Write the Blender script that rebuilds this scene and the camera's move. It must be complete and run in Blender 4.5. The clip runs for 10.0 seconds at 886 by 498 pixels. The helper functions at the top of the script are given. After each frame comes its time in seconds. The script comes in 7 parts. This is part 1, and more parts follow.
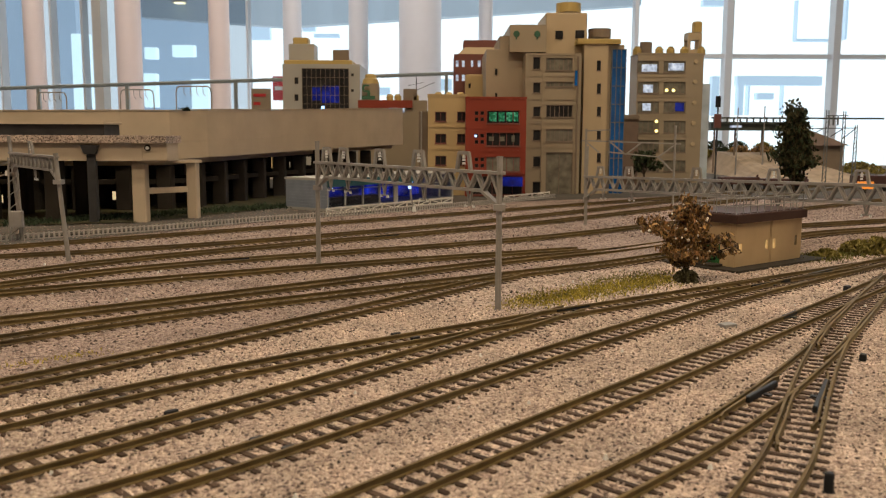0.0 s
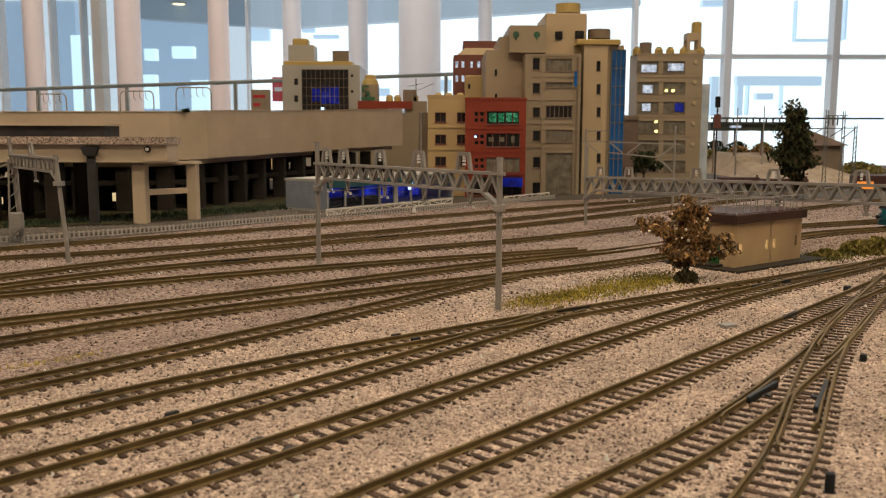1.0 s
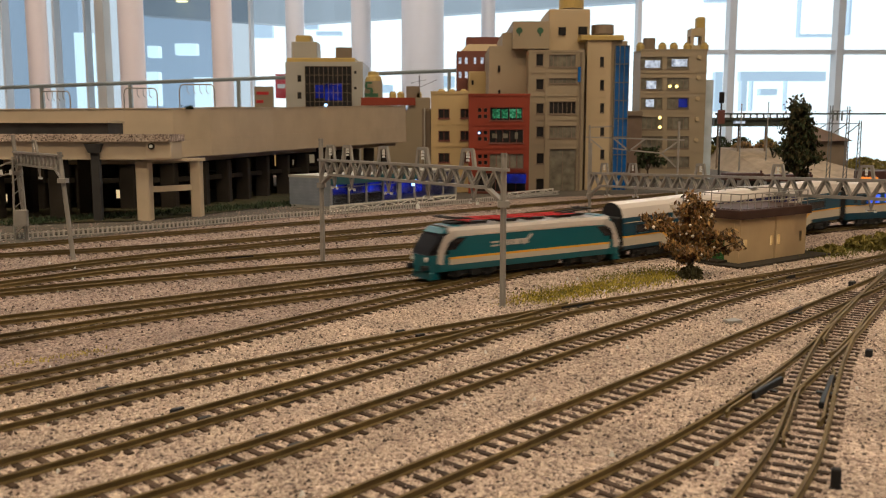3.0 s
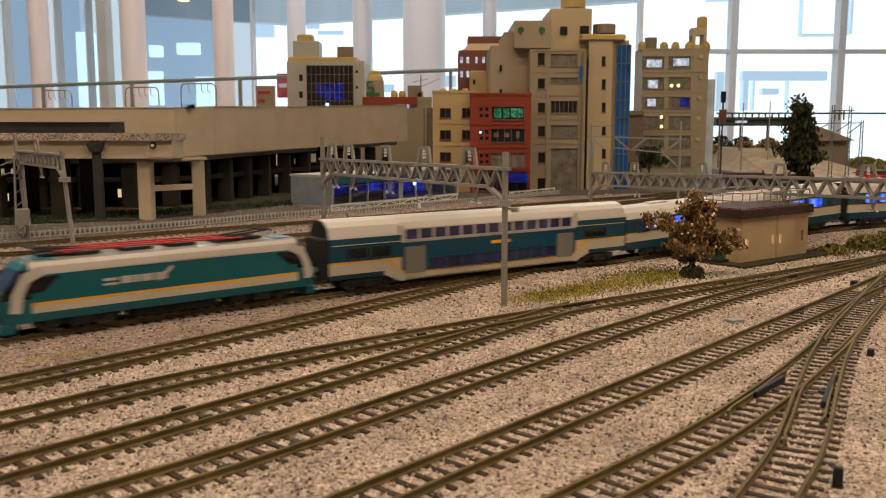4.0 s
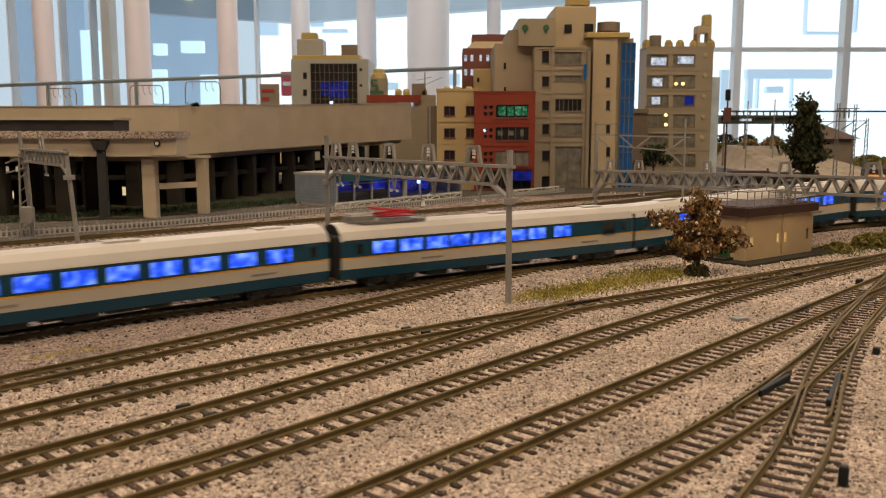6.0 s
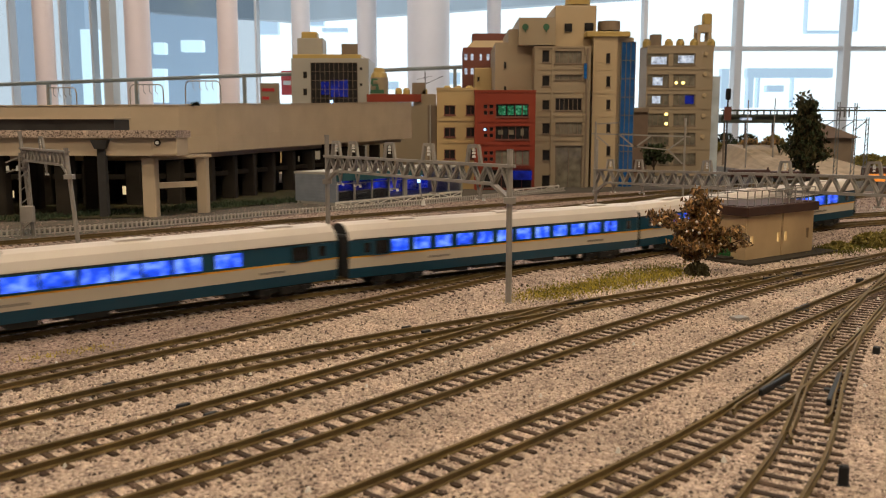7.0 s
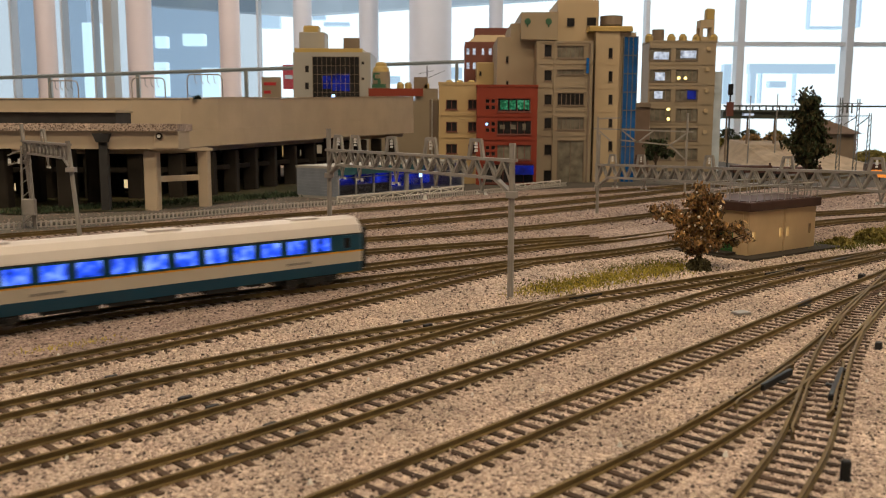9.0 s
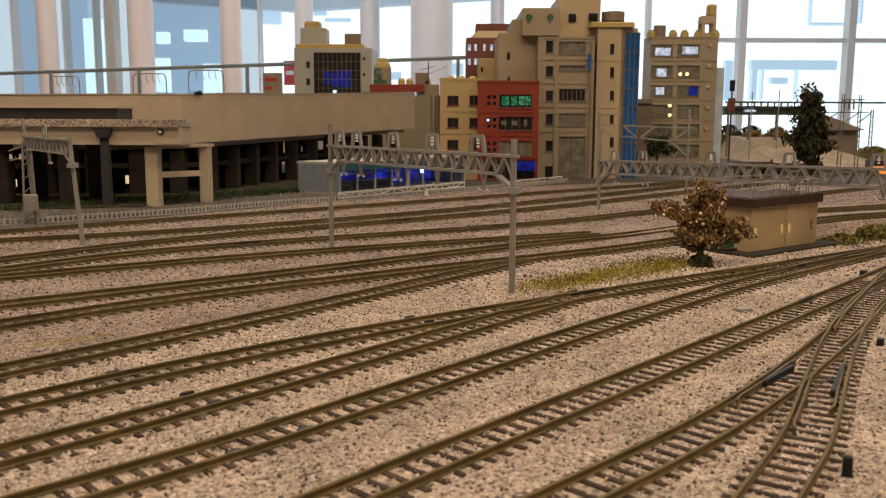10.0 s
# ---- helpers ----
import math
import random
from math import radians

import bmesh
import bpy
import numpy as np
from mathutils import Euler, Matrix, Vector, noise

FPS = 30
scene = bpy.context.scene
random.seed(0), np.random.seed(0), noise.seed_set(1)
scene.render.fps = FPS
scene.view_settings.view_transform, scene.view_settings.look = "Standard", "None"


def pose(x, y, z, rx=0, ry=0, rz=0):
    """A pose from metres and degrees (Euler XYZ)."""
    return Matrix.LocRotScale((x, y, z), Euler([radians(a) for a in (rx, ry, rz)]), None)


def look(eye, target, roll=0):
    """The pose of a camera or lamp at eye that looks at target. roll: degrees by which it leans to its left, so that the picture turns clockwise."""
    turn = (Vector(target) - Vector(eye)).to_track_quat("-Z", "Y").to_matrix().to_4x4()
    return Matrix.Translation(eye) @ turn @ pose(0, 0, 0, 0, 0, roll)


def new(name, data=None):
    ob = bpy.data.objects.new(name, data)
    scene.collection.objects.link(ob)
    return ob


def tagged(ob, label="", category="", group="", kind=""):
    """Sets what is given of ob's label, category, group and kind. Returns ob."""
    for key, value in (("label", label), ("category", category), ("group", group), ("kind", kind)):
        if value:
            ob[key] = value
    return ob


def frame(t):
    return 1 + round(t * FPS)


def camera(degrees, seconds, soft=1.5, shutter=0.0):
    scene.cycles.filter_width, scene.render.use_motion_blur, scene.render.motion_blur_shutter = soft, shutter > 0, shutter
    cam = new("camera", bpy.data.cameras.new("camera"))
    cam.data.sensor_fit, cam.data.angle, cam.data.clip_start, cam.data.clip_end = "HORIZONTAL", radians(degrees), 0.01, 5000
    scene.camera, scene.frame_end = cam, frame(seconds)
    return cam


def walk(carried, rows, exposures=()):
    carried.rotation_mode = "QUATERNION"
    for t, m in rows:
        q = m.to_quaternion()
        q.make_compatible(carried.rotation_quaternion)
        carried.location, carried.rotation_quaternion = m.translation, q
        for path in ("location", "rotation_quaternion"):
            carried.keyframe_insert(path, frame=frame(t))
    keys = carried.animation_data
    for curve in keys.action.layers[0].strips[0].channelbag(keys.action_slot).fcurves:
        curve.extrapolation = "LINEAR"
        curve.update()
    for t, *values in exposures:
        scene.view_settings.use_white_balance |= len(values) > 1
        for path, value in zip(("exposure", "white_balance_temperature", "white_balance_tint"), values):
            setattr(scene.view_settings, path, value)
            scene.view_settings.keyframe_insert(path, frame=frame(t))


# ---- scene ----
cam = camera(53.52, 10.0, soft=1.05, shutter=0.42)
WALK = [
    (0, 0.00000, 0.00000, 0.06800, 82.5801, -0.2727, 0.0355),
    (0.5, -0.00022, -0.00006, 0.06796, 82.6336, -0.3038, -0.0372),
    (1, -0.00014, -0.00008, 0.06809, 82.6256, -0.1702, 0.0137),
    (1.5, -0.00014, 0.00006, 0.06801, 82.5520, -0.0308, 0.0999),
    (2, -0.00014, 0.00006, 0.06799, 82.4998, -0.0211, 0.1491),
    (2.5, -0.00029, 0.00006, 0.06796, 82.4459, -0.0151, 0.1891),
    (4, -0.00046, 0.00017, 0.06776, 82.3661, -0.0483, 0.3125),
    (4.5, -0.00039, 0.00021, 0.06763, 82.3714, -0.0401, 0.4060),
    (5, -0.00046, 0.00016, 0.06766, 82.3218, -0.0746, 0.5018),
    (5.5, -0.00057, 0.00045, 0.06761, 82.2682, -0.0686, 0.5495),
    (7, -0.00058, 0.00042, 0.06769, 82.1931, -0.0431, 0.5824),
    (7.5, -0.00072, 0.00058, 0.06747, 82.0844, -0.1113, 0.6254),
    (8, -0.00086, 0.00055, 0.06751, 81.9582, -0.1987, 0.6740),
    (8.5, -0.00090, 0.00057, 0.06736, 81.9270, -0.2538, 0.6782),
    (9, -0.00084, 0.00062, 0.06737, 81.8573, -0.2315, 0.6854),
    (9.5, -0.00109, 0.00065, 0.06740, 81.7308, -0.2959, 0.7015),
    (10, -0.00105, 0.00072, 0.06726, 81.6071, -0.2739, 0.7586),
]
walk(cam, [(t, pose(*p)) for t, *p in WALK])
cam.data.dof.use_dof = True
cam.data.dof.focus_distance, cam.data.dof.aperture_fstop = 0.42, 52.0

# ---- world and light ----
world = bpy.data.worlds.new("world")
scene.world = world
world.use_nodes = True
sky = world.node_tree.nodes.new("ShaderNodeTexSky")
sky.sky_type, sky.sun_disc = "NISHITA", False
sky.sun_elevation, sky.sun_rotation = radians(42), radians(20)
world.node_tree.links.new(sky.outputs[0], world.node_tree.nodes["Background"].inputs[0])
world.node_tree.nodes["Background"].inputs[1].default_value = 0.12
scene.view_settings.exposure = 0.0


def area_lamp(name, m, sx, sy, watts, colour):
    data = bpy.data.lights.new(name, "AREA")
    data.shape, data.size, data.size_y, data.energy, data.color = "RECTANGLE", sx, sy, watts, colour
    ob = new(name, data)
    ob.matrix_basis = m
    return ob


CEILING_Z = 1.9
WARM = (1.0, 0.80, 0.53)
for lx, ly in ((-1.3, -0.75), (0.1, -0.75), (1.5, -0.75), (-1.3, 0.1), (0.1, 0.1), (1.5, 0.1)):
    area_lamp("ceiling_lamp", pose(lx, ly, CEILING_Z - 0.03), 0.9, 0.2, 12.6, WARM)
for lx in (-2.2, -0.6, 1.0):
    area_lamp("hall_lamp", pose(lx, 3.3, CEILING_Z - 0.03), 0.9, 0.3, 20, (1.0, 0.92, 0.86))
area_lamp("window_light", look((0.6, 4.75, 0.9), (0.3, 0, 0.1)), 5.0, 2.2, 13, (0.80, 0.90, 1.0))

# ---- materials ----


def material(name, base, rough=0.6, metal=0.0, vary=0.12, scale=60.0, bump=0.0, bump_scale=400.0,
             stain=None, stain_amount=0.0, emit=None, emit_strength=0.0, random_amount=0.0, island=False, spec=0.5):
    m = bpy.data.materials.new(name)
    m.use_nodes = True
    nt = m.node_tree
    nodes, links = nt.nodes, nt.links
    bsdf = nodes["Principled BSDF"]
    bsdf.inputs["Roughness"].default_value = rough
    bsdf.inputs["Metallic"].default_value = metal
    bsdf.inputs["Specular IOR Level"].default_value = spec
    co = nodes.new("ShaderNodeTexCoord")
    fine = nodes.new("ShaderNodeTexNoise")
    fine.inputs["Scale"].default_value = scale
    fine.inputs["Detail"].default_value = 6
    links.new(co.outputs["Object"], fine.inputs["Vector"])
    ramp = nodes.new("ShaderNodeValToRGB")
    lo = [max(0.0, c * (1 - vary)) for c in base]
    hi = [min(1.0, c * (1 + vary)) for c in base]
    ramp.color_ramp.elements[0].position, ramp.color_ramp.elements[1].position = 0.3, 0.7
    ramp.color_ramp.elements[0].color, ramp.color_ramp.elements[1].color = (*lo, 1), (*hi, 1)
    links.new(fine.outputs["Fac"], ramp.inputs["Fac"])
    out = ramp.outputs["Color"]
    if stain:
        big = nodes.new("ShaderNodeTexNoise")
        big.inputs["Scale"].default_value = scale * 0.17
        big.inputs["Detail"].default_value = 5
        links.new(co.outputs["Object"], big.inputs["Vector"])
        mask = nodes.new("ShaderNodeMapRange")
        mask.inputs["From Min"].default_value, mask.inputs["From Max"].default_value = 0.42, 0.72
        mask.inputs["To Max"].default_value = stain_amount
        links.new(big.outputs["Fac"], mask.inputs["Value"])
        mix = nodes.new("ShaderNodeMix")
        mix.data_type = "RGBA"
        mix.inputs["B"].default_value = (*stain, 1)
        for s in mix.inputs:
            if s.type == "RGBA" and s.name == "B":
                s.default_value = (*stain, 1)
        links.new(mask.outputs[0], mix.inputs[0])
        links.new(out, [s for s in mix.inputs if s.type == "RGBA" and s.name == "A"][0])
        out = [s for s in mix.outputs if s.type == "RGBA"][0]
    if random_amount:
        src = nodes.new("ShaderNodeNewGeometry").outputs["Random Per Island"] if island else nodes.new("ShaderNodeObjectInfo").outputs["Random"]
        mr = nodes.new("ShaderNodeMapRange")
        mr.inputs["To Min"].default_value, mr.inputs["To Max"].default_value = 1 - random_amount, 1 + random_amount
        links.new(src, mr.inputs["Value"])
        hsv = nodes.new("ShaderNodeHueSaturation")
        links.new(mr.outputs[0], hsv.inputs["Value"])
        links.new(out, hsv.inputs["Color"])
        out = hsv.outputs["Color"]
    links.new(out, bsdf.inputs["Base Color"])
    if bump:
        bn = nodes.new("ShaderNodeTexNoise")
        bn.inputs["Scale"].default_value = bump_scale
        bn.inputs["Detail"].default_value = 4
        links.new(co.outputs["Object"], bn.inputs["Vector"])
        b = nodes.new("ShaderNodeBump")
        b.inputs["Strength"].default_value = bump
        b.inputs["Distance"].default_value = 0.0006
        links.new(bn.outputs["Fac"], b.inputs["Height"])
        links.new(b.outputs[0], bsdf.inputs["Normal"])
    if emit:
        bsdf.inputs["Emission Color"].default_value = (*emit, 1)
        bsdf.inputs["Emission Strength"].default_value = emit_strength
    return m


def glass(name, tint=(0.8, 0.9, 0.95), rough=0.02):
    m = bpy.data.materials.new(name)
    m.use_nodes = True
    nt = m.node_tree
    nt.nodes.clear()
    out = nt.nodes.new("ShaderNodeOutputMaterial")
    tr = nt.nodes.new("ShaderNodeBsdfTransparent")
    tr.inputs["Color"].default_value = (*tint, 1)
    gl = nt.nodes.new("ShaderNodeBsdfGlossy")
    gl.inputs["Roughness"].default_value = rough
    fr = nt.nodes.new("ShaderNodeFresnel")
    fr.inputs["IOR"].default_value = 1.45
    mx = nt.nodes.new("ShaderNodeMixShader")
    lim = nt.nodes.new("ShaderNodeMath")
    lim.operation = "MINIMUM"
    lim.inputs[1].default_value = 0.12
    nt.links.new(fr.outputs[0], lim.inputs[0])
    nt.links.new(lim.outputs[0], mx.inputs[0])
    nt.links.new(tr.outputs[0], mx.inputs[1])
    nt.links.new(gl.outputs[0], mx.inputs[2])
    nt.links.new(mx.outputs[0], out.inputs[0])
    return m


def glow(name, colour, strength):
    m = bpy.data.materials.new(name)
    m.use_nodes = True
    b = m.node_tree.nodes["Principled BSDF"]
    b.inputs["Base Color"].default_value = (*[c * 0.5 for c in colour], 1)
    b.inputs["Emission Color"].default_value = (*colour, 1)
    b.inputs["Emission Strength"].default_value = strength
    return m


def ballast_material(name, tone=(1.0, 1.0, 1.0)):
    """Pinkish grey crushed stone: grains, dark flecks, yellow-brown patches."""
    m = bpy.data.materials.new(name)
    m.use_nodes = True
    nt = m.node_tree
    nodes, links = nt.nodes, nt.links
    bsdf = nodes["Principled BSDF"]
    bsdf.inputs["Roughness"].default_value = 0.85
    co = nodes.new("ShaderNodeTexCoord")
    vor = nodes.new("ShaderNodeTexVoronoi")
    vor.inputs["Scale"].default_value = 1250
    links.new(co.outputs["Object"], vor.inputs["Vector"])
    sep = nodes.new("ShaderNodeSeparateColor")
    links.new(vor.outputs["Color"], sep.inputs[0])
    ramp = nodes.new("ShaderNodeValToRGB")
    cr = ramp.color_ramp
    cr.elements[0].position, cr.elements[0].color = 0.0, (0.06, 0.042, 0.036, 1)
    cr.elements[1].position, cr.elements[1].color = 1.0, (0.72, 0.60, 0.52, 1)
    for p, c in ((0.16, (0.22, 0.16, 0.14, 1)), (0.4, (0.46, 0.37, 0.32, 1)), (0.8, (0.56, 0.46, 0.40, 1))):
        e = cr.elements.new(p)
        e.color = c
    links.new(sep.outputs[0], ramp.inputs["Fac"])
    big = nodes.new("ShaderNodeTexNoise")
    big.inputs["Scale"].default_value, big.inputs["Detail"].default_value = 42, 6
    links.new(co.outputs["Object"], big.inputs["Vector"])
    mr = nodes.new("ShaderNodeMapRange")
    mr.inputs["From Min"].default_value, mr.inputs["From Max"].default_value = 0.3, 0.7
    mr.inputs["To Min"].default_value, mr.inputs["To Max"].default_value = 0.72, 1.14
    links.new(big.outputs["Fac"], mr.inputs["Value"])
    hsv = nodes.new("ShaderNodeHueSaturation")
    links.new(ramp.outputs["Color"], hsv.inputs["Color"])
    links.new(mr.outputs[0], hsv.inputs["Value"])
    tint = nodes.new("ShaderNodeMix")
    tint.data_type, tint.blend_type = "RGBA", "MULTIPLY"
    tint.inputs[0].default_value = 1.0
    links.new(hsv.outputs[0], tint.inputs[6])
    tint.inputs[7].default_value = (*tone, 1)
    links.new(tint.outputs[2], bsdf.inputs["Base Color"])
    bump = nodes.new("ShaderNodeBump")
    bump.inputs["Strength"].default_value, bump.inputs["Distance"].default_value = 0.9, 0.0007
    inv = nodes.new("ShaderNodeMath")
    inv.operation = "SUBTRACT"
    inv.inputs[0].default_value = 1.0
    links.new(vor.outputs["Distance"], inv.inputs[1])
    links.new(inv.outputs[0], bump.inputs["Height"])
    links.new(bump.outputs[0], bsdf.inputs["Normal"])
    return m


def stone_material(name, tone=(1.0, 1.0, 1.0)):
    m = bpy.data.materials.new(name)
    m.use_nodes = True
    nt = m.node_tree
    geo = nt.nodes.new("ShaderNodeNewGeometry")
    ramp = nt.nodes.new("ShaderNodeValToRGB")
    cr = ramp.color_ramp
    cr.elements[0].position, cr.elements[0].color = 0.0, (0.03, 0.022, 0.02, 1)
    cr.elements[1].position, cr.elements[1].color = 1.0, (0.80, 0.70, 0.62, 1)
    for p, c in ((0.08, (0.10, 0.072, 0.062, 1)), (0.18, (0.33, 0.255, 0.228, 1)), (0.6, (0.48, 0.385, 0.338, 1)), (0.93, (0.62, 0.52, 0.46, 1))):
        e = cr.elements.new(p)
        e.color = c
    nt.links.new(geo.outputs["Random Per Island"], ramp.inputs["Fac"])
    b = nt.nodes["Principled BSDF"]
    b.inputs["Roughness"].default_value = 0.8
    tint = nt.nodes.new("ShaderNodeMix")
    tint.data_type, tint.blend_type = "RGBA", "MULTIPLY"
    tint.inputs[0].default_value = 1.0
    co = nt.nodes.new("ShaderNodeTexCoord")
    big = nt.nodes.new("ShaderNodeTexNoise")
    big.inputs["Scale"].default_value, big.inputs["Detail"].default_value = 42, 6
    nt.links.new(co.outputs["Object"], big.inputs["Vector"])
    mr = nt.nodes.new("ShaderNodeMapRange")
    mr.inputs["From Min"].default_value, mr.inputs["From Max"].default_value = 0.3, 0.7
    mr.inputs["To Min"].default_value, mr.inputs["To Max"].default_value = 0.72, 1.14
    nt.links.new(big.outputs["Fac"], mr.inputs["Value"])
    hsv = nt.nodes.new("ShaderNodeHueSaturation")
    nt.links.new(ramp.outputs["Color"], hsv.inputs["Color"])
    nt.links.new(mr.outputs[0], hsv.inputs["Value"])
    nt.links.new(hsv.outputs[0], tint.inputs[6])
    tint.inputs[7].default_value = (*tone, 1)
    nt.links.new(tint.outputs[2], b.inputs["Base Color"])
    return m


M = {}
M["ballast"] = ballast_material("ballast", (0.99, 0.965, 0.95))
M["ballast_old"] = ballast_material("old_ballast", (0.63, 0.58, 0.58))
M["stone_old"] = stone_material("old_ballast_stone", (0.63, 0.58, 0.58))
M["stone"] = stone_material("ballast_stone", (0.99, 0.965, 0.95))
M["sleeper"] = material("sleeper_plastic", (0.055, 0.036, 0.026), 0.7, vary=0.3, scale=500, random_amount=0.35, spec=0.12)
M["rail"] = material("weathered_rail", (0.140, 0.098, 0.042), 0.62, metal=0.0, vary=0.25, scale=180, stain=(0.07, 0.05, 0.03), stain_amount=0.6, spec=0.12)
M["black"] = material("black_plastic", (0.02, 0.02, 0.022), 0.5, vary=0.3, spec=0.12)
M["dark"] = material("dark_grey_plastic", (0.05, 0.048, 0.05), 0.55, vary=0.2, spec=0.12)
M["grey_metal"] = material("grey_gantry_plastic", (0.27, 0.25, 0.235), 0.5, vary=0.1, scale=200, stain=(0.20, 0.175, 0.155), stain_amount=0.5)
M["white_cap"] = material("white_insulator", (0.62, 0.61, 0.60), 0.35, vary=0.05)
M["concrete"] = material("beige_concrete", (0.50, 0.405, 0.305), 0.75, vary=0.08, scale=40, bump=0.1, stain=(0.42, 0.335, 0.25), stain_amount=0.5, spec=0.12)
# Dark concrete; on the piers and beams its colour holds the viaduct's shade.
M["concrete_dark"] = material("dark_and_shaded_concrete", (0.034, 0.028, 0.023), 0.8, vary=0.2, scale=40, spec=0.12)
M["road"] = material("grey_road", (0.085, 0.077, 0.070), 0.85, vary=0.12, scale=80, stain=(0.125, 0.11, 0.10), stain_amount=0.5, bump=0.2, spec=0.12)
M["earth"] = material("grass_and_earth", (0.040, 0.040, 0.020), 0.95, vary=0.5, scale=120, stain=(0.055, 0.042, 0.026), stain_amount=0.8, bump=0.6, spec=0.12)
M["tuft"] = material("grass_tuft", (0.13, 0.125, 0.035), 0.95, vary=0.4, scale=200, random_amount=0.5, island=True, spec=0.12)
M["tuft_yellow"] = material("yellow_green_tuft", (0.36, 0.29, 0.050), 0.95, vary=0.3, scale=200, random_amount=0.4, island=True, spec=0.12)
M["tuft_dark"] = material("dark_green_tuft", (0.035, 0.05, 0.03), 0.95, vary=0.3, scale=200, random_amount=0.4, island=True, spec=0.12)
M["wood_floor"] = material("room_floor", (0.35, 0.33, 0.31), 0.35, vary=0.05, scale=3)
M["room_white"] = material("white_room_paint", (0.74, 0.72, 0.70), 0.7, vary=0.03, scale=3)
M["footbridge"] = material("dark_green_grey_paint", (0.045, 0.055, 0.045), 0.6, vary=0.2, scale=60)
M["brown_tile"] = material("brown_roof_tile", (0.15, 0.10, 0.075), 0.7, vary=0.15, scale=60)
M["grey_dark"] = material("dark_grey_mast_plastic", (0.12, 0.12, 0.115), 0.5, vary=0.15, scale=100)
M["maroon_dark"] = material("dark_wagon_brown", (0.06, 0.022, 0.018), 0.6, vary=0.2, scale=100)
M["mullion"] = material("grey_metal_window_frame", (0.70, 0.72, 0.74), 0.4, vary=0.04, scale=4)
M["beige_curtain"] = material("beige_fabric", (0.62, 0.58, 0.52), 0.9, vary=0.06, scale=6)
M["steel"] = material("brushed_steel_rail", (0.26, 0.29, 0.29), 0.4, vary=0.05, scale=10)
M["column_pink"] = material("pinkish_white_paint", (0.74, 0.62, 0.58), 0.5, vary=0.03, scale=4)
M["column_grey"] = material("pale_grey_column_paint", (0.68, 0.68, 0.72), 0.4, vary=0.03, scale=4)
M["soffit"] = material("blue_grey_soffit", (0.50, 0.56, 0.62), 0.6, vary=0.05, scale=3)
M["red_banner"] = material("red_cloth", (0.6, 0.06, 0.07), 0.8, vary=0.1, scale=10)
M["table"] = material("layout_fascia", (0.25, 0.20, 0.15), 0.6, vary=0.1, scale=10)


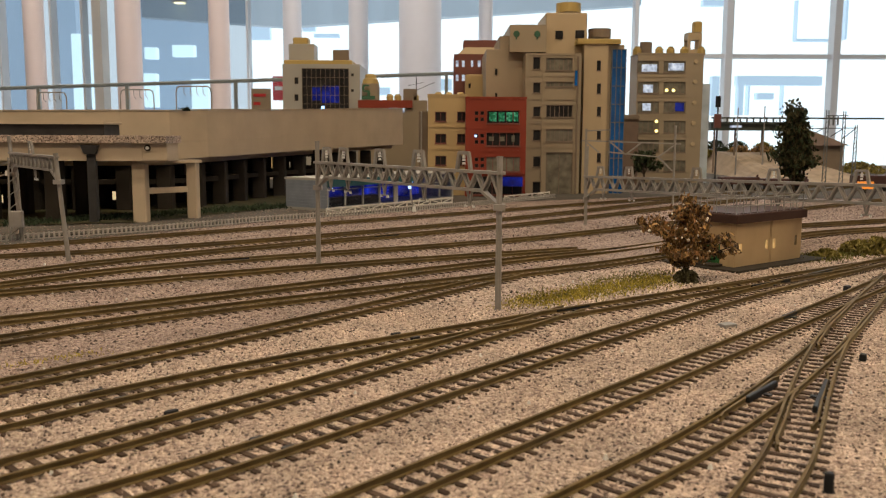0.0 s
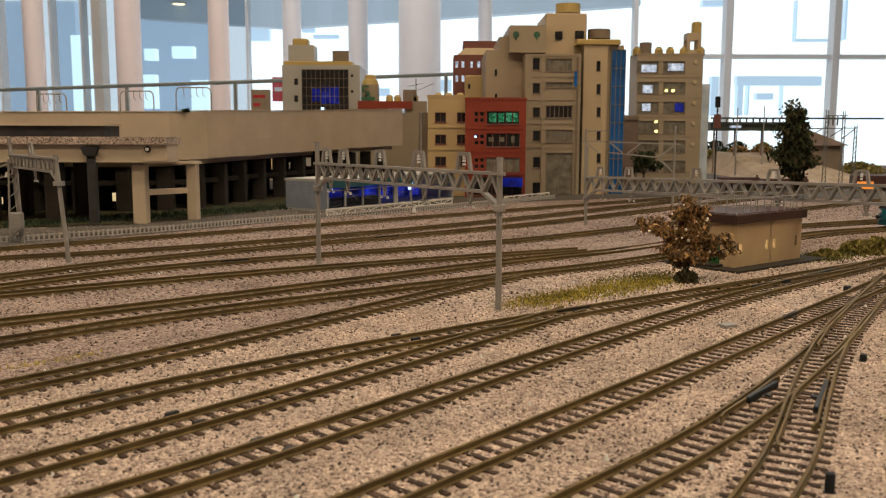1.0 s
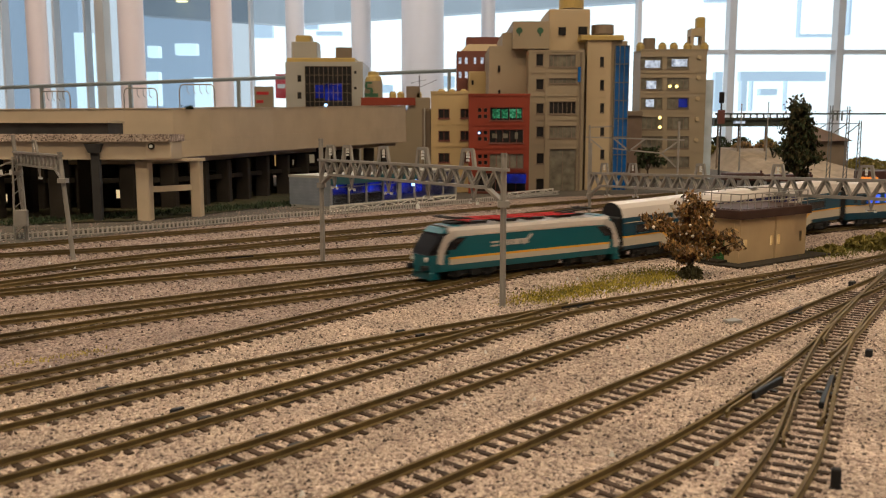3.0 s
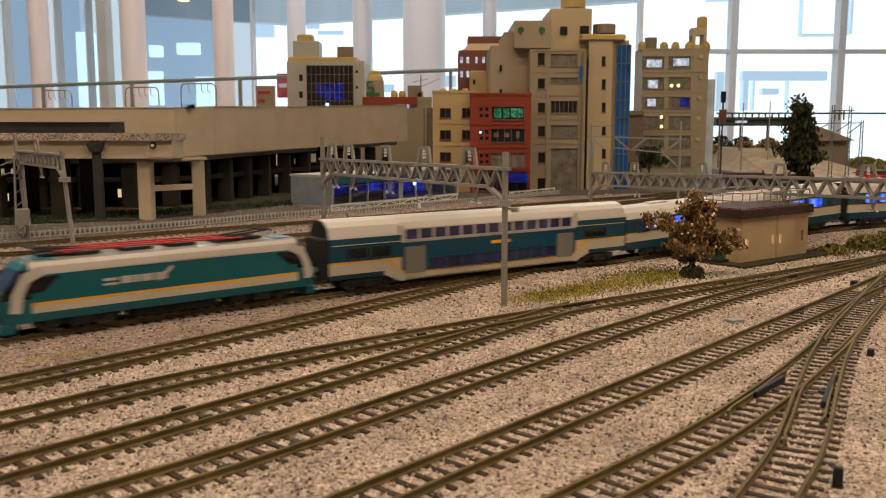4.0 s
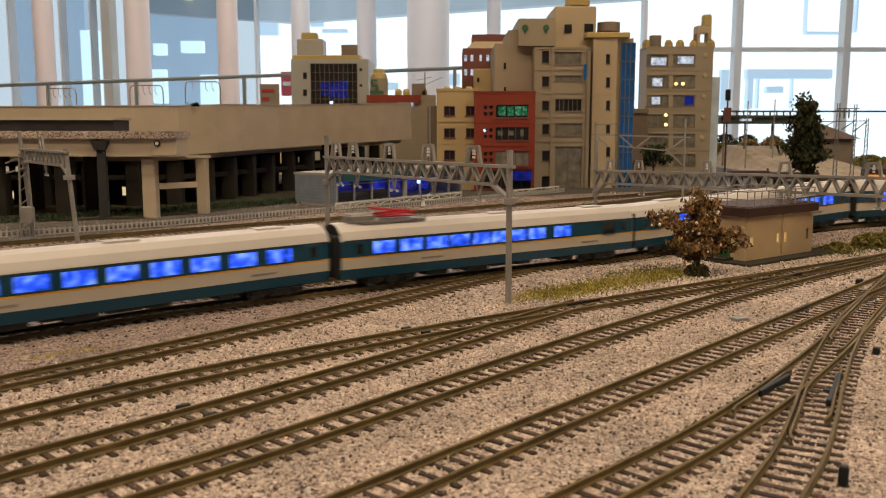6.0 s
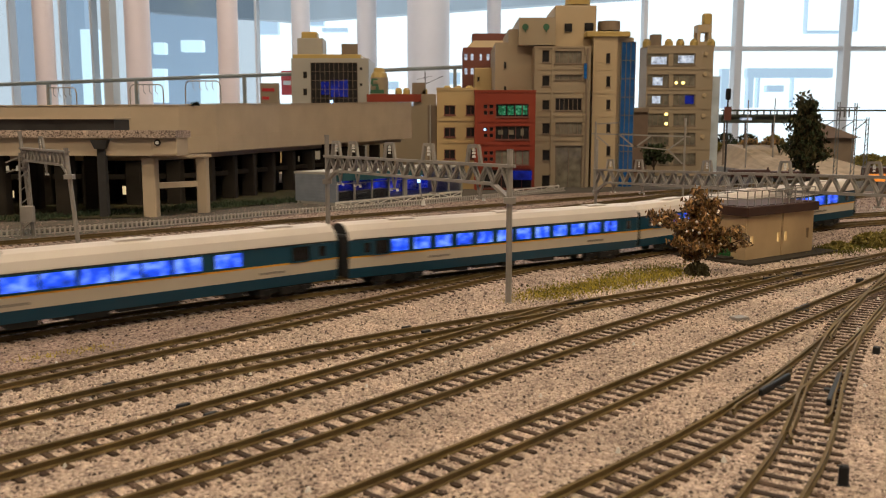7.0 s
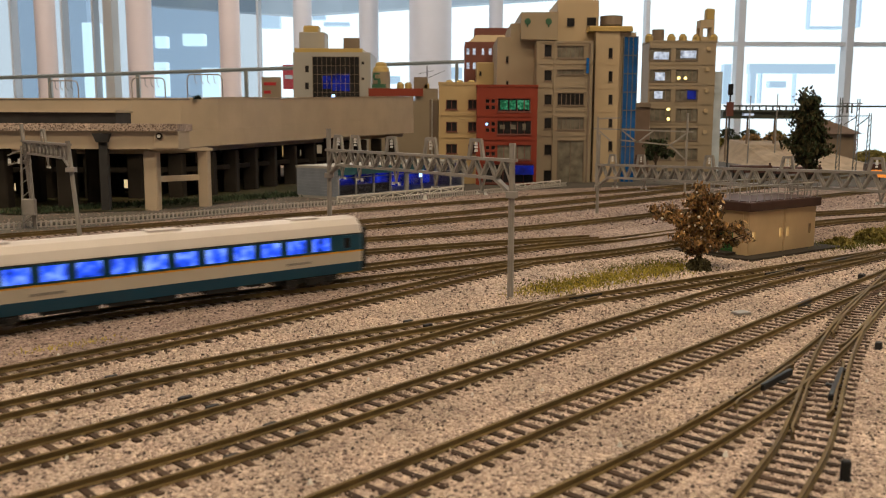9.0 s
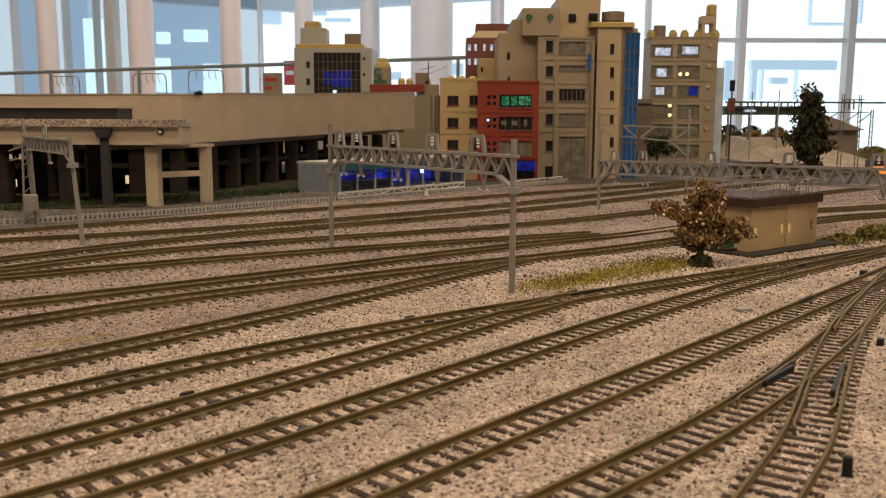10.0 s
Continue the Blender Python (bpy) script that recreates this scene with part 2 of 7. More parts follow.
# ---- mesh helpers ----
class Shape:
    """Collects faces of one mesh."""

    def __init__(self):
        self.v, self.f, self.mi = [], [], []

    def add(self, verts, faces, slot=0):
        n = len(self.v)
        self.v.extend(verts)
        self.f.extend([tuple(i + n for i in q) for q in faces])
        self.mi.extend([slot] * len(faces))
        return self

    def box(self, x0, x1, y0, y1, z0, z1, slot=0, m=None):
        vs = [Vector(p) for p in ((x0, y0, z0), (x1, y0, z0), (x1, y1, z0), (x0, y1, z0), (x0, y0, z1), (x1, y0, z1), (x1, y1, z1), (x0, y1, z1))]
        if m is not None:
            vs = [m @ p for p in vs]
        return self.add(vs, [(0, 3, 2, 1), (4, 5, 6, 7), (0, 1, 5, 4), (1, 2, 6, 5), (2, 3, 7, 6), (3, 0, 4, 7)], slot)

    def bevelled(self, x0, x1, y0, y1, z0, z1, b, slot=0):
        """A box whose upright edges and top edge are chamfered."""
        def ring(i, z):
            return [(x0 + i + b, y0 + i, z), (x1 - i - b, y0 + i, z), (x1 - i, y0 + i + b, z), (x1 - i, y1 - i - b, z),
                    (x1 - i - b, y1 - i, z), (x0 + i + b, y1 - i, z), (x0 + i, y1 - i - b, z), (x0 + i, y0 + i + b, z)]
        vs = ring(0, z0) + ring(0, z1 - b) + ring(b * 0.7, z1)
        fs = [tuple(range(7, -1, -1)), tuple(range(16, 24))]
        for k in (0, 8):
            fs += [(k + i, k + (i + 1) % 8, k + 8 + (i + 1) % 8, k + 8 + i) for i in range(8)]
        return self.add([Vector(p) for p in vs], fs, slot)

    def tube(self, a, b, r0, r1=None, n=8, slot=0):
        a, b = Vector(a), Vector(b)
        r1 = r0 if r1 is None else r1
        d = (b - a).normalized()
        u = d.orthogonal().normalized()
        w = d.cross(u)
        vs = []
        for c, r in ((a, r0), (b, r1)):
            vs += [c + (u * math.cos(2 * math.pi * i / n) + w * math.sin(2 * math.pi * i / n)) * r for i in range(n)]
        fs = [tuple(range(n - 1, -1, -1)), tuple(range(n, 2 * n))]
        fs += [(i, (i + 1) % n, n + (i + 1) % n, n + i) for i in range(n)]
        return self.add(vs, fs, slot)

    def bar(self, a, b, w, h=None, slot=0):
        """A square bar between two points."""
        a, b = Vector(a), Vector(b)
        h = w if h is None else h
        d = b - a
        m = Matrix.Translation(a) @ d.to_track_quat("X", "Z").to_matrix().to_4x4()
        return self.box(0, d.length, -w / 2, w / 2, -h / 2, h / 2, slot, m)

    def loft(self, rings, slot=0, caps=True, closed=True):
        n = len(rings[0])
        vs = [Vector(p) for r in rings for p in r]
        fs = []
        for k in range(len(rings) - 1):
            for i in range(n if closed else n - 1):
                j = (i + 1) % n
                fs.append((k * n + i, k * n + j, (k + 1) * n + j, (k + 1) * n + i))
        if caps and closed:
            fs += [tuple(range(n - 1, -1, -1)), tuple(range((len(rings) - 1) * n, len(rings) * n))]
        return self.add(vs, fs, slot)

    def lattice(self, xs, zs, filled, y0, y1, slot=0):
        """A flat solid on a grid in x and z: one piece, open where filled(i, j) is false."""
        nx, nz = len(xs), len(zs)
        vs = [Vector((x, y, z)) for y in (y0, y1) for z in zs for x in xs]
        fs = []

        def on(i, j):
            return 0 <= i < nx - 1 and 0 <= j < nz - 1 and filled(i, j)
        o = nx * nz
        for j in range(nz - 1):
            for i in range(nx - 1):
                if not on(i, j):
                    continue
                a, b, c, d = j * nx + i, j * nx + i + 1, (j + 1) * nx + i + 1, (j + 1) * nx + i
                fs += [(a, b, c, d), (d + o, c + o, b + o, a + o)]
                if not on(i, j - 1):
                    fs.append((b, a, a + o, b + o))
                if not on(i, j + 1):
                    fs.append((d, c, c + o, d + o))
                if not on(i - 1, j):
                    fs.append((a, d, d + o, a + o))
                if not on(i + 1, j):
                    fs.append((c, b, b + o, c + o))
        used = sorted({i for f in fs for i in f})
        at = {k: n for n, k in enumerate(used)}
        return self.add([vs[k] for k in used], [tuple(at[i] for i in f) for f in fs], slot)

    def mesh(self, name, mats, smooth=False):
        me = bpy.data.meshes.new(name)
        me.from_pydata([tuple(p) for p in self.v], [], self.f)
        for k in (mats if isinstance(mats, (list, tuple)) else [mats]):
            me.materials.append(k)
        me.polygons.foreach_set("material_index", self.mi)
        if smooth:
            me.polygons.foreach_set("use_smooth", [True] * len(self.f))
        me.update()
        return me


def part(name, shape, mats, parent=None, label="", smooth=False, at=None):
    ob = new(name, shape.mesh(name, mats, smooth) if isinstance(shape, Shape) else shape)
    if parent is not None:
        ob.parent = parent
    if at is not None:
        ob.matrix_basis = at
    if label:
        tagged(ob, label)
    return ob


def thing(name, label, category, group="", kind="", at=None):
    ob = tagged(new(name), label, category, group, kind)
    if at is not None:
        ob.matrix_basis = at
    return ob


def whole(name, shape, mats, label, category, group="", kind="", smooth=False, at=None):
    ob = part(name, shape, mats, None, "", smooth, at)
    return tagged(ob, label, category, group, kind)


def spline(points, step=0.004):
    """A smooth line through the points, sampled evenly."""
    p = [Vector((*q, 0)) for q in points]
    p = [p[0] * 2 - p[1]] + p + [p[-1] * 2 - p[-2]]
    fine = []
    for i in range(1, len(p) - 2):
        a, b, c, d = p[i - 1], p[i], p[i + 1], p[i + 2]
        for k in range(40):
            t = k / 40
            fine.append(0.5 * ((2 * b) + (c - a) * t + (2 * a - 5 * b + 4 * c - d) * t * t + (3 * b - a - 3 * c + d) * t ** 3))
    fine.append(p[-2])
    out, acc = [fine[0]], 0.0
    for a, b in zip(fine, fine[1:]):
        seg = (b - a).length
        while acc + seg >= step:
            a = a.lerp(b, (step - acc) / seg)
            seg = (b - a).length
            out.append(a.copy())
            acc = 0.0
        acc += seg
    return out


class Line:
    """Arc length along a spline with straight ends."""

    def __init__(self, points):
        self.p = spline(points, 0.004)

    def at(self, s):
        k = s / 0.004
        i = max(0, min(len(self.p) - 2, int(math.floor(k))))
        d = self.p[i + 1] - self.p[i]
        return self.p[i] + d * (k - i)

# ---- large structure ----
ground = Shape()
nx, ny = 60, 50
GX0, GX1, GY0, GY1 = -2.2, 2.4, -1.2, 2.1
for j in range(ny + 1):
    for i in range(nx + 1):
        ground.v.append(Vector((GX0 + (GX1 - GX0) * i / nx, GY0 + (GY1 - GY0) * j / ny, 0.0007)))
for j in range(ny):
    for i in range(nx):
        ground.f.append((j * (nx + 1) + i, j * (nx + 1) + i + 1, (j + 1) * (nx + 1) + i + 1, (j + 1) * (nx + 1) + i))
        ground.mi.append(0)
whole("ground", ground, M["ballast"], "pinkish grey crushed stone ballast between the tracks", "ballast", kind="structure")
for lx in (GX0 + 0.1, 0.1, GX1 - 0.1):
    for ly in (GY0 + 0.1, GY1 - 0.1):
        whole("table_leg", Shape().bevelled(lx - 0.04, lx + 0.04, ly - 0.04, ly + 0.04, -0.9, -0.1201, 0.004), M["table"], "square brown table leg under the layout", "table leg", kind="structure")
whole("layout_table", Shape().box(GX0, GX1, GY0, GY1, -0.12, -0.004), M["table"], "brown board that carries the model layout", "table", kind="structure")

TRACKS = {
    "T1": [(0.0598, 0.1561), (0.0708, 0.1738), (0.0824, 0.1957), (0.0964, 0.2237), (0.1158, 0.2604), (0.1457, 0.3112), (0.1962, 0.3856)],
    "T2": [(0.0272, 0.1546), (0.0389, 0.1666), (0.0528, 0.1815), (0.0702, 0.202), (0.0941, 0.2333), (0.1314, 0.2869), (0.2033, 0.3979)],
    "T3": [(-0.0097, 0.1576), (0.0063, 0.1755), (0.0263, 0.1978), (0.0519, 0.2265), (0.0859, 0.2649), (0.1333, 0.3188), (0.2043, 0.3999)],
    "T4": [(-0.0642, 0.1508), (-0.0451, 0.1702), (-0.0211, 0.1979), (0.0119, 0.237), (0.0598, 0.2921), (0.1317, 0.3683), (0.238, 0.4675)],
    "T5": [(-0.087, 0.1658), (-0.0748, 0.1793), (-0.0607, 0.1955), (-0.044, 0.2151), (-0.0239, 0.2394), (0.0012, 0.2703), (0.0335, 0.3109)],
    "T6": [(-0.1016, 0.1951), (-0.0768, 0.2224), (-0.0435, 0.2532), (0.0001, 0.2888), (0.0568, 0.3317), (0.1319, 0.3868), (0.2365, 0.4643)],
    "T7": [(-0.1162, 0.2241), (-0.102, 0.2407), (-0.0857, 0.2603), (-0.0668, 0.2836), (-0.0443, 0.312), (-0.0171, 0.3471), (0.0169, 0.3918)],
    "T8": [(-0.1417, 0.2754), (-0.1162, 0.3018), (-0.0843, 0.3291), (-0.0457, 0.3579), (0.0001, 0.3915), (0.0548, 0.4295), (0.1217, 0.477), (0.19, 0.514), (0.26, 0.55), (0.36, 0.6)],
    "T9": [(-0.1562, 0.3041), (-0.1259, 0.3275), (-0.0909, 0.3556), (-0.0497, 0.3897), (0.0, 0.4317), (0.0608, 0.4788), (0.1341, 0.524), (0.206, 0.563), (0.28, 0.601), (0.38, 0.65)],
    "T10": [(-0.1828, 0.3572), (-0.1538, 0.3781), (-0.1209, 0.4001), (-0.0837, 0.4232), (-0.0418, 0.4474), (0.0049, 0.4724), (0.0569, 0.4983)],
    "T11": [(-0.1928, 0.3771), (-0.1605, 0.4165), (-0.1174, 0.4512), (-0.0656, 0.4836), (-0.0058, 0.5192), (0.064, 0.5675), (0.1528, 0.6467)],
    "T12": [(-0.2065, 0.4046), (-0.1727, 0.4486), (-0.128, 0.4924), (-0.0729, 0.5385), (-0.0067, 0.5929), (0.075, 0.6667), (0.1846, 0.7829)],
    "T13": [(-0.2373, 0.466), (-0.1866, 0.4926), (-0.1316, 0.5289), (-0.069, 0.5786), (0.0066, 0.6484), (0.1043, 0.7499), (0.2427, 0.9073)],
    "T14": [(-0.2559, 0.5032), (-0.2065, 0.5459), (-0.1483, 0.5967), (-0.0783, 0.658), (0.0074, 0.7334), (0.1151, 0.8286), (0.2547, 0.9524)],
}
LINES = {k: Line(v) for k, v in TRACKS.items()}

RAIL_TOP = 0.0026


def rise(key, x):
    """The two through tracks climb a low bank behind the hut."""
    u = min(max((x - 0.08) / 0.17, 0.0), 1.0)
    return 0.0075 * u * u * (3 - 2 * u) if key in ("T8", "T9") else 0.0



def swept(points, profile, slot=0):
    """A profile (sideways, up) swept along a flat line."""
    rings = []
    for i, p in enumerate(points):
        d = (points[min(i + 1, len(points) - 1)] - points[max(i - 1, 0)]).normalized()
        n = Vector((d.y, -d.x, 0))
        rings.append([p + n * a + Vector((0, 0, b)) for a, b in profile])
    return Shape().loft(rings, slot)


RAIL = [(-0.0006, 0.0010), (0.0006, 0.0010), (0.0005, 0.0012), (0.00018, 0.0014), (0.00018, 0.0021), (0.00038, 0.0022), (0.00036, RAIL_TOP), (-0.00036, RAIL_TOP), (-0.00038, 0.0022), (-0.00018, 0.0021), (-0.00018, 0.0014), (-0.0005, 0.0012)]
sleeper_mesh = Shape().bevelled(-0.0008, 0.0008, -0.0078, 0.0078, -0.0006, 0.0011, 0.0002).mesh("sleeper", M["sleeper"])
GAUGE = 0.0095


def extended(key, before, after):
    pts = [Vector((*q, 0)) for q in TRACKS[key]]
    core = spline([tuple(q)[:2] for q in pts], 0.006)
    d0, d1 = (core[0] - core[1]).normalized(), (core[-1] - core[-2]).normalized()
    return [core[0] + d0 * 0.006 * k for k in range(int(before / 0.006), 0, -1)] + core + [core[-1] + d1 * 0.006 * k for k in range(1, int(after / 0.006) + 1)]


def track(key, before=0.25, after=0.5, lift=0.0):
    root = thing("railway_track", "brown weathered model railway track laid in stone ballast", "railway track", "railway tracks")
    pts = extended(key, before, after)
    for side in (-1, 1):
        off = []
        for i, p in enumerate(pts):
            d = (pts[min(i + 1, len(pts) - 1)] - pts[max(i - 1, 0)]).normalized()
            off.append(p + Vector((d.y, -d.x, 0)) * side * GAUGE / 2 + Vector((0, 0, lift + rise(key, p.x))))
        part("rail", swept(off, RAIL), M["rail"], root)
    k, made = 0.0, 0
    line = spline([tuple(p)[:2] for p in pts], 0.0047)
    mine = []
    far = Shape()
    for i in range(1, len(line) - 1):
        d = line[i + 1] - line[i]
        m = pose(line[i].x, line[i].y, rise(key, line[i].x), 0, 0, math.degrees(math.atan2(d.y, d.x)) + random.uniform(-1, 1))
        cell = (int(line[i].x // 0.007), int(line[i].y // 0.007))
        if any((line[i] - q).length < 0.0068 for a in (-1, 0, 1) for c in (-1, 0, 1) for q in LAID.get((cell[0] + a, cell[1] + c), ())):
            continue
        mine.append((cell, line[i].copy()))
        near = abs(line[i].x) < 0.62 * line[i].y + 0.02 and 0.1 < line[i].y < 0.8
        if near and made < 250:
            part("sleeper", sleeper_mesh, None, root, at=m)
            made += 1
        elif line[i].y > -0.1:
            far.box(-0.0008, 0.0008, -0.0078, 0.0078, -0.0006, 0.0010, 0, m)
    if far.v:
        tagged(part("sleeper_rest", far, M["sleeper"], root), kind="stuff")
    for cell, q in mine:
        LAID.setdefault(cell, []).append(q)
    return root


LAID = {}
for rank, key in enumerate(TRACKS):
    track(key, 1.1 if key == "T8" else 0.25, 0.03 if key in ("T1", "T2", "T5", "T7", "T10") else 1.35 if key == "T8" else 0.6, rank * 0.000025)

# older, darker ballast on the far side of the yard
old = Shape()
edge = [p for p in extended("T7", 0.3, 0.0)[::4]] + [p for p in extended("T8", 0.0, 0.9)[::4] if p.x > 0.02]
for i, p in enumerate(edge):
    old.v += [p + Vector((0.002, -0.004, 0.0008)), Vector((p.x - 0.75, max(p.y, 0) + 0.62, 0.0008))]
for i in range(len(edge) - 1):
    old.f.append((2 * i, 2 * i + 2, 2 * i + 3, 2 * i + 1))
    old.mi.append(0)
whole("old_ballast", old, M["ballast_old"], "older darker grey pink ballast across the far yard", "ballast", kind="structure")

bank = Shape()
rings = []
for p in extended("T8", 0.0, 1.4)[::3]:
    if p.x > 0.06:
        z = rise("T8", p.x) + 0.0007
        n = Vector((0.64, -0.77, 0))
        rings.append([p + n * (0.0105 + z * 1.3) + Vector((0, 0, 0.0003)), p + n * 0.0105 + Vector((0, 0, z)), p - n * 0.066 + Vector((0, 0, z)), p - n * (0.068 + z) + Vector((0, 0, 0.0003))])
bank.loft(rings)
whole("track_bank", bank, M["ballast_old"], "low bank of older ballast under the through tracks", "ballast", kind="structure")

# ---- gantries ----


def gantry(a, b, za, zb, ha, hb, depth, frames, lean=0.0):
    """Lattice beam between two poles, with insulator frames on top and droppers below."""
    root = thing("catenary_gantry", "grey plastic lattice catenary gantry with white insulators across the tracks", "catenary gantry", "catenary gantries")
    A, B = Vector((*a, 0)), Vector((*b, 0))
    L = (B - A).length
    d = (B - A).normalized()
    n = Vector((-d.y, d.x, 0))
    up = Vector((0, 0, 1))

    def at(s, z=0, o=0):
        h = za + (zb - za) * s / L + z
        return A + d * s + n * o + up * h + Vector((lean * h, 0, 0))
    up0, up = up, up + Vector((lean, 0, 0))
    for q, h in ((A, ha), (B, hb)):
        pole = Shape()
        pole.tube(q, q + up * h, 0.00125, 0.00115, 10)
        pole.tube(q + up * (h - 0.001), q + up * h, 0.0013, 0.0013, 10)
        pole.tube(q, q + up * 0.0012, 0.0019, 0.0016, 10)
        part("pole", pole, M["grey_metal"], root)
    up = up0
    w = 0.0007
    k0 = depth / 0.0072
    for o in (-w, w):
        part("chord", Shape().bar(at(-0.002, 0, o), at(L + 0.002, 0, o), 0.0012 * k0), M["grey_metal"], root)
        part("chord", Shape().bar(at(depth * 1.4, -depth, o), at(L - depth * 1.4, -depth, o), 0.0012 * k0), M["grey_metal"], root)
        for e, f, g in ((0, depth * 1.4, 0.0), (L, L - depth * 1.4, L)):
            part("haunch", Shape().bar(at(e, -depth * 1.75, o * 0.5), at(f, -depth, o), 0.0012 * k0), M["grey_metal"], root)
    for e in (0, L):
        part("bracket", Shape().box(-0.0022, 0.0022, -0.0022, 0.0022, -0.0012, 0.0012, 0, Matrix.Translation(at(e, -depth * 1.8))), M["grey_metal"], root)
    step = depth * 0.62
    k = max(4, int(L / step))
    web = Shape()
    for o in (-w, w):
        for i in range(k):
            s0, s1 = L * i / k, L * (i + 1) / k
            top, low = (s0, s1) if i % 2 else (s1, s0)
            web.bar(at(top, 0, o), at(low, -depth if depth < low < L - depth else -depth * 1.1, o), 0.0009 * k0)
    part("lattice", web, M["grey_metal"], root)
    for s in frames:
        s = s * L
        f = Shape()
        for e in (-1, 1):
            f.bar(at(s + e * 0.0046, 0), at(s + e * 0.0030, 0.0072), 0.0011, 0.0016)
        f.bar(at(s - 0.0034, 0.0072), at(s + 0.0034, 0.0072), 0.001, 0.0014)
        fr = part("insulator_frame", f, M["grey_metal"], root)
        ins = Shape()
        for z, r in ((0.0026, 0.0009), (0.0040, 0.0010), (0.0052, 0.0009)):
            ins.tube(at(s, z), at(s, z + 0.0010), r * 0.85, r * 0.6, 8)
        ins.tube(at(s, 0.0062), at(s, 0.0072), 0.0004)
        part("insulator", ins, M["white_cap"], fr, "white ceramic-look insulator")
        lo = Shape()
        for e in (-1, 1):
            lo.bar(at(s + 0.004 + e * 0.0018, -depth), at(s + 0.004, -depth - 0.0055), 0.0008)
        lo.bar(at(s + 0.001, -depth - 0.006), at(s + 0.007, -depth - 0.006), 0.0007)
        part("dropper", lo, M["grey_metal"], root)
        kn = Shape()
        kn.tube(at(s + 0.0015, -depth - 0.0070), at(s + 0.0015, -depth - 0.0058), 0.0007, 0.0005)
        kn.tube(at(s + 0.0065, -depth - 0.0070), at(s + 0.0065, -depth - 0.0058), 0.0007, 0.0005)
        part("dropper_insulator", kn, M["white_cap"], root)
    return root


gantry((-0.0648, 0.4535), (0.0214, 0.3347), 0.0536, 0.0536, 0.0645, 0.0600, 0.0072, (0.069, 0.186, 0.414, 0.629, 0.847))
gantry((0.1077, 0.6620), (0.262, 0.355), 0.0372, 0.0462, 0.0600, 0.0600, 0.0092, (0.05, 0.145, 0.34, 0.522, 0.689, 0.86))
gantry((-0.2615, 0.5424), (-0.1976, 0.4593), 0.0555, 0.0555, 0.066, 0.0575, 0.0072, (0.5,), -0.075)
# ---- viaduct ----


def swept3(points, profile):
    """A profile (towards the yard, up) swept along a rising line."""
    rings = []
    for i, p in enumerate(points):
        d = points[min(i + 1, len(points) - 1)] - points[max(i - 1, 0)]
        n = Vector((d.y, -d.x, 0)).normalized()
        rings.append([p + n * a + Vector((0, 0, b)) for a, b in profile])
    return Shape().loft(rings)


def rising(points, step=0.04):
    flat = spline([p[:2] for p in points], step)
    xs, zs = [p[0] for p in points], [p[2] for p in points]
    return [Vector((p.x, p.y, float(np.interp(p.x, xs, zs)))) for p in flat]


via = thing("viaduct", "long beige concrete railway viaduct rising behind the yard on dark piers", "viaduct")
VIA = rising([(-0.95, 0.70, 0.0455), (-0.60, 0.735, 0.0460), (-0.378, 0.745, 0.0468), (-0.2316, 0.765, 0.0480), (-0.170, 0.93, 0.0536), (-0.075, 1.16, 0.0620), (-0.048, 1.22, 0.0640)])
LOW = [p.z - 0.0012 - 0.0080 * (p.z - 0.0455) / 0.0185 for p in VIA]   # underside of the edge beam


def edge_beam(inner, outer, low, top):
    rings = []
    for i, p in enumerate(VIA):
        d = VIA[min(i + 1, len(VIA) - 1)] - VIA[max(i - 1, 0)]
        n = Vector((d.y, -d.x, 0)).normalized()
        lo, hi = low(i), top(i)
        rings.append([Vector((p.x, p.y, 0)) + n * q + Vector((0, 0, z)) for q, z in ((inner, lo), (outer, lo), (outer, hi), (inner, hi))])
    return Shape().loft(rings)


# Girder and deck reach far back, unseen, to keep light off the underside.
part("girder", edge_beam(-0.150, -0.016, lambda i: LOW[i] - 0.0055, lambda i: LOW[i] - 0.0001), M["concrete"], via)
part("deck_edge", edge_beam(-0.150, 0.0005, lambda i: LOW[i], lambda i: VIA[i].z + 0.0118), M["concrete"], via)
part("parapet", swept3(VIA, [(-0.003, 0.0119), (0.0, 0.0119), (0.0, 0.0390), (-0.003, 0.0390)]), M["concrete"], via)
part("parapet", swept3(VIA, [(-0.075, 0.0119), (-0.072, 0.0119), (-0.072, 0.0370), (-0.075, 0.0370)]), M["concrete"], via)
part("parapet_coping", swept3(VIA, [(-0.0036, 0.0391), (0.0006, 0.0391), (0.0006, 0.0400), (-0.0036, 0.0400)]), M["concrete"], via)
# Piers and beams: the shade below the deck is in their dark colour.
for i in range(1, len(VIA) - 1):
    d = (VIA[i + 1] - VIA[i - 1])
    n = Vector((d.y, -d.x, 0)).normalized()
    for o in (-0.014, -0.062):
        q = VIA[i] + n * o
        part("pier", Shape().bevelled(q.x - 0.0065, q.x + 0.0065, q.y - 0.0065, q.y + 0.0065, 0, LOW[i] - 0.0057, 0.001), M["concrete_dark"], via, "concrete pier coloured dark for the shade under the viaduct")
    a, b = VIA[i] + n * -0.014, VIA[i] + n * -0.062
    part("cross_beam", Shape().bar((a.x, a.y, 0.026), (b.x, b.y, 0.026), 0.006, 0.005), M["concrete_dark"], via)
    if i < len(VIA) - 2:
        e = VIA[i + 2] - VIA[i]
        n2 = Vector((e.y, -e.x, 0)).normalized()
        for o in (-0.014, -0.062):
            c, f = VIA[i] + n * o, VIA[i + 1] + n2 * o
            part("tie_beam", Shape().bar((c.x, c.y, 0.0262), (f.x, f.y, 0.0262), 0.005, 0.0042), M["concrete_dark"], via)

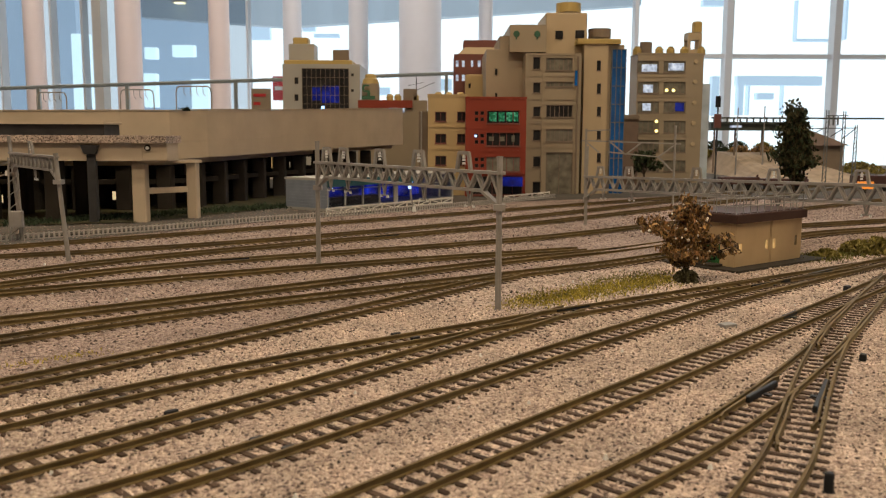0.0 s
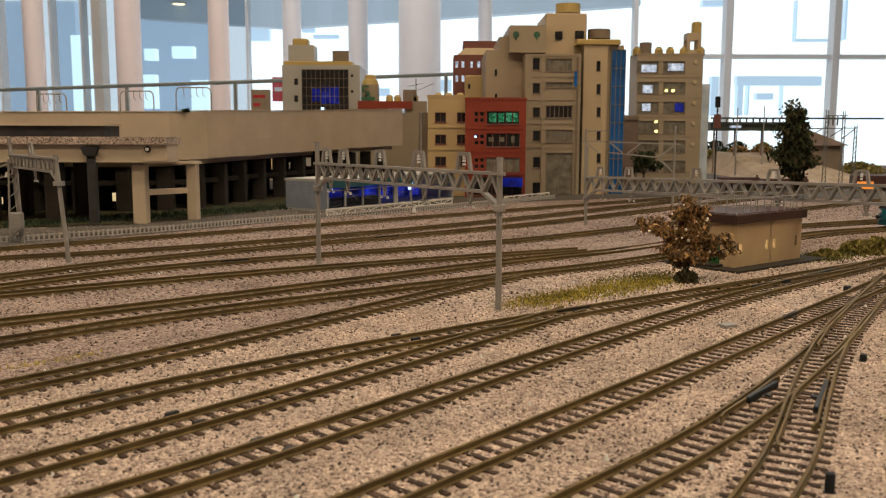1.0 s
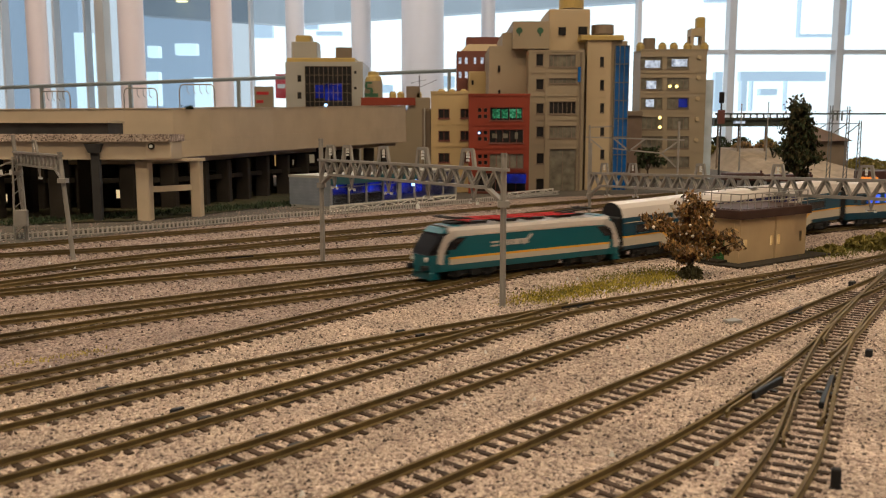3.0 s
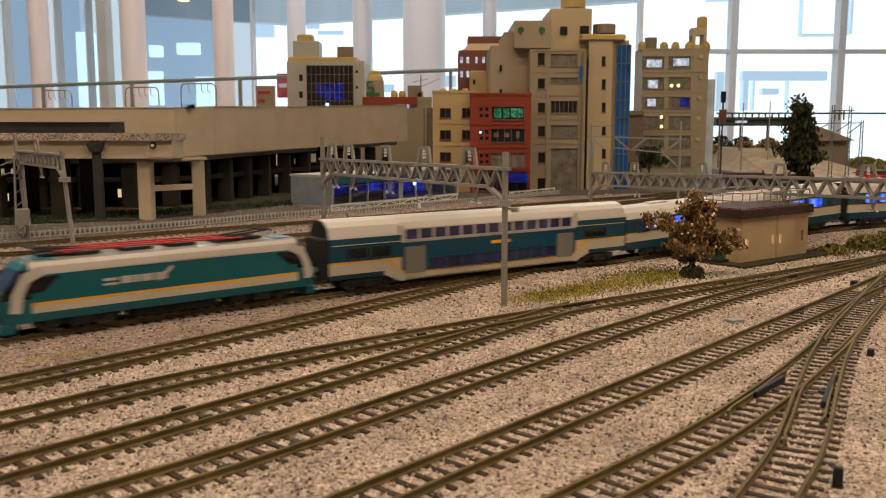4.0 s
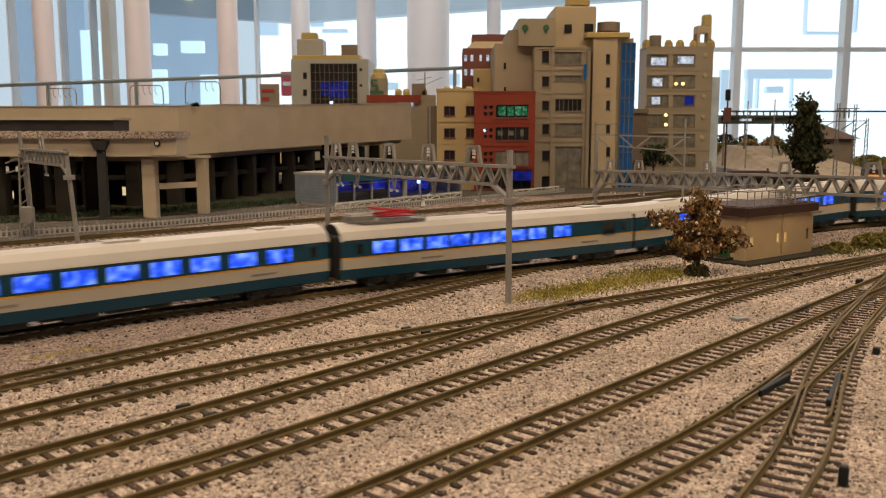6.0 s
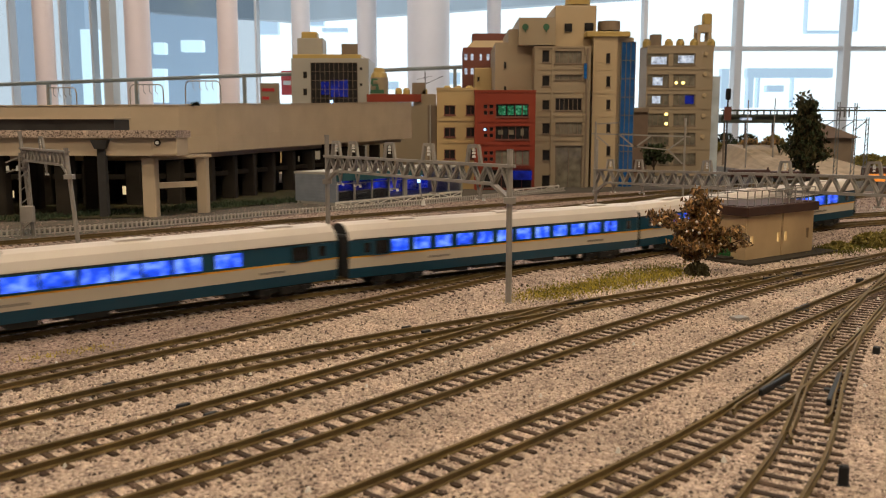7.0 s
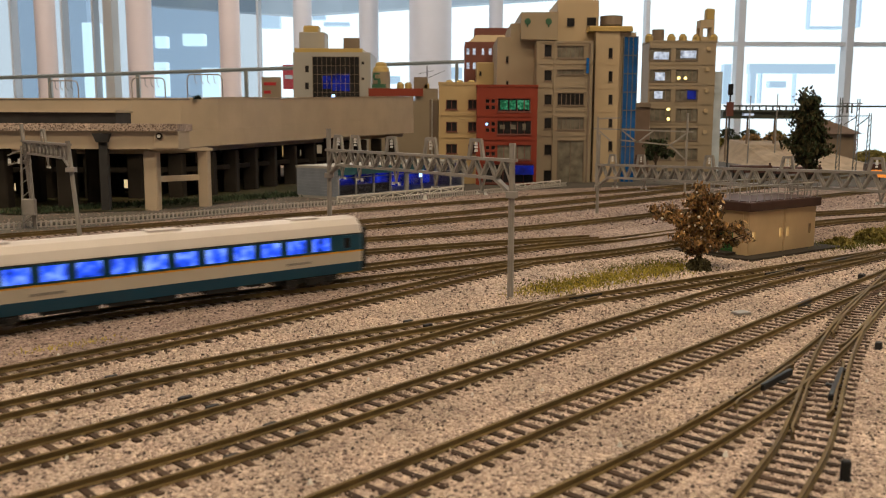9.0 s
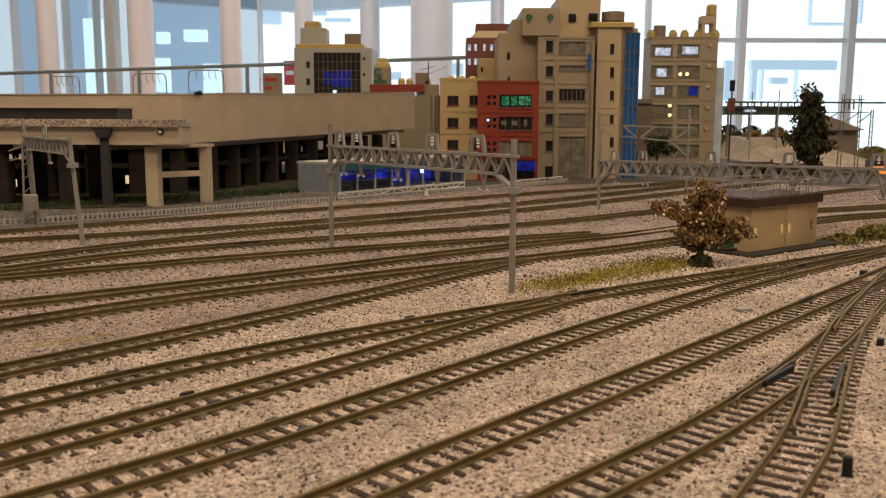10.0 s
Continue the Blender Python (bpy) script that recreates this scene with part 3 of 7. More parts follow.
front = thing("station_viaduct", "beige concrete viaduct section with ballasted top on portal columns", "viaduct")
FX = -0.2056
part("deck", Shape().box(-0.80, FX, 0.655, 0.685, 0.0474, 0.0606), M["concrete"], front)
part("deck_end", Shape().bevelled(FX - 0.018, FX + 0.001, 0.6545, 0.66, 0.0485, 0.0612, 0.0005), M["concrete"], front)
part("ballast_top", Shape().box(-0.80, FX + 0.001, 0.652, 0.690, 0.0607, 0.0662), M["ballast"], front, "pinkish grey ballast layer")
part("platform_edge", Shape().box(-0.80, -0.2604, 0.68, 0.712, 0.0662, 0.0745), M["dark"], front, "dark platform side")
part("platform_top", Shape().box(-0.80, -0.2591, 0.677, 0.714, 0.0746, 0.0762), M["concrete"], front)
part("drain_ring", Shape().tube((-0.2189, 0.6535, 0.0572), (-0.2189, 0.656, 0.0572), 0.0024, 0.0024, 14), M["concrete_dark"], front)
part("drain_cap", Shape().tube((-0.2189, 0.6525, 0.0572), (-0.2189, 0.654, 0.0572), 0.0013, 0.0013, 12), M["white_cap"], front)
part("hopper", Shape().loft([[(-0.2675, 0.650, 0.0590), (-0.2545, 0.650, 0.0590), (-0.2545, 0.66, 0.0590), (-0.2675, 0.66, 0.0590)], [(-0.2650, 0.651, 0.0525), (-0.2570, 0.651, 0.0525), (-0.2570, 0.659, 0.0525), (-0.2650, 0.659, 0.0525)]][::-1]), M["dark"], front, "dark drain hopper")
part("downpipe", Shape().box(-0.2640, -0.2580, 0.653, 0.658, 0.0, 0.0525), M["dark"], front)
for px0, px1, y in ((-0.2339, -0.2238, 0.66), (-0.2026, -0.1945, 0.693)):
    part("column", Shape().bevelled(px0, px1, y, y + 0.010, 0, 0.0455, 0.0008), M["concrete"], front)
part("portal_beam", Shape().bar((-0.2286, 0.668, 0.0243), (-0.2009, 0.698, 0.0243), 0.006, 0.0042), M["concrete"], front)
part("cap_beam", Shape().bar((-0.2328, 0.666, 0.0463), (-0.1940, 0.700, 0.0463), 0.010, 0.0022), M["concrete"], front)
# These piers carry the same shade in their colour.
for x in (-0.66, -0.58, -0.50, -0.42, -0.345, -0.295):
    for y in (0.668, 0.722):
        part("pier", Shape().bevelled(x - 0.006, x + 0.006, y - 0.006, y + 0.006, 0, 0.0473, 0.001), M["concrete_dark"], front, "concrete pier coloured dark for the shade under the viaduct")

# dark wall with gaps, added for the shade behind the piers
GAPS = [(-0.545, -0.505, 0.008, 0.0224), (-0.545, -0.500, 0.0, 0.006), (-0.470, -0.447, 0.002, 0.016), (-0.411, -0.4075, 0.003, 0.017), (-0.400, -0.3975, 0.003, 0.017), (-0.390, -0.379, 0.004, 0.015),
        (-0.271, -0.258, 0.032, 0.039), (-0.239, -0.227, 0.032, 0.043), (-0.219, -0.212, 0.032, 0.041), (-0.239, -0.226, 0.004, 0.013), (-0.201, -0.194, 0.027, 0.041), (-0.180, -0.177, 0.028, 0.036),
        (-0.169, -0.147, 0.032, 0.042), (-0.203, -0.194, 0.005, 0.018), (-0.181, -0.176, 0.005, 0.018)]
gx = sorted({-0.95, -0.138, *[v for g in GAPS for v in g[:2]]})
gz = sorted({0.0, 0.062, *[v for g in GAPS for v in g[2:]]})
back = Shape().lattice(gx, gz, lambda i, j: not any(g[0] < (gx[i] + gx[i + 1]) / 2 < g[1] and g[2] < (gz[j] + gz[j + 1]) / 2 < g[3] for g in GAPS), 1.02, 1.03)
M["board"] = material("warm_beige_board", (0.62, 0.47, 0.24), 0.7, vary=0.1, scale=8)
# Emission in place of the bright hall showing through gaps under the viaduct.
M["warm_gap"] = glow("warm_gap_glow", (1.0, 0.74, 0.40), 0.75)
# Near-black brown: the shade under the viaduct is put into this colour.
M["brown_wall"] = material("shade_brown_wall", (0.030, 0.020, 0.016), 0.8, vary=0.3, scale=30, spec=0.12)
# Board added so that the gaps show a warm tone.
whole("gap_board", Shape().box(-1.2, 0.0, 1.40, 1.41, -0.004, 0.075), M["board"], "warm beige board added behind the viaduct to fill its gaps", "board", kind="structure")
# Added dark wall; its glowing panes stand for bright gaps, not windows.
gap_wall = thing("bright_gap_wall", "dark wall added under the viaduct with glowing panes for bright gaps", "shop")
BRIGHT_GAPS = [(-0.640, -0.600, 0.004, 0.016), (-0.520, -0.490, 0.004, 0.016), (-0.4174, -0.4103, 0.0192, 0.0309), (-0.4186, -0.4095, 0.0022, 0.0091), (-0.3811, -0.3648, 0.0025, 0.0158), (-0.3334, -0.3313, 0.0042, 0.0149), (-0.3259, -0.3238, 0.0042, 0.0149), (-0.3168, -0.3090, 0.0053, 0.0134)]
ax = sorted({-0.95, -0.300, *[v for g in BRIGHT_GAPS for v in g[:2]]})
az = sorted({0.0021, 0.0370, *[v for g in BRIGHT_GAPS for v in g[2:]]})
part("front_wall", Shape().lattice(ax, az, lambda i, j: not any(g[0] < (ax[i] + ax[i + 1]) / 2 < g[1] and g[2] < (az[j] + az[j + 1]) / 2 < g[3] for g in BRIGHT_GAPS), 0.830, 0.832), M["brown_wall"], gap_wall)
part("body", Shape().box(-0.95, -0.300, 0.8335, 0.860, 0.0021, 0.0368), M["brown_wall"], gap_wall)
for g in BRIGHT_GAPS:
    part("lit_pane", Shape().box(g[0] - 0.0003, g[1] + 0.0003, 0.8322, 0.8330, g[2] - 0.0003, g[3] + 0.0003), M["warm_gap"], gap_wall, "warm glowing pane in place of a bright gap")
whole("retaining_wall", back, M["brown_wall"], "dark brown wall with gaps, added for the shade under the viaduct", "wall", kind="structure")

# ---- road and grass under the viaduct ----
road = Shape()
road.add([Vector(p) for p in ((-0.95, 0.40, 0.0012), (-0.2645, 0.5202, 0.0012), (-0.2023, 0.5850, 0.0012), (-0.1104, 0.7001, 0.0012), (0.0542, 0.8795, 0.0012), (0.30, 1.0, 0.0012), (0.30, 1.3, 0.0012), (-0.95, 1.3, 0.0012))], [(0, 1, 2, 3, 4, 5, 6, 7)])
whole("road", road, M["road"], "grey model road behind the yard fence", "road", kind="structure")
gr = Shape()
gr.add([Vector(p) for p in ((-0.95, 0.60, 0.0020), (-0.3158, 0.6227, 0.0020), (-0.2344, 0.6543, 0.0020), (-0.1945, 0.7102, 0.0020), (-0.1302, 0.8268, 0.0020), (-0.05, 1.02, 0.0020), (-0.95, 1.02, 0.0020))], [(0, 1, 2, 3, 4, 5, 6)])
whole("grass_ground", gr, M["earth"], "dark green and brown earth under the viaduct", "grass", kind="structure")
far = Shape()
far.add([Vector(p) for p in ((0.10, 0.985, 0.0016), (0.62, 0.93, 0.0016), (1.2, 0.95, 0.0016), (1.2, 2.0, 0.0016), (0.10, 2.0, 0.0016))], [(0, 1, 2, 3, 4)])
whole("pavement", far, M["road"], "pale grey model paving round the town", "pavement", kind="structure")


def tufts(name, count, place, size, mat, label, spike=True):
    """Many small blades and clumps as one piece of greenery."""
    s = Shape()
    for _ in range(count):
        x, y, z = place()
        h = size * random.uniform(0.5, 1.5)
        a = random.uniform(0, math.pi)
        w = size * random.uniform(0.15, 0.4)
        dx, dy = math.cos(a) * w, math.sin(a) * w
        lx, ly = random.uniform(-0.6, 0.6) * h, random.uniform(-0.6, 0.6) * h
        s.add([Vector((x - dx, y - dy, z)), Vector((x + dx, y + dy, z)), Vector((x + dx * 0.4 + lx, y + dy * 0.4 + ly, z + h * 0.8)), Vector((x + lx * 1.3, y + ly * 1.3, z + h))], [(0, 1, 2, 3)])
    return whole(name, s, M[mat], label, "grass", kind="stuff")


def along(a, b, spread, z=0.0006):
    def f():
        t = random.random()
        return (a[0] + (b[0] - a[0]) * t + random.gauss(0, spread), a[1] + (b[1] - a[1]) * t + random.gauss(0, spread), z)
    return f


tufts("dry_grass", 2600, along((0.0334, 0.3486), (0.1085, 0.4152), 0.0075), 0.0010, "tuft", "olive brown scatter grass beside the tracks")
tufts("yellow_grass", 5200, along((0.0334, 0.3486), (0.1085, 0.4152), 0.0060), 0.0010, "tuft_yellow", "yellow green scatter grass beside the tracks")
tufts("yellow_grass", 500, along((0.0213, 0.3369), (0.0413, 0.3586), 0.004), 0.0007, "tuft_yellow", "yellow green scatter grass beside the tracks")
tufts("dry_grass", 1300, along((0.0728, 0.4044), (0.1144, 0.4327), 0.006), 0.0008, "tuft", "olive brown scatter grass beside the tracks")
tufts("yellow_moss", 260, along((-0.1269, 0.2470), (-0.1054, 0.2652), 0.0022), 0.0008, "tuft_yellow", "thin yellow moss on the ballast")
tufts("verge_grass", 5200, along((0.1994, 0.4790), (0.3132, 0.5650), 0.008), 0.0013, "tuft", "olive green verge grass beside the hut")
tufts("viaduct_grass", 2600, along((-0.3215, 0.6340), (-0.1334, 0.8137), 0.010, 0.002), 0.0024, "tuft_dark", "dark green grass under the viaduct")


def bush(name, x, y, r, h, mat, label, n=420, leaf=0.0016):
    root = thing(name, label, "bush", "bushes", at=pose(x, y, 0.0005))
    st = Shape()
    for k in range(5):
        a = k * 1.3
        st.tube((0, 0, 0), (math.cos(a) * r * 0.6, math.sin(a) * r * 0.6, h * 0.7), 0.0006, 0.0002, 5)
    part("stem", st, M["bark"], root)
    s = Shape()
    for _ in range(n):
        u, a = random.random() ** 0.5, random.uniform(0, 2 * math.pi)
        z = random.random()
        q = Vector((math.cos(a) * r * u * math.sqrt(1 - z * z), math.sin(a) * r * u * math.sqrt(1 - z * z), h * z))
        m = Matrix.Translation(q) @ Euler((random.uniform(0, 6), random.uniform(0, 6), random.uniform(0, 6))).to_matrix().to_4x4()
        l = leaf * random.uniform(0.6, 1.4)
        s.add([m @ Vector(p) for p in ((-l, 0, 0), (0, -l * 0.5, l * 0.2), (l, 0, 0), (0, l * 0.5, l * 0.2))], [(0, 1, 2, 3)])
    tagged(part("foliage", s, M[mat], root), kind="stuff")
    return root


M["bark"] = material("dark_bark", (0.05, 0.032, 0.02), 0.85, vary=0.3, scale=300)
M["leaf_brown"] = material("autumn_leaf", (0.19, 0.095, 0.034), 0.4, vary=0.4, scale=150, random_amount=0.9, island=True)
M["leaf_gold"] = material("golden_autumn_leaf", (0.27, 0.160, 0.055), 0.45, vary=0.4, scale=150, random_amount=0.9, island=True)
M["leaf_green"] = material("dark_green_leaf", (0.036, 0.048, 0.024), 0.7, vary=0.3, scale=150, random_amount=0.6, island=True, spec=0.12)
M["leaf_olive"] = material("olive_leaf", (0.20, 0.165, 0.045), 0.7, vary=0.3, scale=150, random_amount=0.5, island=True, spec=0.12)
M["leaf_moss"] = material("mossy_brown_leaf", (0.060, 0.052, 0.026), 0.8, vary=0.4, scale=200, random_amount=0.7, island=True, spec=0.12)
M["blossom"] = material("white_blossom", (0.85, 0.80, 0.72), 0.5, vary=0.08, scale=150)
bush("low_bush", 0.1129, 0.4025, 0.0062, 0.0058, "leaf_moss", "small dark mossy bush at the foot of the tree", 520, 0.0011)
bush("low_bush", 0.2170, 0.4930, 0.008, 0.0035, "leaf_olive", "olive green bush on the verge beside the hut")
bush("low_bush", 0.2427, 0.5082, 0.012, 0.0070, "leaf_olive", "olive green bush on the verge beside the hut", 700)
bush("low_bush", 0.2510, 0.5036, 0.010, 0.0095, "leaf_olive", "olive green bush on the verge beside the hut", 600)


def tree(name, x, y, lean, trunk_h, r, crown_z, crown_h, n, leaf, mat, label, blossoms=0, seed=3, tr=0.0016):
    rnd = random.Random(seed)
    root = thing(name, label, "tree", at=pose(x, y, 0.0004))
    tk = Shape()
    top = Vector((lean[0], lean[1], crown_z))
    tk.tube((0, 0, 0), top * 0.5, tr, tr * 0.75, 9)
    tk.tube(top * 0.5, top, tr * 0.75, tr * 0.45, 8)
    tk.tube((0, 0, -0.0004), (0, 0, 0.0015), tr * 1.7, tr, 9)
    tips = []
    for k in range(16):
        a, u = rnd.uniform(0, 2 * math.pi), rnd.uniform(0.35, 1.0)
        e = top + Vector((math.cos(a) * r * u, math.sin(a) * r * u * 0.8, crown_h * (rnd.uniform(-0.3, 0.45) if u > 0.7 else rnd.uniform(0.1, 0.6))))
        b = top * rnd.uniform(0.55, 1.0)
        mid = (b + e) / 2 + Vector((rnd.uniform(-1, 1), rnd.uniform(-1, 1), rnd.uniform(0, 1))) * r * 0.12
        tk.tube(b, mid, tr * 0.4, tr * 0.28, 6)
        tk.tube(mid, e, tr * 0.28, tr * 0.1, 5)
        tips += [e, (mid + e) / 2, mid]
        for _ in range(3):
            e2 = e + Vector((rnd.uniform(-1, 1), rnd.uniform(-1, 1), rnd.uniform(-0.6, 1))) * r * 0.24
            tk.tube((mid + e) / 2, e2, tr * 0.14, tr * 0.06, 4)
            tips += [e2]
    part("trunk", tk, M["bark"], root, "dark brown branching trunk")
    s = Shape()
    for _ in range(n):
        c = rnd.choice(tips)
        q = c + Vector((rnd.gauss(0, 1), rnd.gauss(0, 1), rnd.gauss(0, 1))) * r * 0.085
        m = Matrix.Translation(q) @ Euler((rnd.uniform(0, 6), rnd.uniform(0, 6), rnd.uniform(0, 6))).to_matrix().to_4x4()
        l = leaf * rnd.uniform(0.6, 1.5)
        s.add([m @ Vector(p) for p in ((-l, 0, 0), (-l * 0.2, -l * 0.5, l * 0.25), (l, 0, l * 0.15), (-l * 0.2, l * 0.5, l * 0.25))], [(0, 1, 2), (0, 2, 3)])
    tagged(part("crown", s, M[mat], root, "loose leafy crown with gaps"), kind="stuff")
    if blossoms:
        w = Shape()
        for _ in range(blossoms):
            q = rnd.choice(tips) + Vector((rnd.gauss(0, 1), rnd.gauss(0, 1) - 0.6, rnd.gauss(0, 1))) * r * 0.12
            l = rnd.uniform(0.00035, 0.0009)
            w.tube(q - Vector((0, 0, l)), q, l * 0.5, l, 6).tube(q, q + Vector((0, 0, l * 0.8)), l, l * 0.3, 6)
        tagged(part("blossom", w, M["blossom"], root, "small white blossoms"), kind="stuff")
    return root


def limbed_tree(name, x, y, limbs, tr, leaves, leaf, spread, mats, label, blossoms=0, seed=3):
    """A tree with given limbs; its leaves gather in clumps along the outer part of each limb."""
    rnd = random.Random(seed)
    root = thing(name, label, "tree", at=pose(x, y, 0.0004))
    top = max(l[2] for l in limbs)
    tk = Shape()
    tk.tube((0, 0, -0.0004), (0, 0, 0.0015), tr * 1.7, tr, 9)
    tk.tube((0, 0, 0), (0, 0, top * 0.45), tr, tr * 0.7, 9)
    tk.tube((0, 0, top * 0.45), (0, 0, top * 0.85), tr * 0.7, tr * 0.2, 8)
    clumps = []
    for l in limbs:
        e = Vector(l)
        b = Vector((0, 0, min(e.z * rnd.uniform(0.45, 0.7), top * 0.75)))
        mid = b.lerp(e, 0.5) + Vector((0, 0, rnd.uniform(-0.05, 0.05) * top))
        tk.tube(b, mid, tr * 0.45, tr * 0.3, 6)
        tk.tube(mid, e, tr * 0.3, tr * 0.1, 5)
        for k in range(7):
            q = (b.lerp(mid, k / 3.0) if k < 3 else mid.lerp(e, (k - 3) / 3.0)) + Vector((rnd.gauss(0, 1), rnd.gauss(0, 1), rnd.gauss(0, 1))) * spread * 0.8
            if k > 0:
                tk.tube(mid if k > 2 else b, q, tr * 0.12, tr * 0.05, 4)
                clumps.append((q, rnd.uniform(0.55, 1.25)))
    part("trunk", tk, M["bark"], root, "dark brown branching trunk")
    sets = [Shape() for _ in mats]
    for _ in range(leaves):
        c, w = rnd.choice(clumps)
        d = Vector((rnd.gauss(0, 1), rnd.gauss(0, 1), rnd.gauss(0, 0.8)))
        q = c + d * spread * w * 0.7
        m = Matrix.Translation(q) @ Euler((rnd.uniform(0, 6), rnd.uniform(0, 6), rnd.uniform(0, 6))).to_matrix().to_4x4()
        l = leaf * rnd.uniform(0.5, 1.5)
        rnd.choice(sets).add([m @ Vector(p) for p in ((-l, 0, 0), (-l * 0.2, -l * 0.5, l * 0.25), (l, 0, l * 0.15), (-l * 0.2, l * 0.5, l * 0.25))], [(0, 1, 2), (0, 2, 3)])
    for sh, mt in zip(sets, mats):
        tagged(part("crown", sh, M[mt], root, "ragged leafy crown with gaps"), kind="stuff")
    if blossoms:
        w = Shape()
        for _ in range(blossoms):
            q = rnd.choice(clumps)[0] + Vector((rnd.gauss(0, 1), rnd.gauss(0, 1) - 1.0, rnd.gauss(0, 1))) * spread * 0.9
            l = rnd.uniform(0.0003, 0.00085)
            w.tube(q - Vector((0, 0, l)), q, l * 0.5, l, 6).tube(q, q + Vector((0, 0, l * 0.8)), l, l * 0.3, 6)
        tagged(part("blossom", w, M["blossom"], root, "small white blossoms"), kind="stuff")
    return root


limbed_tree("flowering_tree", 0.1145, 0.4095, [(-0.0220, 0.0, 0.0270), (-0.0170, -0.003, 0.0240), (0.0205, -0.002, 0.0165), (0.0165, -0.004, 0.0185), (0.0, 0.0, 0.0365), (-0.0045, 0.003, 0.0335), (0.0085, 0.0, 0.0345),
             (-0.0095, -0.002, 0.0215), (0.0110, 0.004, 0.0275), (-0.0060, -0.006, 0.0130), (0.0050, -0.006, 0.0150), (0.0030, 0.007, 0.0240), (-0.0100, 0.005, 0.0280), (0.0020, -0.006, 0.0260), (0.0105, -0.003, 0.0225), (-0.0120, -0.003, 0.0155)],
            0.0016, 7800, 0.00105, 0.0020, ("leaf_brown", "leaf_gold"), "golden brown autumn tree with white blossoms beside the hut", 50, 5)
rnd = random.Random(12)
limbed_tree("dark_tree", 0.3775, 0.95, [(math.cos(k * 2.4) * w * 0.020, math.sin(k * 2.4) * w * 0.016, 0.040 + 0.056 * h) for k, (h, w) in enumerate([(h, (1.08 - h) * rnd.uniform(0.75, 1.1)) for h in [i / 25 for i in range(26)]])],
            0.0022, 6500, 0.0026, 0.0050, ("leaf_green", "leaf_moss"), "dark green broadleaf model tree beside the houses", 0, 8)
tree("dark_tree", 0.2323, 1.02, (0.0, 0, 0), 0.01, 0.016, 0.036, 0.026, 700, 0.0022, "leaf_green", "dark green low tree between the buildings", 0, 9)

# ---- fences ----
M["gap_dark"] = material("dark_gap_strip", (0.028, 0.024, 0.02), 0.8, vary=0.3, scale=100, spec=0.12)
M["fence_grey"] = material("pale_grey_fence_plastic", (0.40, 0.37, 0.345), 0.6, vary=0.12, scale=200)
M["fence_white"] = material("off_white_fence_plastic", (0.66, 0.62, 0.58), 0.6, vary=0.1, scale=200)


def picket_fence(points, h, gap, label):
    root = thing("picket_fence", label, "fence")
    line = spline(points, gap)
    picket = Shape().box(-0.0006, 0.0006, -0.0004, 0.0004, 0, h).mesh("picket", M["fence_grey"])
    for z in (h * 0.30, h * 0.86):
        part("fence_rail", swept(line, [(-0.0003, z - 0.0003), (0.0003, z - 0.0003), (0.0003, z + 0.0003), (-0.0003, z + 0.0003)]), M["fence_grey"], root)
    for i in range(len(line) - 1):
        d = line[i + 1] - line[i]
        part("picket", picket, None, root, at=pose(line[i].x, line[i].y, 0, 0, 0, math.degrees(math.atan2(d.y, d.x))))
    return root


FENCE = [(-0.40, 0.45), (-0.2739, 0.5390), (-0.2343, 0.5707), (-0.1910, 0.6098), (-0.1329, 0.6762), (-0.0413, 0.7597), (0.0414, 0.8504), (0.1222, 0.9466)]
# Dark strip added behind the fence so the gaps between pickets read dark.
backing = swept([p + Vector((-0.0035, 0.006, 0)) for p in spline(FENCE, 0.02)], [(-0.0042, 0.0008), (0.0042, 0.0008), (0.0042, 0.0018), (-0.0042, 0.0018)])
whole("fence_gap_strip", backing, M["gap_dark"], "dark strip added behind the yard fence to darken its gaps", "gutter", kind="structure")
picket_fence(FENCE, 0.0056, 0.0031, "pale grey picket fence along the far edge of the yard")


def truss_fence(a, b, n, label):
    root = thing("concrete_fence", label, "fence", "white fences")
    A, B = Vector((*a, 0)), Vector((*b, 0))
    for z in (0.0022, 0.0066):
        part("fence_rail", Shape().bar(A + Vector((0, 0, z)), B + Vector((0, 0, z)), 0.0012), M["fence_white"], root)
    for i in range(n + 1):
        q = A.lerp(B, i / n)
        part("fence_post", Shape().box(q.x - 0.0006, q.x + 0.0006, q.y - 0.0006, q.y + 0.0006, 0, 0.0074), M["fence_white"], root)
        if i < n:
            r = A.lerp(B, (i + 1) / n)
            za, zb = (0.0024, 0.0064) if i % 2 else (0.0064, 0.0024)
            part("brace", Shape().bar(q + Vector((0, 0, za)), r + Vector((0, 0, zb)), 0.0007), M["fence_white"], root)
    return root


truss_fence((-0.0966, 0.7252), (0.0087, 0.8624), 10, "off-white low railing in front of the shop")
truss_fence((0.0621, 0.8874), (0.1152, 0.9547), 5, "off-white low railing in front of the office")

# ---- train paints and plastics ----
M["teal"] = material("teal_green_paint", (0.002, 0.098, 0.130), 0.34, vary=0.06, scale=60)
M["teal_blue"] = material("dark_petrol_blue_paint", (0.002, 0.052, 0.098), 0.34, vary=0.06, scale=60)
M["creamroof"] = material("cream_white_paint", (0.50, 0.45, 0.425), 0.45, vary=0.05, scale=60, stain=(0.43, 0.385, 0.36), stain_amount=0.5)
M["train_beige"] = material("pale_beige_paint", (0.50, 0.44, 0.36), 0.4, vary=0.04, scale=60)
M["train_yellow"] = material("orange_yellow_paint", (0.72, 0.36, 0.035), 0.4, vary=0.04, scale=60)
M["red_paint"] = material("bright_red_paint", (0.5, 0.022, 0.028), 0.4, vary=0.08, scale=80)
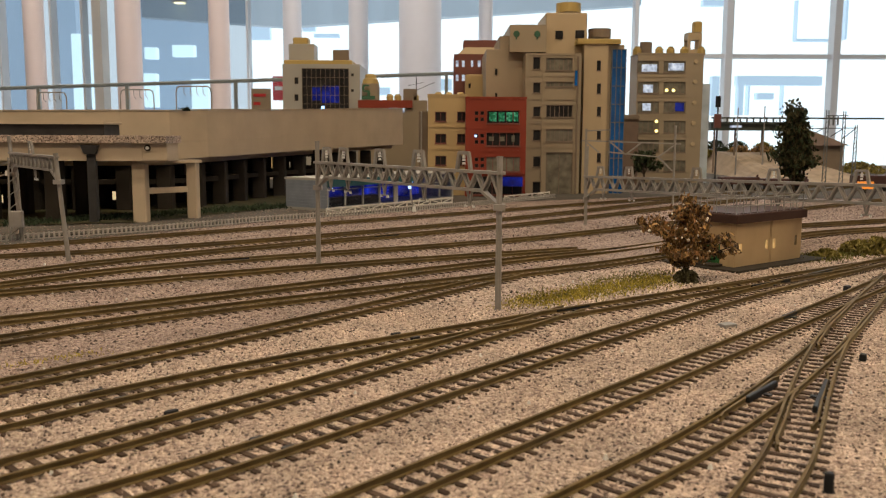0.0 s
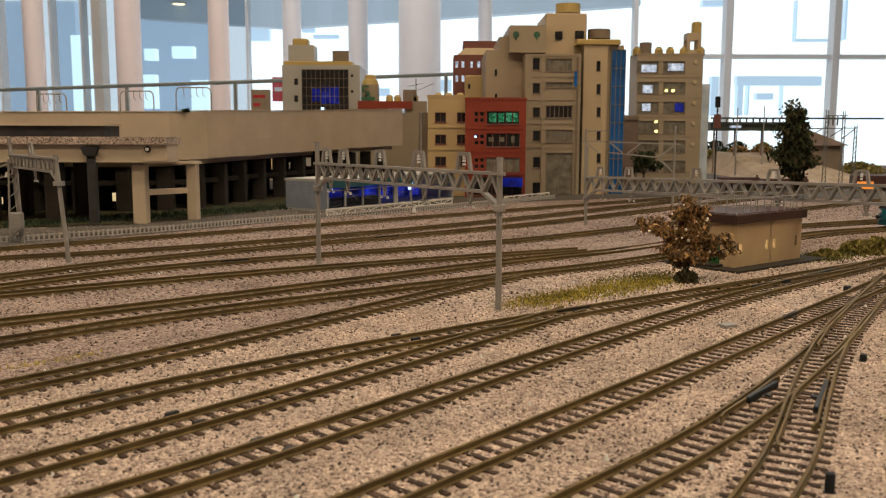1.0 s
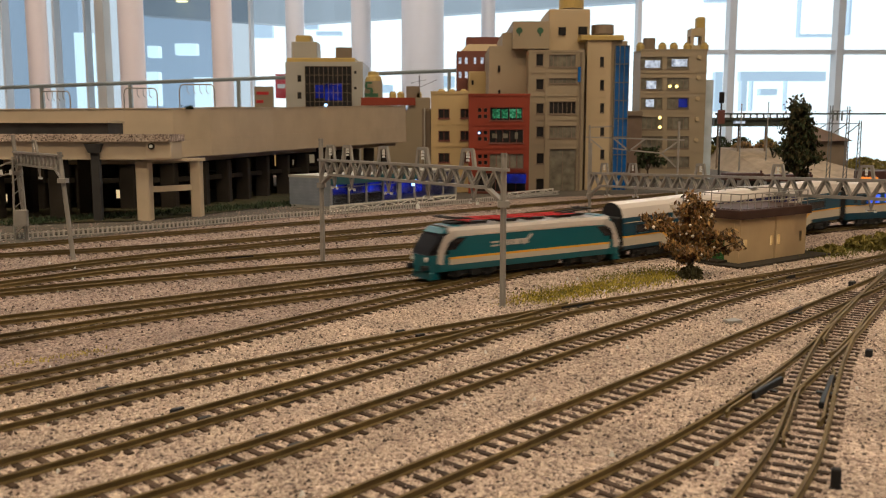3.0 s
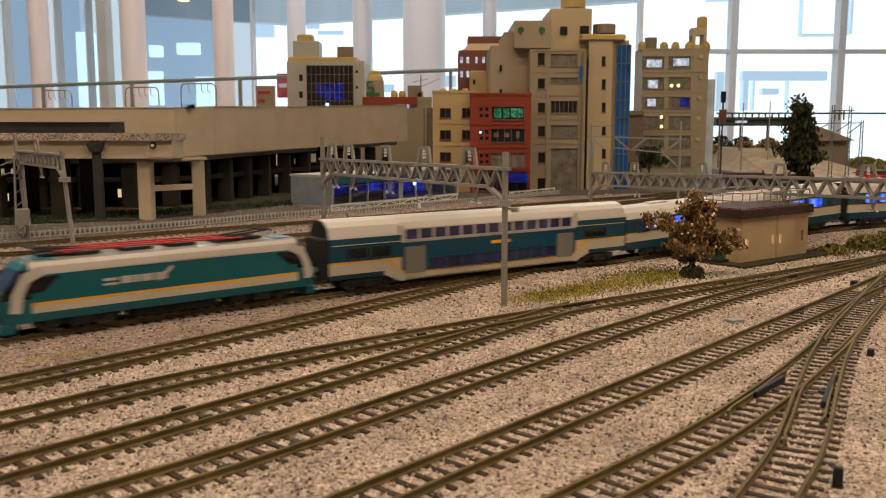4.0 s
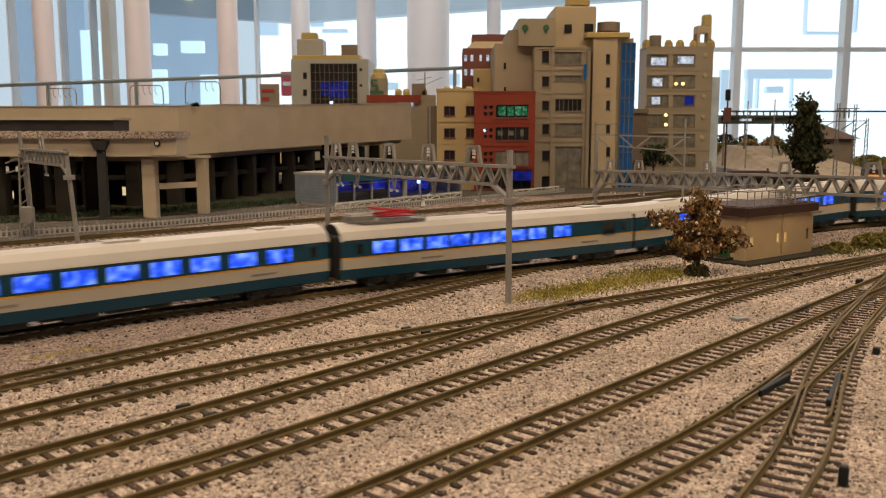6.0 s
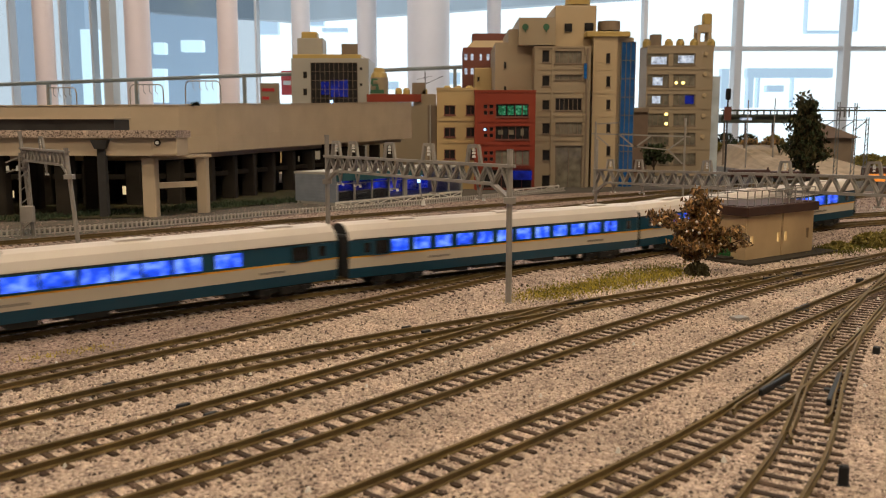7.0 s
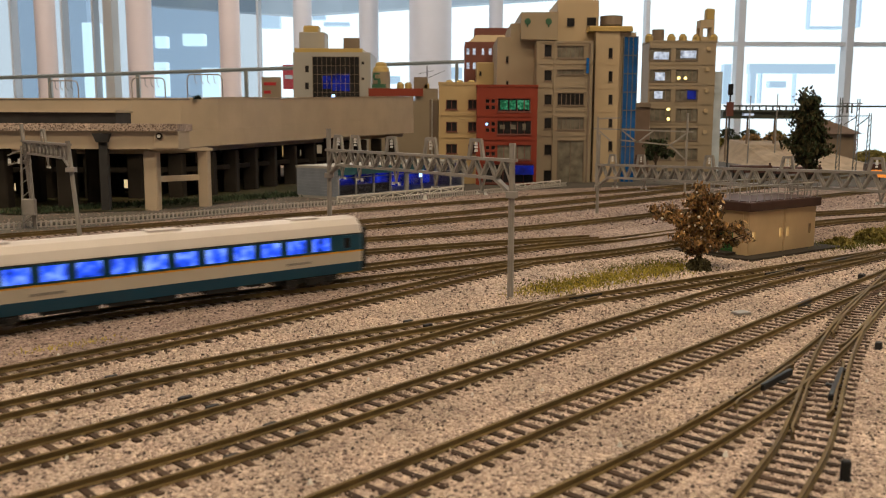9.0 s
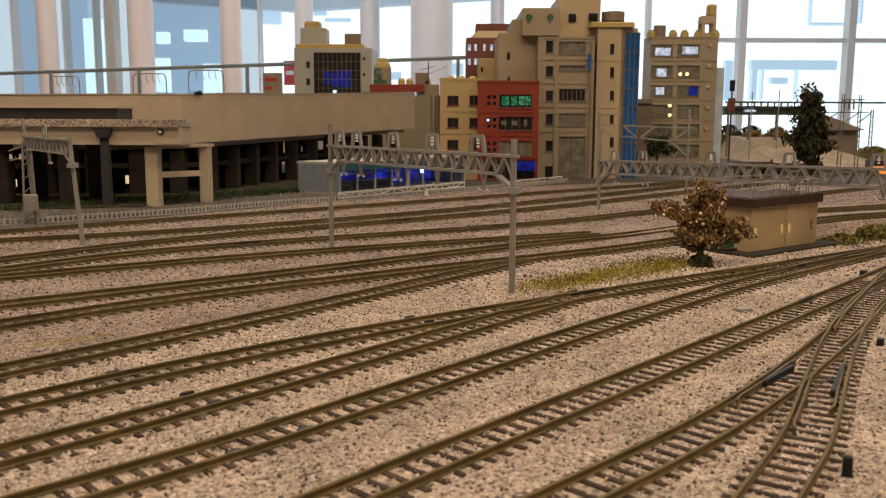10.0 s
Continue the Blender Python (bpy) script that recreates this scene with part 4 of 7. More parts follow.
M["train_grey"] = material("grey_door_paint", (0.19, 0.175, 0.165), 0.4, vary=0.06, scale=80)
M["bogie"] = material("black_bogie_plastic", (0.022, 0.021, 0.021), 0.55, vary=0.3, scale=200, spec=0.12)
M["cab_glass"] = material("dark_cab_glass", (0.012, 0.012, 0.016), 0.08, vary=0.2, scale=80)
M["deck_glass"] = material("violet_dark_window", (0.030, 0.028, 0.095), 0.12, vary=0.5, scale=160)
M["wheel_steel"] = material("dark_wheel_steel", (0.10, 0.095, 0.09), 0.35, metal=0.8, vary=0.2, scale=200)




def lit_window(name, strength, scale=230, stops=((0.30, (0.006, 0.02, 0.16)), (0.46, (0.018, 0.09, 0.95)), (0.82, (0.34, 0.58, 1.0)))):
    """Light seen through a window: brighter and darker places."""
    m = bpy.data.materials.new(name)
    m.use_nodes = True
    nt = m.node_tree
    b = nt.nodes["Principled BSDF"]
    b.inputs["Base Color"].default_value = (*[c * 0.3 for c in stops[1][1]], 1)
    b.inputs["Roughness"].default_value = 0.15
    co = nt.nodes.new("ShaderNodeTexCoord")
    n = nt.nodes.new("ShaderNodeTexNoise")
    n.inputs["Scale"].default_value, n.inputs["Detail"].default_value = scale, 2
    nt.links.new(co.outputs["Object"], n.inputs["Vector"])
    r = nt.nodes.new("ShaderNodeValToRGB")
    cr = r.color_ramp
    cr.elements[0].position, cr.elements[0].color = stops[0][0], (*stops[0][1], 1)
    cr.elements[1].position, cr.elements[1].color = stops[2][0], (*stops[2][1], 1)
    e = cr.elements.new(stops[1][0])
    e.color = (*stops[1][1], 1)
    nt.links.new(n.outputs["Fac"], r.inputs["Fac"])
    nt.links.new(r.outputs["Color"], b.inputs["Emission Color"])
    b.inputs["Emission Strength"].default_value = strength
    return m


M["blue_lit"] = lit_window("blue_lit_window", 1.2)
DIM = ((0.36, (0.001, 0.003, 0.02)), (0.55, (0.008, 0.022, 0.42)), (0.80, (0.03, 0.09, 1.0)))

# ---- model buildings ----
M["yellow"] = material("cream_yellow_plastic", (0.44, 0.32, 0.165), 0.5, vary=0.05, scale=30, stain=(0.38, 0.27, 0.14), stain_amount=0.5, spec=0.25)
M["knob_yellow"] = material("strong_yellow_plastic", (0.42, 0.30, 0.10), 0.5, vary=0.06, scale=30)
M["red"] = material("red_brown_plastic", (0.215, 0.036, 0.020), 0.5, vary=0.07, scale=30, stain=(0.24, 0.05, 0.03), stain_amount=0.5, spec=0.25)
M["beige"] = material("grey_beige_plastic", (0.31, 0.25, 0.18), 0.55, vary=0.05, scale=30, stain=(0.26, 0.21, 0.15), stain_amount=0.5, spec=0.25)
M["cream"] = material("light_cream_plastic", (0.43, 0.335, 0.22), 0.55, vary=0.05, scale=30, stain=(0.40, 0.31, 0.20), stain_amount=0.4, spec=0.25)
M["maroon"] = material("maroon_plastic", (0.15, 0.048, 0.036), 0.6, vary=0.1, scale=30)
M["palegrey"] = material("pale_grey_plastic", (0.34, 0.325, 0.30), 0.55, vary=0.05, scale=30)
M["tan"] = material("tan_hut_plaster", (0.46, 0.33, 0.19), 0.65, vary=0.06, scale=90, bump=0.1, stain=(0.42, 0.30, 0.18), stain_amount=0.5, spec=0.25)
M["brown_roof"] = material("dark_brown_roof", (0.055, 0.030, 0.024), 0.6, vary=0.2, scale=80, spec=0.12)
M["taupe"] = material("taupe_plastic", (0.20, 0.155, 0.12), 0.7, vary=0.1, scale=30, spec=0.12)
M["blueglass"] = material("blue_tinted_glazing", (0.008, 0.085, 0.30), 0.10, vary=0.4, scale=45)
M["pale_glazing"] = material("pale_blue_glazing", (0.42, 0.48, 0.55), 0.12, vary=0.15, scale=60)
M["darkglass"] = material("dark_glazing", (0.016, 0.015, 0.016), 0.28, vary=0.4, scale=90, spec=0.25)
M["grayglass"] = material("grey_glazing", (0.16, 0.145, 0.115), 0.12, vary=0.35, scale=120)
M["green_shutter"] = material("green_shutter", (0.03, 0.13, 0.035), 0.45, vary=0.15, scale=100)
M["green_logo"] = material("green_sign_paint", (0.03, 0.10, 0.055), 0.5, vary=0.2)
M["green_lit"] = lit_window("green_lit_sign", 0.35, 420, ((0.40, (0.004, 0.02, 0.012)), (0.52, (0.03, 0.32, 0.15)), (0.72, (0.25, 0.75, 0.45))))
M["blue_glow"] = glow("blue_led_glow", (0.02, 0.06, 1.0), 1.1)
M["shop_side"] = material("pale_blue_grey_shingle", (0.20, 0.225, 0.28), 0.6, vary=0.12, scale=90)
M["teal_fascia"] = material("teal_fascia_paint", (0.02, 0.09, 0.11), 0.5)
M["blue_soft"] = lit_window("soft_blue_led_glow", 0.24, 110, DIM)
M["blue_strip"] = lit_window("blue_light_strip", 0.75, 70, DIM)
M["blue_mid"] = lit_window("blue_glow_wall", 0.45, 60, DIM)
M["white_led"] = glow("white_blue_led", (0.35, 0.58, 1.0), 2.6)
M["yellow_led"] = glow("warm_yellow_led", (1.0, 0.78, 0.28), 2.5)
M["warm_window"] = glow("warm_lit_window", (1.0, 0.82, 0.46), 4.0)
M["sky_pane"] = lit_window("pale_glow_pane", 0.8, 160, ((0.30, (0.10, 0.13, 0.20)), (0.48, (0.52, 0.60, 0.74)), (0.70, (0.86, 0.92, 1.0))))
M["orange"] = glow("orange_lit_sign", (1.0, 0.32, 0.04), 0.7)


def front_wall(root, rect, y, holes, mat, thick=0.004):
    """A wall facing the yard with openings cut through it."""
    x0, x1, z0, z1 = rect
    hs = [(max(a, x0), min(b, x1), max(c, z0), min(d, z1)) for a, b, c, d in holes]
    xs = sorted({x0, x1, *[v for h in hs for v in h[:2]]})
    zs = sorted({z0, z1, *[v for h in hs for v in h[2:]]})

    def filled(i, j):
        cx, cz = (xs[i] + xs[i + 1]) / 2, (zs[j] + zs[j + 1]) / 2
        return not any(h[0] < cx < h[1] and h[2] < cz < h[3] for h in hs)
    s = Shape().lattice(xs, zs, filled, y, y + thick)
    return part("front_wall", s, M[mat], root)


def window(root, rect, y, pane="darkglass", bars=1, frame_mat="palegrey", sill=True):
    x0, x1, z0, z1 = rect
    t = min(0.0008, (x1 - x0) * 0.08)
    xs = [x0, x0 + t]
    for k in range(1, bars + 1):
        c = x0 + (x1 - x0) * k / (bars + 1)
        xs += [c - t * 0.4, c + t * 0.4]
    xs += [x1 - t, x1]
    f = Shape().lattice(xs, [z0, z0 + t, z1 - t, z1], lambda i, j: j != 1 or i % 2 == 0, y + 0.0008, y + 0.0022)
    w = part("window", f, M[frame_mat], root)
    part("pane", Shape().box(x0 + t * 0.5, x1 - t * 0.5, y + 0.0016, y + 0.0026, z0 + t * 0.5, z1 - t * 0.5), M[pane], w)
    if sill:
        part("sill", Shape().box(x0 - t, x1 + t, y - 0.0008, y + 0.001, z0 - 0.0009, z0), M[frame_mat], w)


def shell(root, rect, y, depth, mat, top=0.0):
    x0, x1, z0, z1 = rect
    part("body", Shape().box(x0, x1, y + 0.0041, y + depth, z0, z1 - 0.0005), M[mat], root)
    if top:
        s = Shape()
        s.box(x0 - 0.0006, x1 + 0.0006, y - 0.0006, y + 0.003, z1, z1 + top).box(x0 - 0.0006, x1 + 0.0006, y + depth - 0.003, y + depth, z1, z1 + top)
        s.box(x0 - 0.0006, x0 + 0.0024, y + 0.003, y + depth - 0.003, z1, z1 + top).box(x1 - 0.0024, x1 + 0.0006, y + 0.003, y + depth - 0.003, z1, z1 + top)
        part("roof_parapet", s, M[mat], root)


def ledges(root, rect, y, zs, mat, out=0.0007):
    for z in zs:
        part("floor_band", Shape().box(rect[0], rect[1], y - out, y - 0.0001, z - 0.0006, z + 0.0006), M[mat], root)


def down(rect):
    return (rect[0], rect[1], 0.0016, rect[3])


# cream yellow house
b = thing("yellow_house", "cream yellow four-storey model house with dark windows", "building")
W = down((-0.0171, 0.0275, 0.0014, 0.1087))
HOLES = [(-0.0093, 0.0030, 0.0823, 0.0928), (0.0148, 0.0252, 0.0825, 0.0929), (-0.0092, 0.0031, 0.0584, 0.0689), (0.0149, 0.0254, 0.0585, 0.0690), (-0.0091, 0.0032, 0.0344, 0.0449), (0.0151, 0.0256, 0.0345, 0.0450), (-0.0091, 0.0033, 0.0120, 0.0227)]
front_wall(b, W, 0.97, HOLES, "yellow")
for h in HOLES:
    window(b, h, 0.97, "darkglass", 1, "maroon")
shell(b, W, 0.97, 0.09, "yellow", 0.003)
ledges(b, W, 0.97, (0.0763, 0.0523, 0.0289), "yellow")
for px in (-0.0058, 0.0060, 0.0185):
    part("roof_knob", Shape().bevelled(px - 0.004, px + 0.004, 0.985, 0.995, W[3], W[3] + 0.006, 0.002), M["knob_yellow"], b)

# grey stair block beside it
b = thing("stair_block", "taupe grey windowless stair block between viaduct and house", "building")
W = down((-0.0280, -0.0173, -0.0007, 0.0941))
part("body", Shape().bevelled(W[0], W[1], 1.0, 1.06, W[2], W[3], 0.001), M["taupe"], b)
part("drainpipe", Shape().tube((W[0] + 0.003, 0.9985, W[2]), (W[0] + 0.003, 0.9985, W[3]), 0.0008), M["palegrey"], b)

# red shop house
b = thing("red_house", "red brown four-storey shop building with green lit sign", "building")
W = down((0.0237, 0.0889, 0.0026, 0.1060))
HOLES = [(0.0462, 0.0818, 0.0800, 0.0940), (0.0458, 0.0828, 0.0558, 0.0705), (0.0461, 0.0832, 0.0284, 0.0445), (0.0311, 0.0860, 0.0033, 0.0238)]
SMALL = [(0.0333, 0.0375, 0.0889, 0.0932), (0.0394, 0.0436, 0.0890, 0.0932), (0.0334, 0.0376, 0.0823, 0.0865), (0.0395, 0.0437, 0.0823, 0.0866),
         (0.0335, 0.0378, 0.0648, 0.0691), (0.0396, 0.0439, 0.0649, 0.0691), (0.0336, 0.0378, 0.0582, 0.0624), (0.0397, 0.0439, 0.0582, 0.0625),
         (0.0338, 0.0380, 0.0394, 0.0436), (0.0399, 0.0441, 0.0394, 0.0437), (0.0338, 0.0381, 0.0327, 0.0369), (0.0400, 0.0442, 0.0327, 0.0370)]
front_wall(b, W, 0.955, HOLES + SMALL, "red")
for h, p in zip(HOLES, ("darkglass", "darkglass", "grayglass", "darkglass")):
    window(b, h, 0.955, p, 4, "maroon")
for h in SMALL:
    window(b, h, 0.955, "darkglass", 0, "maroon", False)
shell(b, W, 0.955, 0.09, "red", 0.0025)
for r in ((0.0492, 0.0570, 0.0824, 0.0921), (0.0590, 0.0655, 0.0825, 0.0921), (0.0675, 0.0740, 0.0825, 0.0922), (0.0754, 0.0801, 0.0825, 0.0922)):
    part("sign", Shape().box(r[0], r[1], 0.9555, 0.9562, r[2], r[3]), M["green_lit"], b, "green lit sign panel")
for r in ((0.0489, 0.0543, 0.0613, 0.0661), (0.0605, 0.0659, 0.0613, 0.0662), (0.0733, 0.0768, 0.0602, 0.0675)):
    part("sign", Shape().box(r[0], r[1], 0.9555, 0.9562, r[2], r[3]), M["grayglass"], b, "grey notice in the window")
part("led", Shape().tube((0.0347, 0.9548, 0.0667), (0.0347, 0.9540, 0.0667), 0.0014), M["white_led"], b, "white blue light")
part("awning", Shape().box(0.0621, 0.0851, 0.944, 0.9545, 0.0132, 0.0229), M["blue_soft"], b, "blue lit shop awning")
ledges(b, W, 0.955, (0.0752, 0.0504, 0.0261), "red")

# tall beige office block
b = thing("office_block", "tall grey beige office block with stepped roof and yellow tank", "building")
W = down((0.0911, 0.1540, -0.0002, 0.1584))
COLS = [(0.0995, 0.1080, 0.1408, 0.1545), (0.0999, 0.1086, 0.1147, 0.1266), (0.1004, 0.1091, 0.0883, 0.0997), (0.1009, 0.1096, 0.0618, 0.0739), (0.1014, 0.1102, 0.0319, 0.0441), (0.1013, 0.1107, 0.0005, 0.0154)]
WIDE = [(0.1140, 0.1440, 0.1396, 0.1534), (0.1144, 0.1446, 0.1216, 0.1274), (0.1151, 0.1452, 0.0878, 0.1017), (0.1156, 0.1459, 0.0606, 0.0747), (0.1161, 0.1465, 0.0006, 0.0487)]
front_wall(b, W, 1.0, COLS + WIDE, "beige")
for h in COLS:
    window(b, h, 1.0, "darkglass", 0, "taupe")
for h, p in zip(WIDE, ("grayglass", "grayglass", "darkglass", "grayglass", "grayglass")):
    window(b, h, 1.0, p, 5 if h[3] - h[2] < 0.03 else 1, "taupe")
shell(b, W, 1.0, 0.15, "beige")
ledges(b, W, 1.0, (0.1570, 0.1335, 0.1079, 0.0815, 0.0543), "beige")
for px in (0.0927, 0.1118, 0.1480):
    part("pilaster", Shape().box(px - 0.0012, px + 0.0012, 0.9985, 0.9999, 0.0016, W[3]), M["beige"], b)
W2 = down((0.0487, 0.0910, -0.0024, 0.1653))
part("side_wing", Shape().box(W2[0], W2[1] + 0.004, 1.03, 1.15, W2[2], W2[3]), M["beige"], b)
for r in ((0.0589, 0.0615, 0.1364, 0.1434), (0.0593, 0.0618, 0.1101, 0.1159)):
    part("slot_window", Shape().box(r[0], r[1], 1.0285, 1.0305, r[2], r[3]), M["darkglass"], b)
for r in ((0.0638, 0.0934, 0.1639, 0.1805), (0.0748, 0.1166, 0.1617, 0.1920)):
    part("roof_step", Shape().box(r[0], r[1], 1.02 if r[3] > 0.19 else 1.031, 1.14, r[2], r[3]), M["beige"], b)
r = (0.1164, 0.1639, 0.1596, 0.2067)
part("stair_head", Shape().bevelled(r[0], r[1], 1.03, 1.12, r[2], r[3], 0.001), M["cream"], b)
for q in ((0.1277, 0.1360, 0.1775, 0.1864), (0.1504, 0.1605, 0.1782, 0.1871)):
    part("slot_window", Shape().box(q[0], q[1], 1.0285, 1.0302, q[2], q[3]), M["darkglass"], b)
part("water_tank", Shape().tube((0.1461, 1.06, 0.2106), (0.1461, 1.06, 0.2210), 0.0145, 0.0145, 20), M["knob_yellow"], b, "yellow round water tank")
for px in (0.0821, 0.1058):
    z = 0.1806
    lg = Shape().tube((px, 1.0192, z + 0.001), (px, 1.0199, z + 0.001), 0.0036, 0.0036, 14)
    lg.box(px - 0.0007, px + 0.0007, 1.0192, 1.0199, z - 0.0050, z - 0.002)
    part("emblem", lg, M["green_logo"], b, "plain green round emblem")
pp = Shape()
for y in (0.9975,):
    pp.tube((0.1495, y, 0.0016), (0.1495, y, 0.1551), 0.0011)
part("drainpipe", pp, M["taupe"], b)
part("banner", Shape().box(0.1459, 0.1491, 0.9955, 0.9965, 0.1228, 0.1395), M["blueglass"], b, "small blue banner sign")

# cream tower with blue glazed corner
b = thing("glazed_tower", "cream tower with blue glazed corner and yellow roof rim", "building")
W = down((0.1582, 0.1851, -0.0005, 0.1700))
HOLES = [(0.1726, 0.1774, 0.1406, 0.1519), (0.1733, 0.1781, 0.1148, 0.1262), (0.1740, 0.1788, 0.0895, 0.1003), (0.1747, 0.1795, 0.0634, 0.0743), (0.1754, 0.1803, 0.0371, 0.0480)]
front_wall(b, W, 1.01, HOLES, "cream")
for h in HOLES:
    window(b, h, 1.01, "darkglass", 0, "taupe")
G = down((0.1894, 0.2050, -0.0004, 0.1639))
shell(b, (W[0], G[1] - 0.001, W[2], W[3]), 1.01, 0.13, "cream")
core = part("glazing", Shape().box(G[0], G[1], 1.0085, 1.06, G[2], G[3]), M["blueglass"], b, "blue tinted curtain glazing")
gx, gz = [], []
for k in range(4):
    c = G[0] + (G[1] - G[0]) * k / 3
    gx += [c - 0.0004, c + 0.0004]
for k in range(9):
    c = G[2] + (G[3] - G[2]) * k / 8
    gz += [c - 0.0004, c + 0.0004]
gm = Shape().lattice(gx, gz, lambda i, j: i % 2 == 0 or j % 2 == 0, 1.0076, 1.0086)
part("glazing_bar", gm, M["grey_dark"], core)
part("roof_rim", Shape().bevelled(0.1498, G[1] - 0.006, 1.008, 1.12, W[3], 0.1756, 0.001), M["knob_yellow"], b, "yellow roof rim")
part("roof_drum", Shape().tube((0.1816, 1.05, 0.1805), (0.1816, 1.05, 0.1908), 0.0130, 0.0130, 20), M["taupe"], b, "grey roof drum")
ledges(b, W, 1.01, (0.1337, 0.1073, 0.0812), "cream", 0.0004)

# maroon tower behind
b = thing("maroon_house", "maroon brick-coloured building with white arched windows", "building")
W = down((0.0131, 0.0617, -0.0115, 0.1716))
HOLES = [(0.0150, 0.0193, 0.1549, 0.1635), (0.0230, 0.0274, 0.1549, 0.1636), (0.0348, 0.0383, 0.1550, 0.1636), (0.0436, 0.0479, 0.1550, 0.1637), (0.0151, 0.0194, 0.1369, 0.1455), (0.0232, 0.0275, 0.1369, 0.1456), (0.0437, 0.0480, 0.1370, 0.1457)]
front_wall(b, W, 1.16, HOLES, "maroon")
for h in HOLES:
    window(b, h, 1.16, "sky_pane", 0, "maroon", False)
shell(b, W, 1.16, 0.08, "maroon")
r = (0.0239, 0.0730, 0.1716, 0.1913)
part("roof_storey", Shape().loft([[(r[0] - 0.006, 1.165, r[2]), (r[1], 1.165, r[2]), (r[1], 1.24, r[2]), (r[0] - 0.006, 1.24, r[2])], [(r[0] + 0.004, 1.175, r[2] + 0.010), (r[1], 1.175, r[2] + 0.010), (r[1], 1.23, r[2] + 0.010), (r[0] + 0.004, 1.23, r[2] + 0.010)]]), M["cream"], b)
part("roof_box", Shape().box(r[0] + 0.002, r[1], 1.18, 1.23, r[2] + 0.010, r[3]), M["maroon"], b)
b = thing("small_cream_house", "small cream annex with a single window", "building")
W = down((0.0271, 0.0513, -0.0087, 0.1430))
part("body", Shape().bevelled(W[0], W[1], 1.12, 1.155, W[2], W[3], 0.001), M["yellow"], b)
q = (0.0310, 0.0337, 0.1262, 0.1318)
part("window", Shape().box(q[0], q[1], 1.1188, 1.1205, q[2], q[3]), M["darkglass"], b)

# narrow dark building between the towers
b = thing("narrow_house", "narrow dark brown building between the two towers", "building")
part("body", Shape().bevelled(0.2342, 0.2640, 1.2, 1.245, 0.0016, 0.0958, 0.001), M["brown_tile"], b)
part("cornice", Shape().box(0.2342, 0.2640, 1.1975, 1.1998, 0.0898, 0.0948), M["taupe"], b)

# beige tower
b = thing("beige_tower", "beige six-storey tower with yellow roof knobs and lit windows", "building")
W = down((0.2706, 0.3627, -0.0164, 0.1803))
HOLES = [(0.2705, 0.3007, 0.1551, 0.1715), (0.2715, 0.3018, 0.1263, 0.1428), (0.2724, 0.3028, 0.0996, 0.1155), (0.2733, 0.3038, 0.0713, 0.0888), (0.2742, 0.3048, 0.0443, 0.0619), (0.2751, 0.3058, 0.0173, 0.0334),
         (0.3069, 0.3378, 0.1552, 0.1716), (0.3079, 0.3390, 0.1264, 0.1429), (0.3089, 0.3401, 0.0998, 0.1156), (0.3100, 0.3411, 0.0714, 0.0889), (0.3110, 0.3422, 0.0445, 0.0621), (0.3120, 0.3434, 0.0174, 0.0335)]
front_wall(b, W, 1.25, HOLES, "beige")
for h in HOLES:
    window(b, h, 1.25, "grayglass", 3, "taupe")
shell(b, W, 1.25, 0.05, "beige", 0.002)
# The top pale panes glow in place of sky seen through the tower.
for q, mm in (((0.2768, 0.2978, 0.1566, 0.1668), "sky_pane"), ((0.3139, 0.3356, 0.1584, 0.1685), "sky_pane"), ((0.2794, 0.2932, 0.1278, 0.1388), "sky_pane"), ((0.2794, 0.2910, 0.1028, 0.1130), "sky_pane"), ((0.3255, 0.3378, 0.1022, 0.1141), "blue_soft")):
    part("lit_pane", Shape().box(q[0], q[1], 1.2506, 1.2512, q[2], q[3]), M[mm], b, "glowing window pane")
for px, pz in ((0.3123, 0.1311), (0.2996, 0.0879), (0.3001, 0.0746), (0.3218, 0.1311)):
    part("led", Shape().tube((px, 1.2492, pz), (px, 1.2502, pz), 0.0022, 0.0022, 10), M["yellow_led"], b, "warm yellow light")
for pz in (0.1708, 0.1429, 0.1141, 0.0858, 0.0566):
    part("round_vent", Shape().tube((0.3517, 1.2478, pz), (0.3517, 1.2502, pz), 0.0028, 0.0030, 12), M["cream"], b)
ledges(b, W, 1.25, (0.1498, 0.1218, 0.0951, 0.0675, 0.0390), "beige")
for px in (0.2709, 0.3018, 0.3177, 0.3368, 0.3606):
    part("roof_knob", Shape().bevelled(px - 0.0055, px + 0.0055, 1.252, 1.263, W[3], W[3] + 0.0115, 0.004), M["knob_yellow"], b, "rounded yellow roof knob")
q = (0.2797, 0.2966, 0.1809, 0.1997)
part("water_tank", Shape().tube(((q[0] + q[1]) / 2, 1.28, q[2]), ((q[0] + q[1]) / 2, 1.28, q[3]), (q[1] - q[0]) / 2, (q[1] - q[0]) / 2, 18), M["taupe"], b, "grey round water tank")
q = (0.3445, 0.3640, 0.1812, 0.2125)
for x in (q[0] + 0.002, q[1] - 0.002):
    for y in (1.27, 1.288):
        part("turret_post", Shape().box(x - 0.002, x + 0.002, y - 0.002, y + 0.002, q[2] + 0.008, q[3] - 0.010), M["cream"], b)
part("turret_roof", Shape().box(q[0], q[1], 1.268, 1.29, q[3] - 0.010, q[3]), M["cream"], b)
part("turret_base", Shape().box(q[0], q[1], 1.268, 1.29, q[2], q[2] + 0.008), M["cream"], b)
q = (0.3532, 0.3654, 0.2136, 0.2286)
part("turret_tank", Shape().bevelled(q[0], q[1], 1.272, 1.285, q[2], q[3], 0.002), M["knob_yellow"], b, "yellow tank on the turret")
q = down((0.3779, 0.3831, -0.0173, 0.1404))
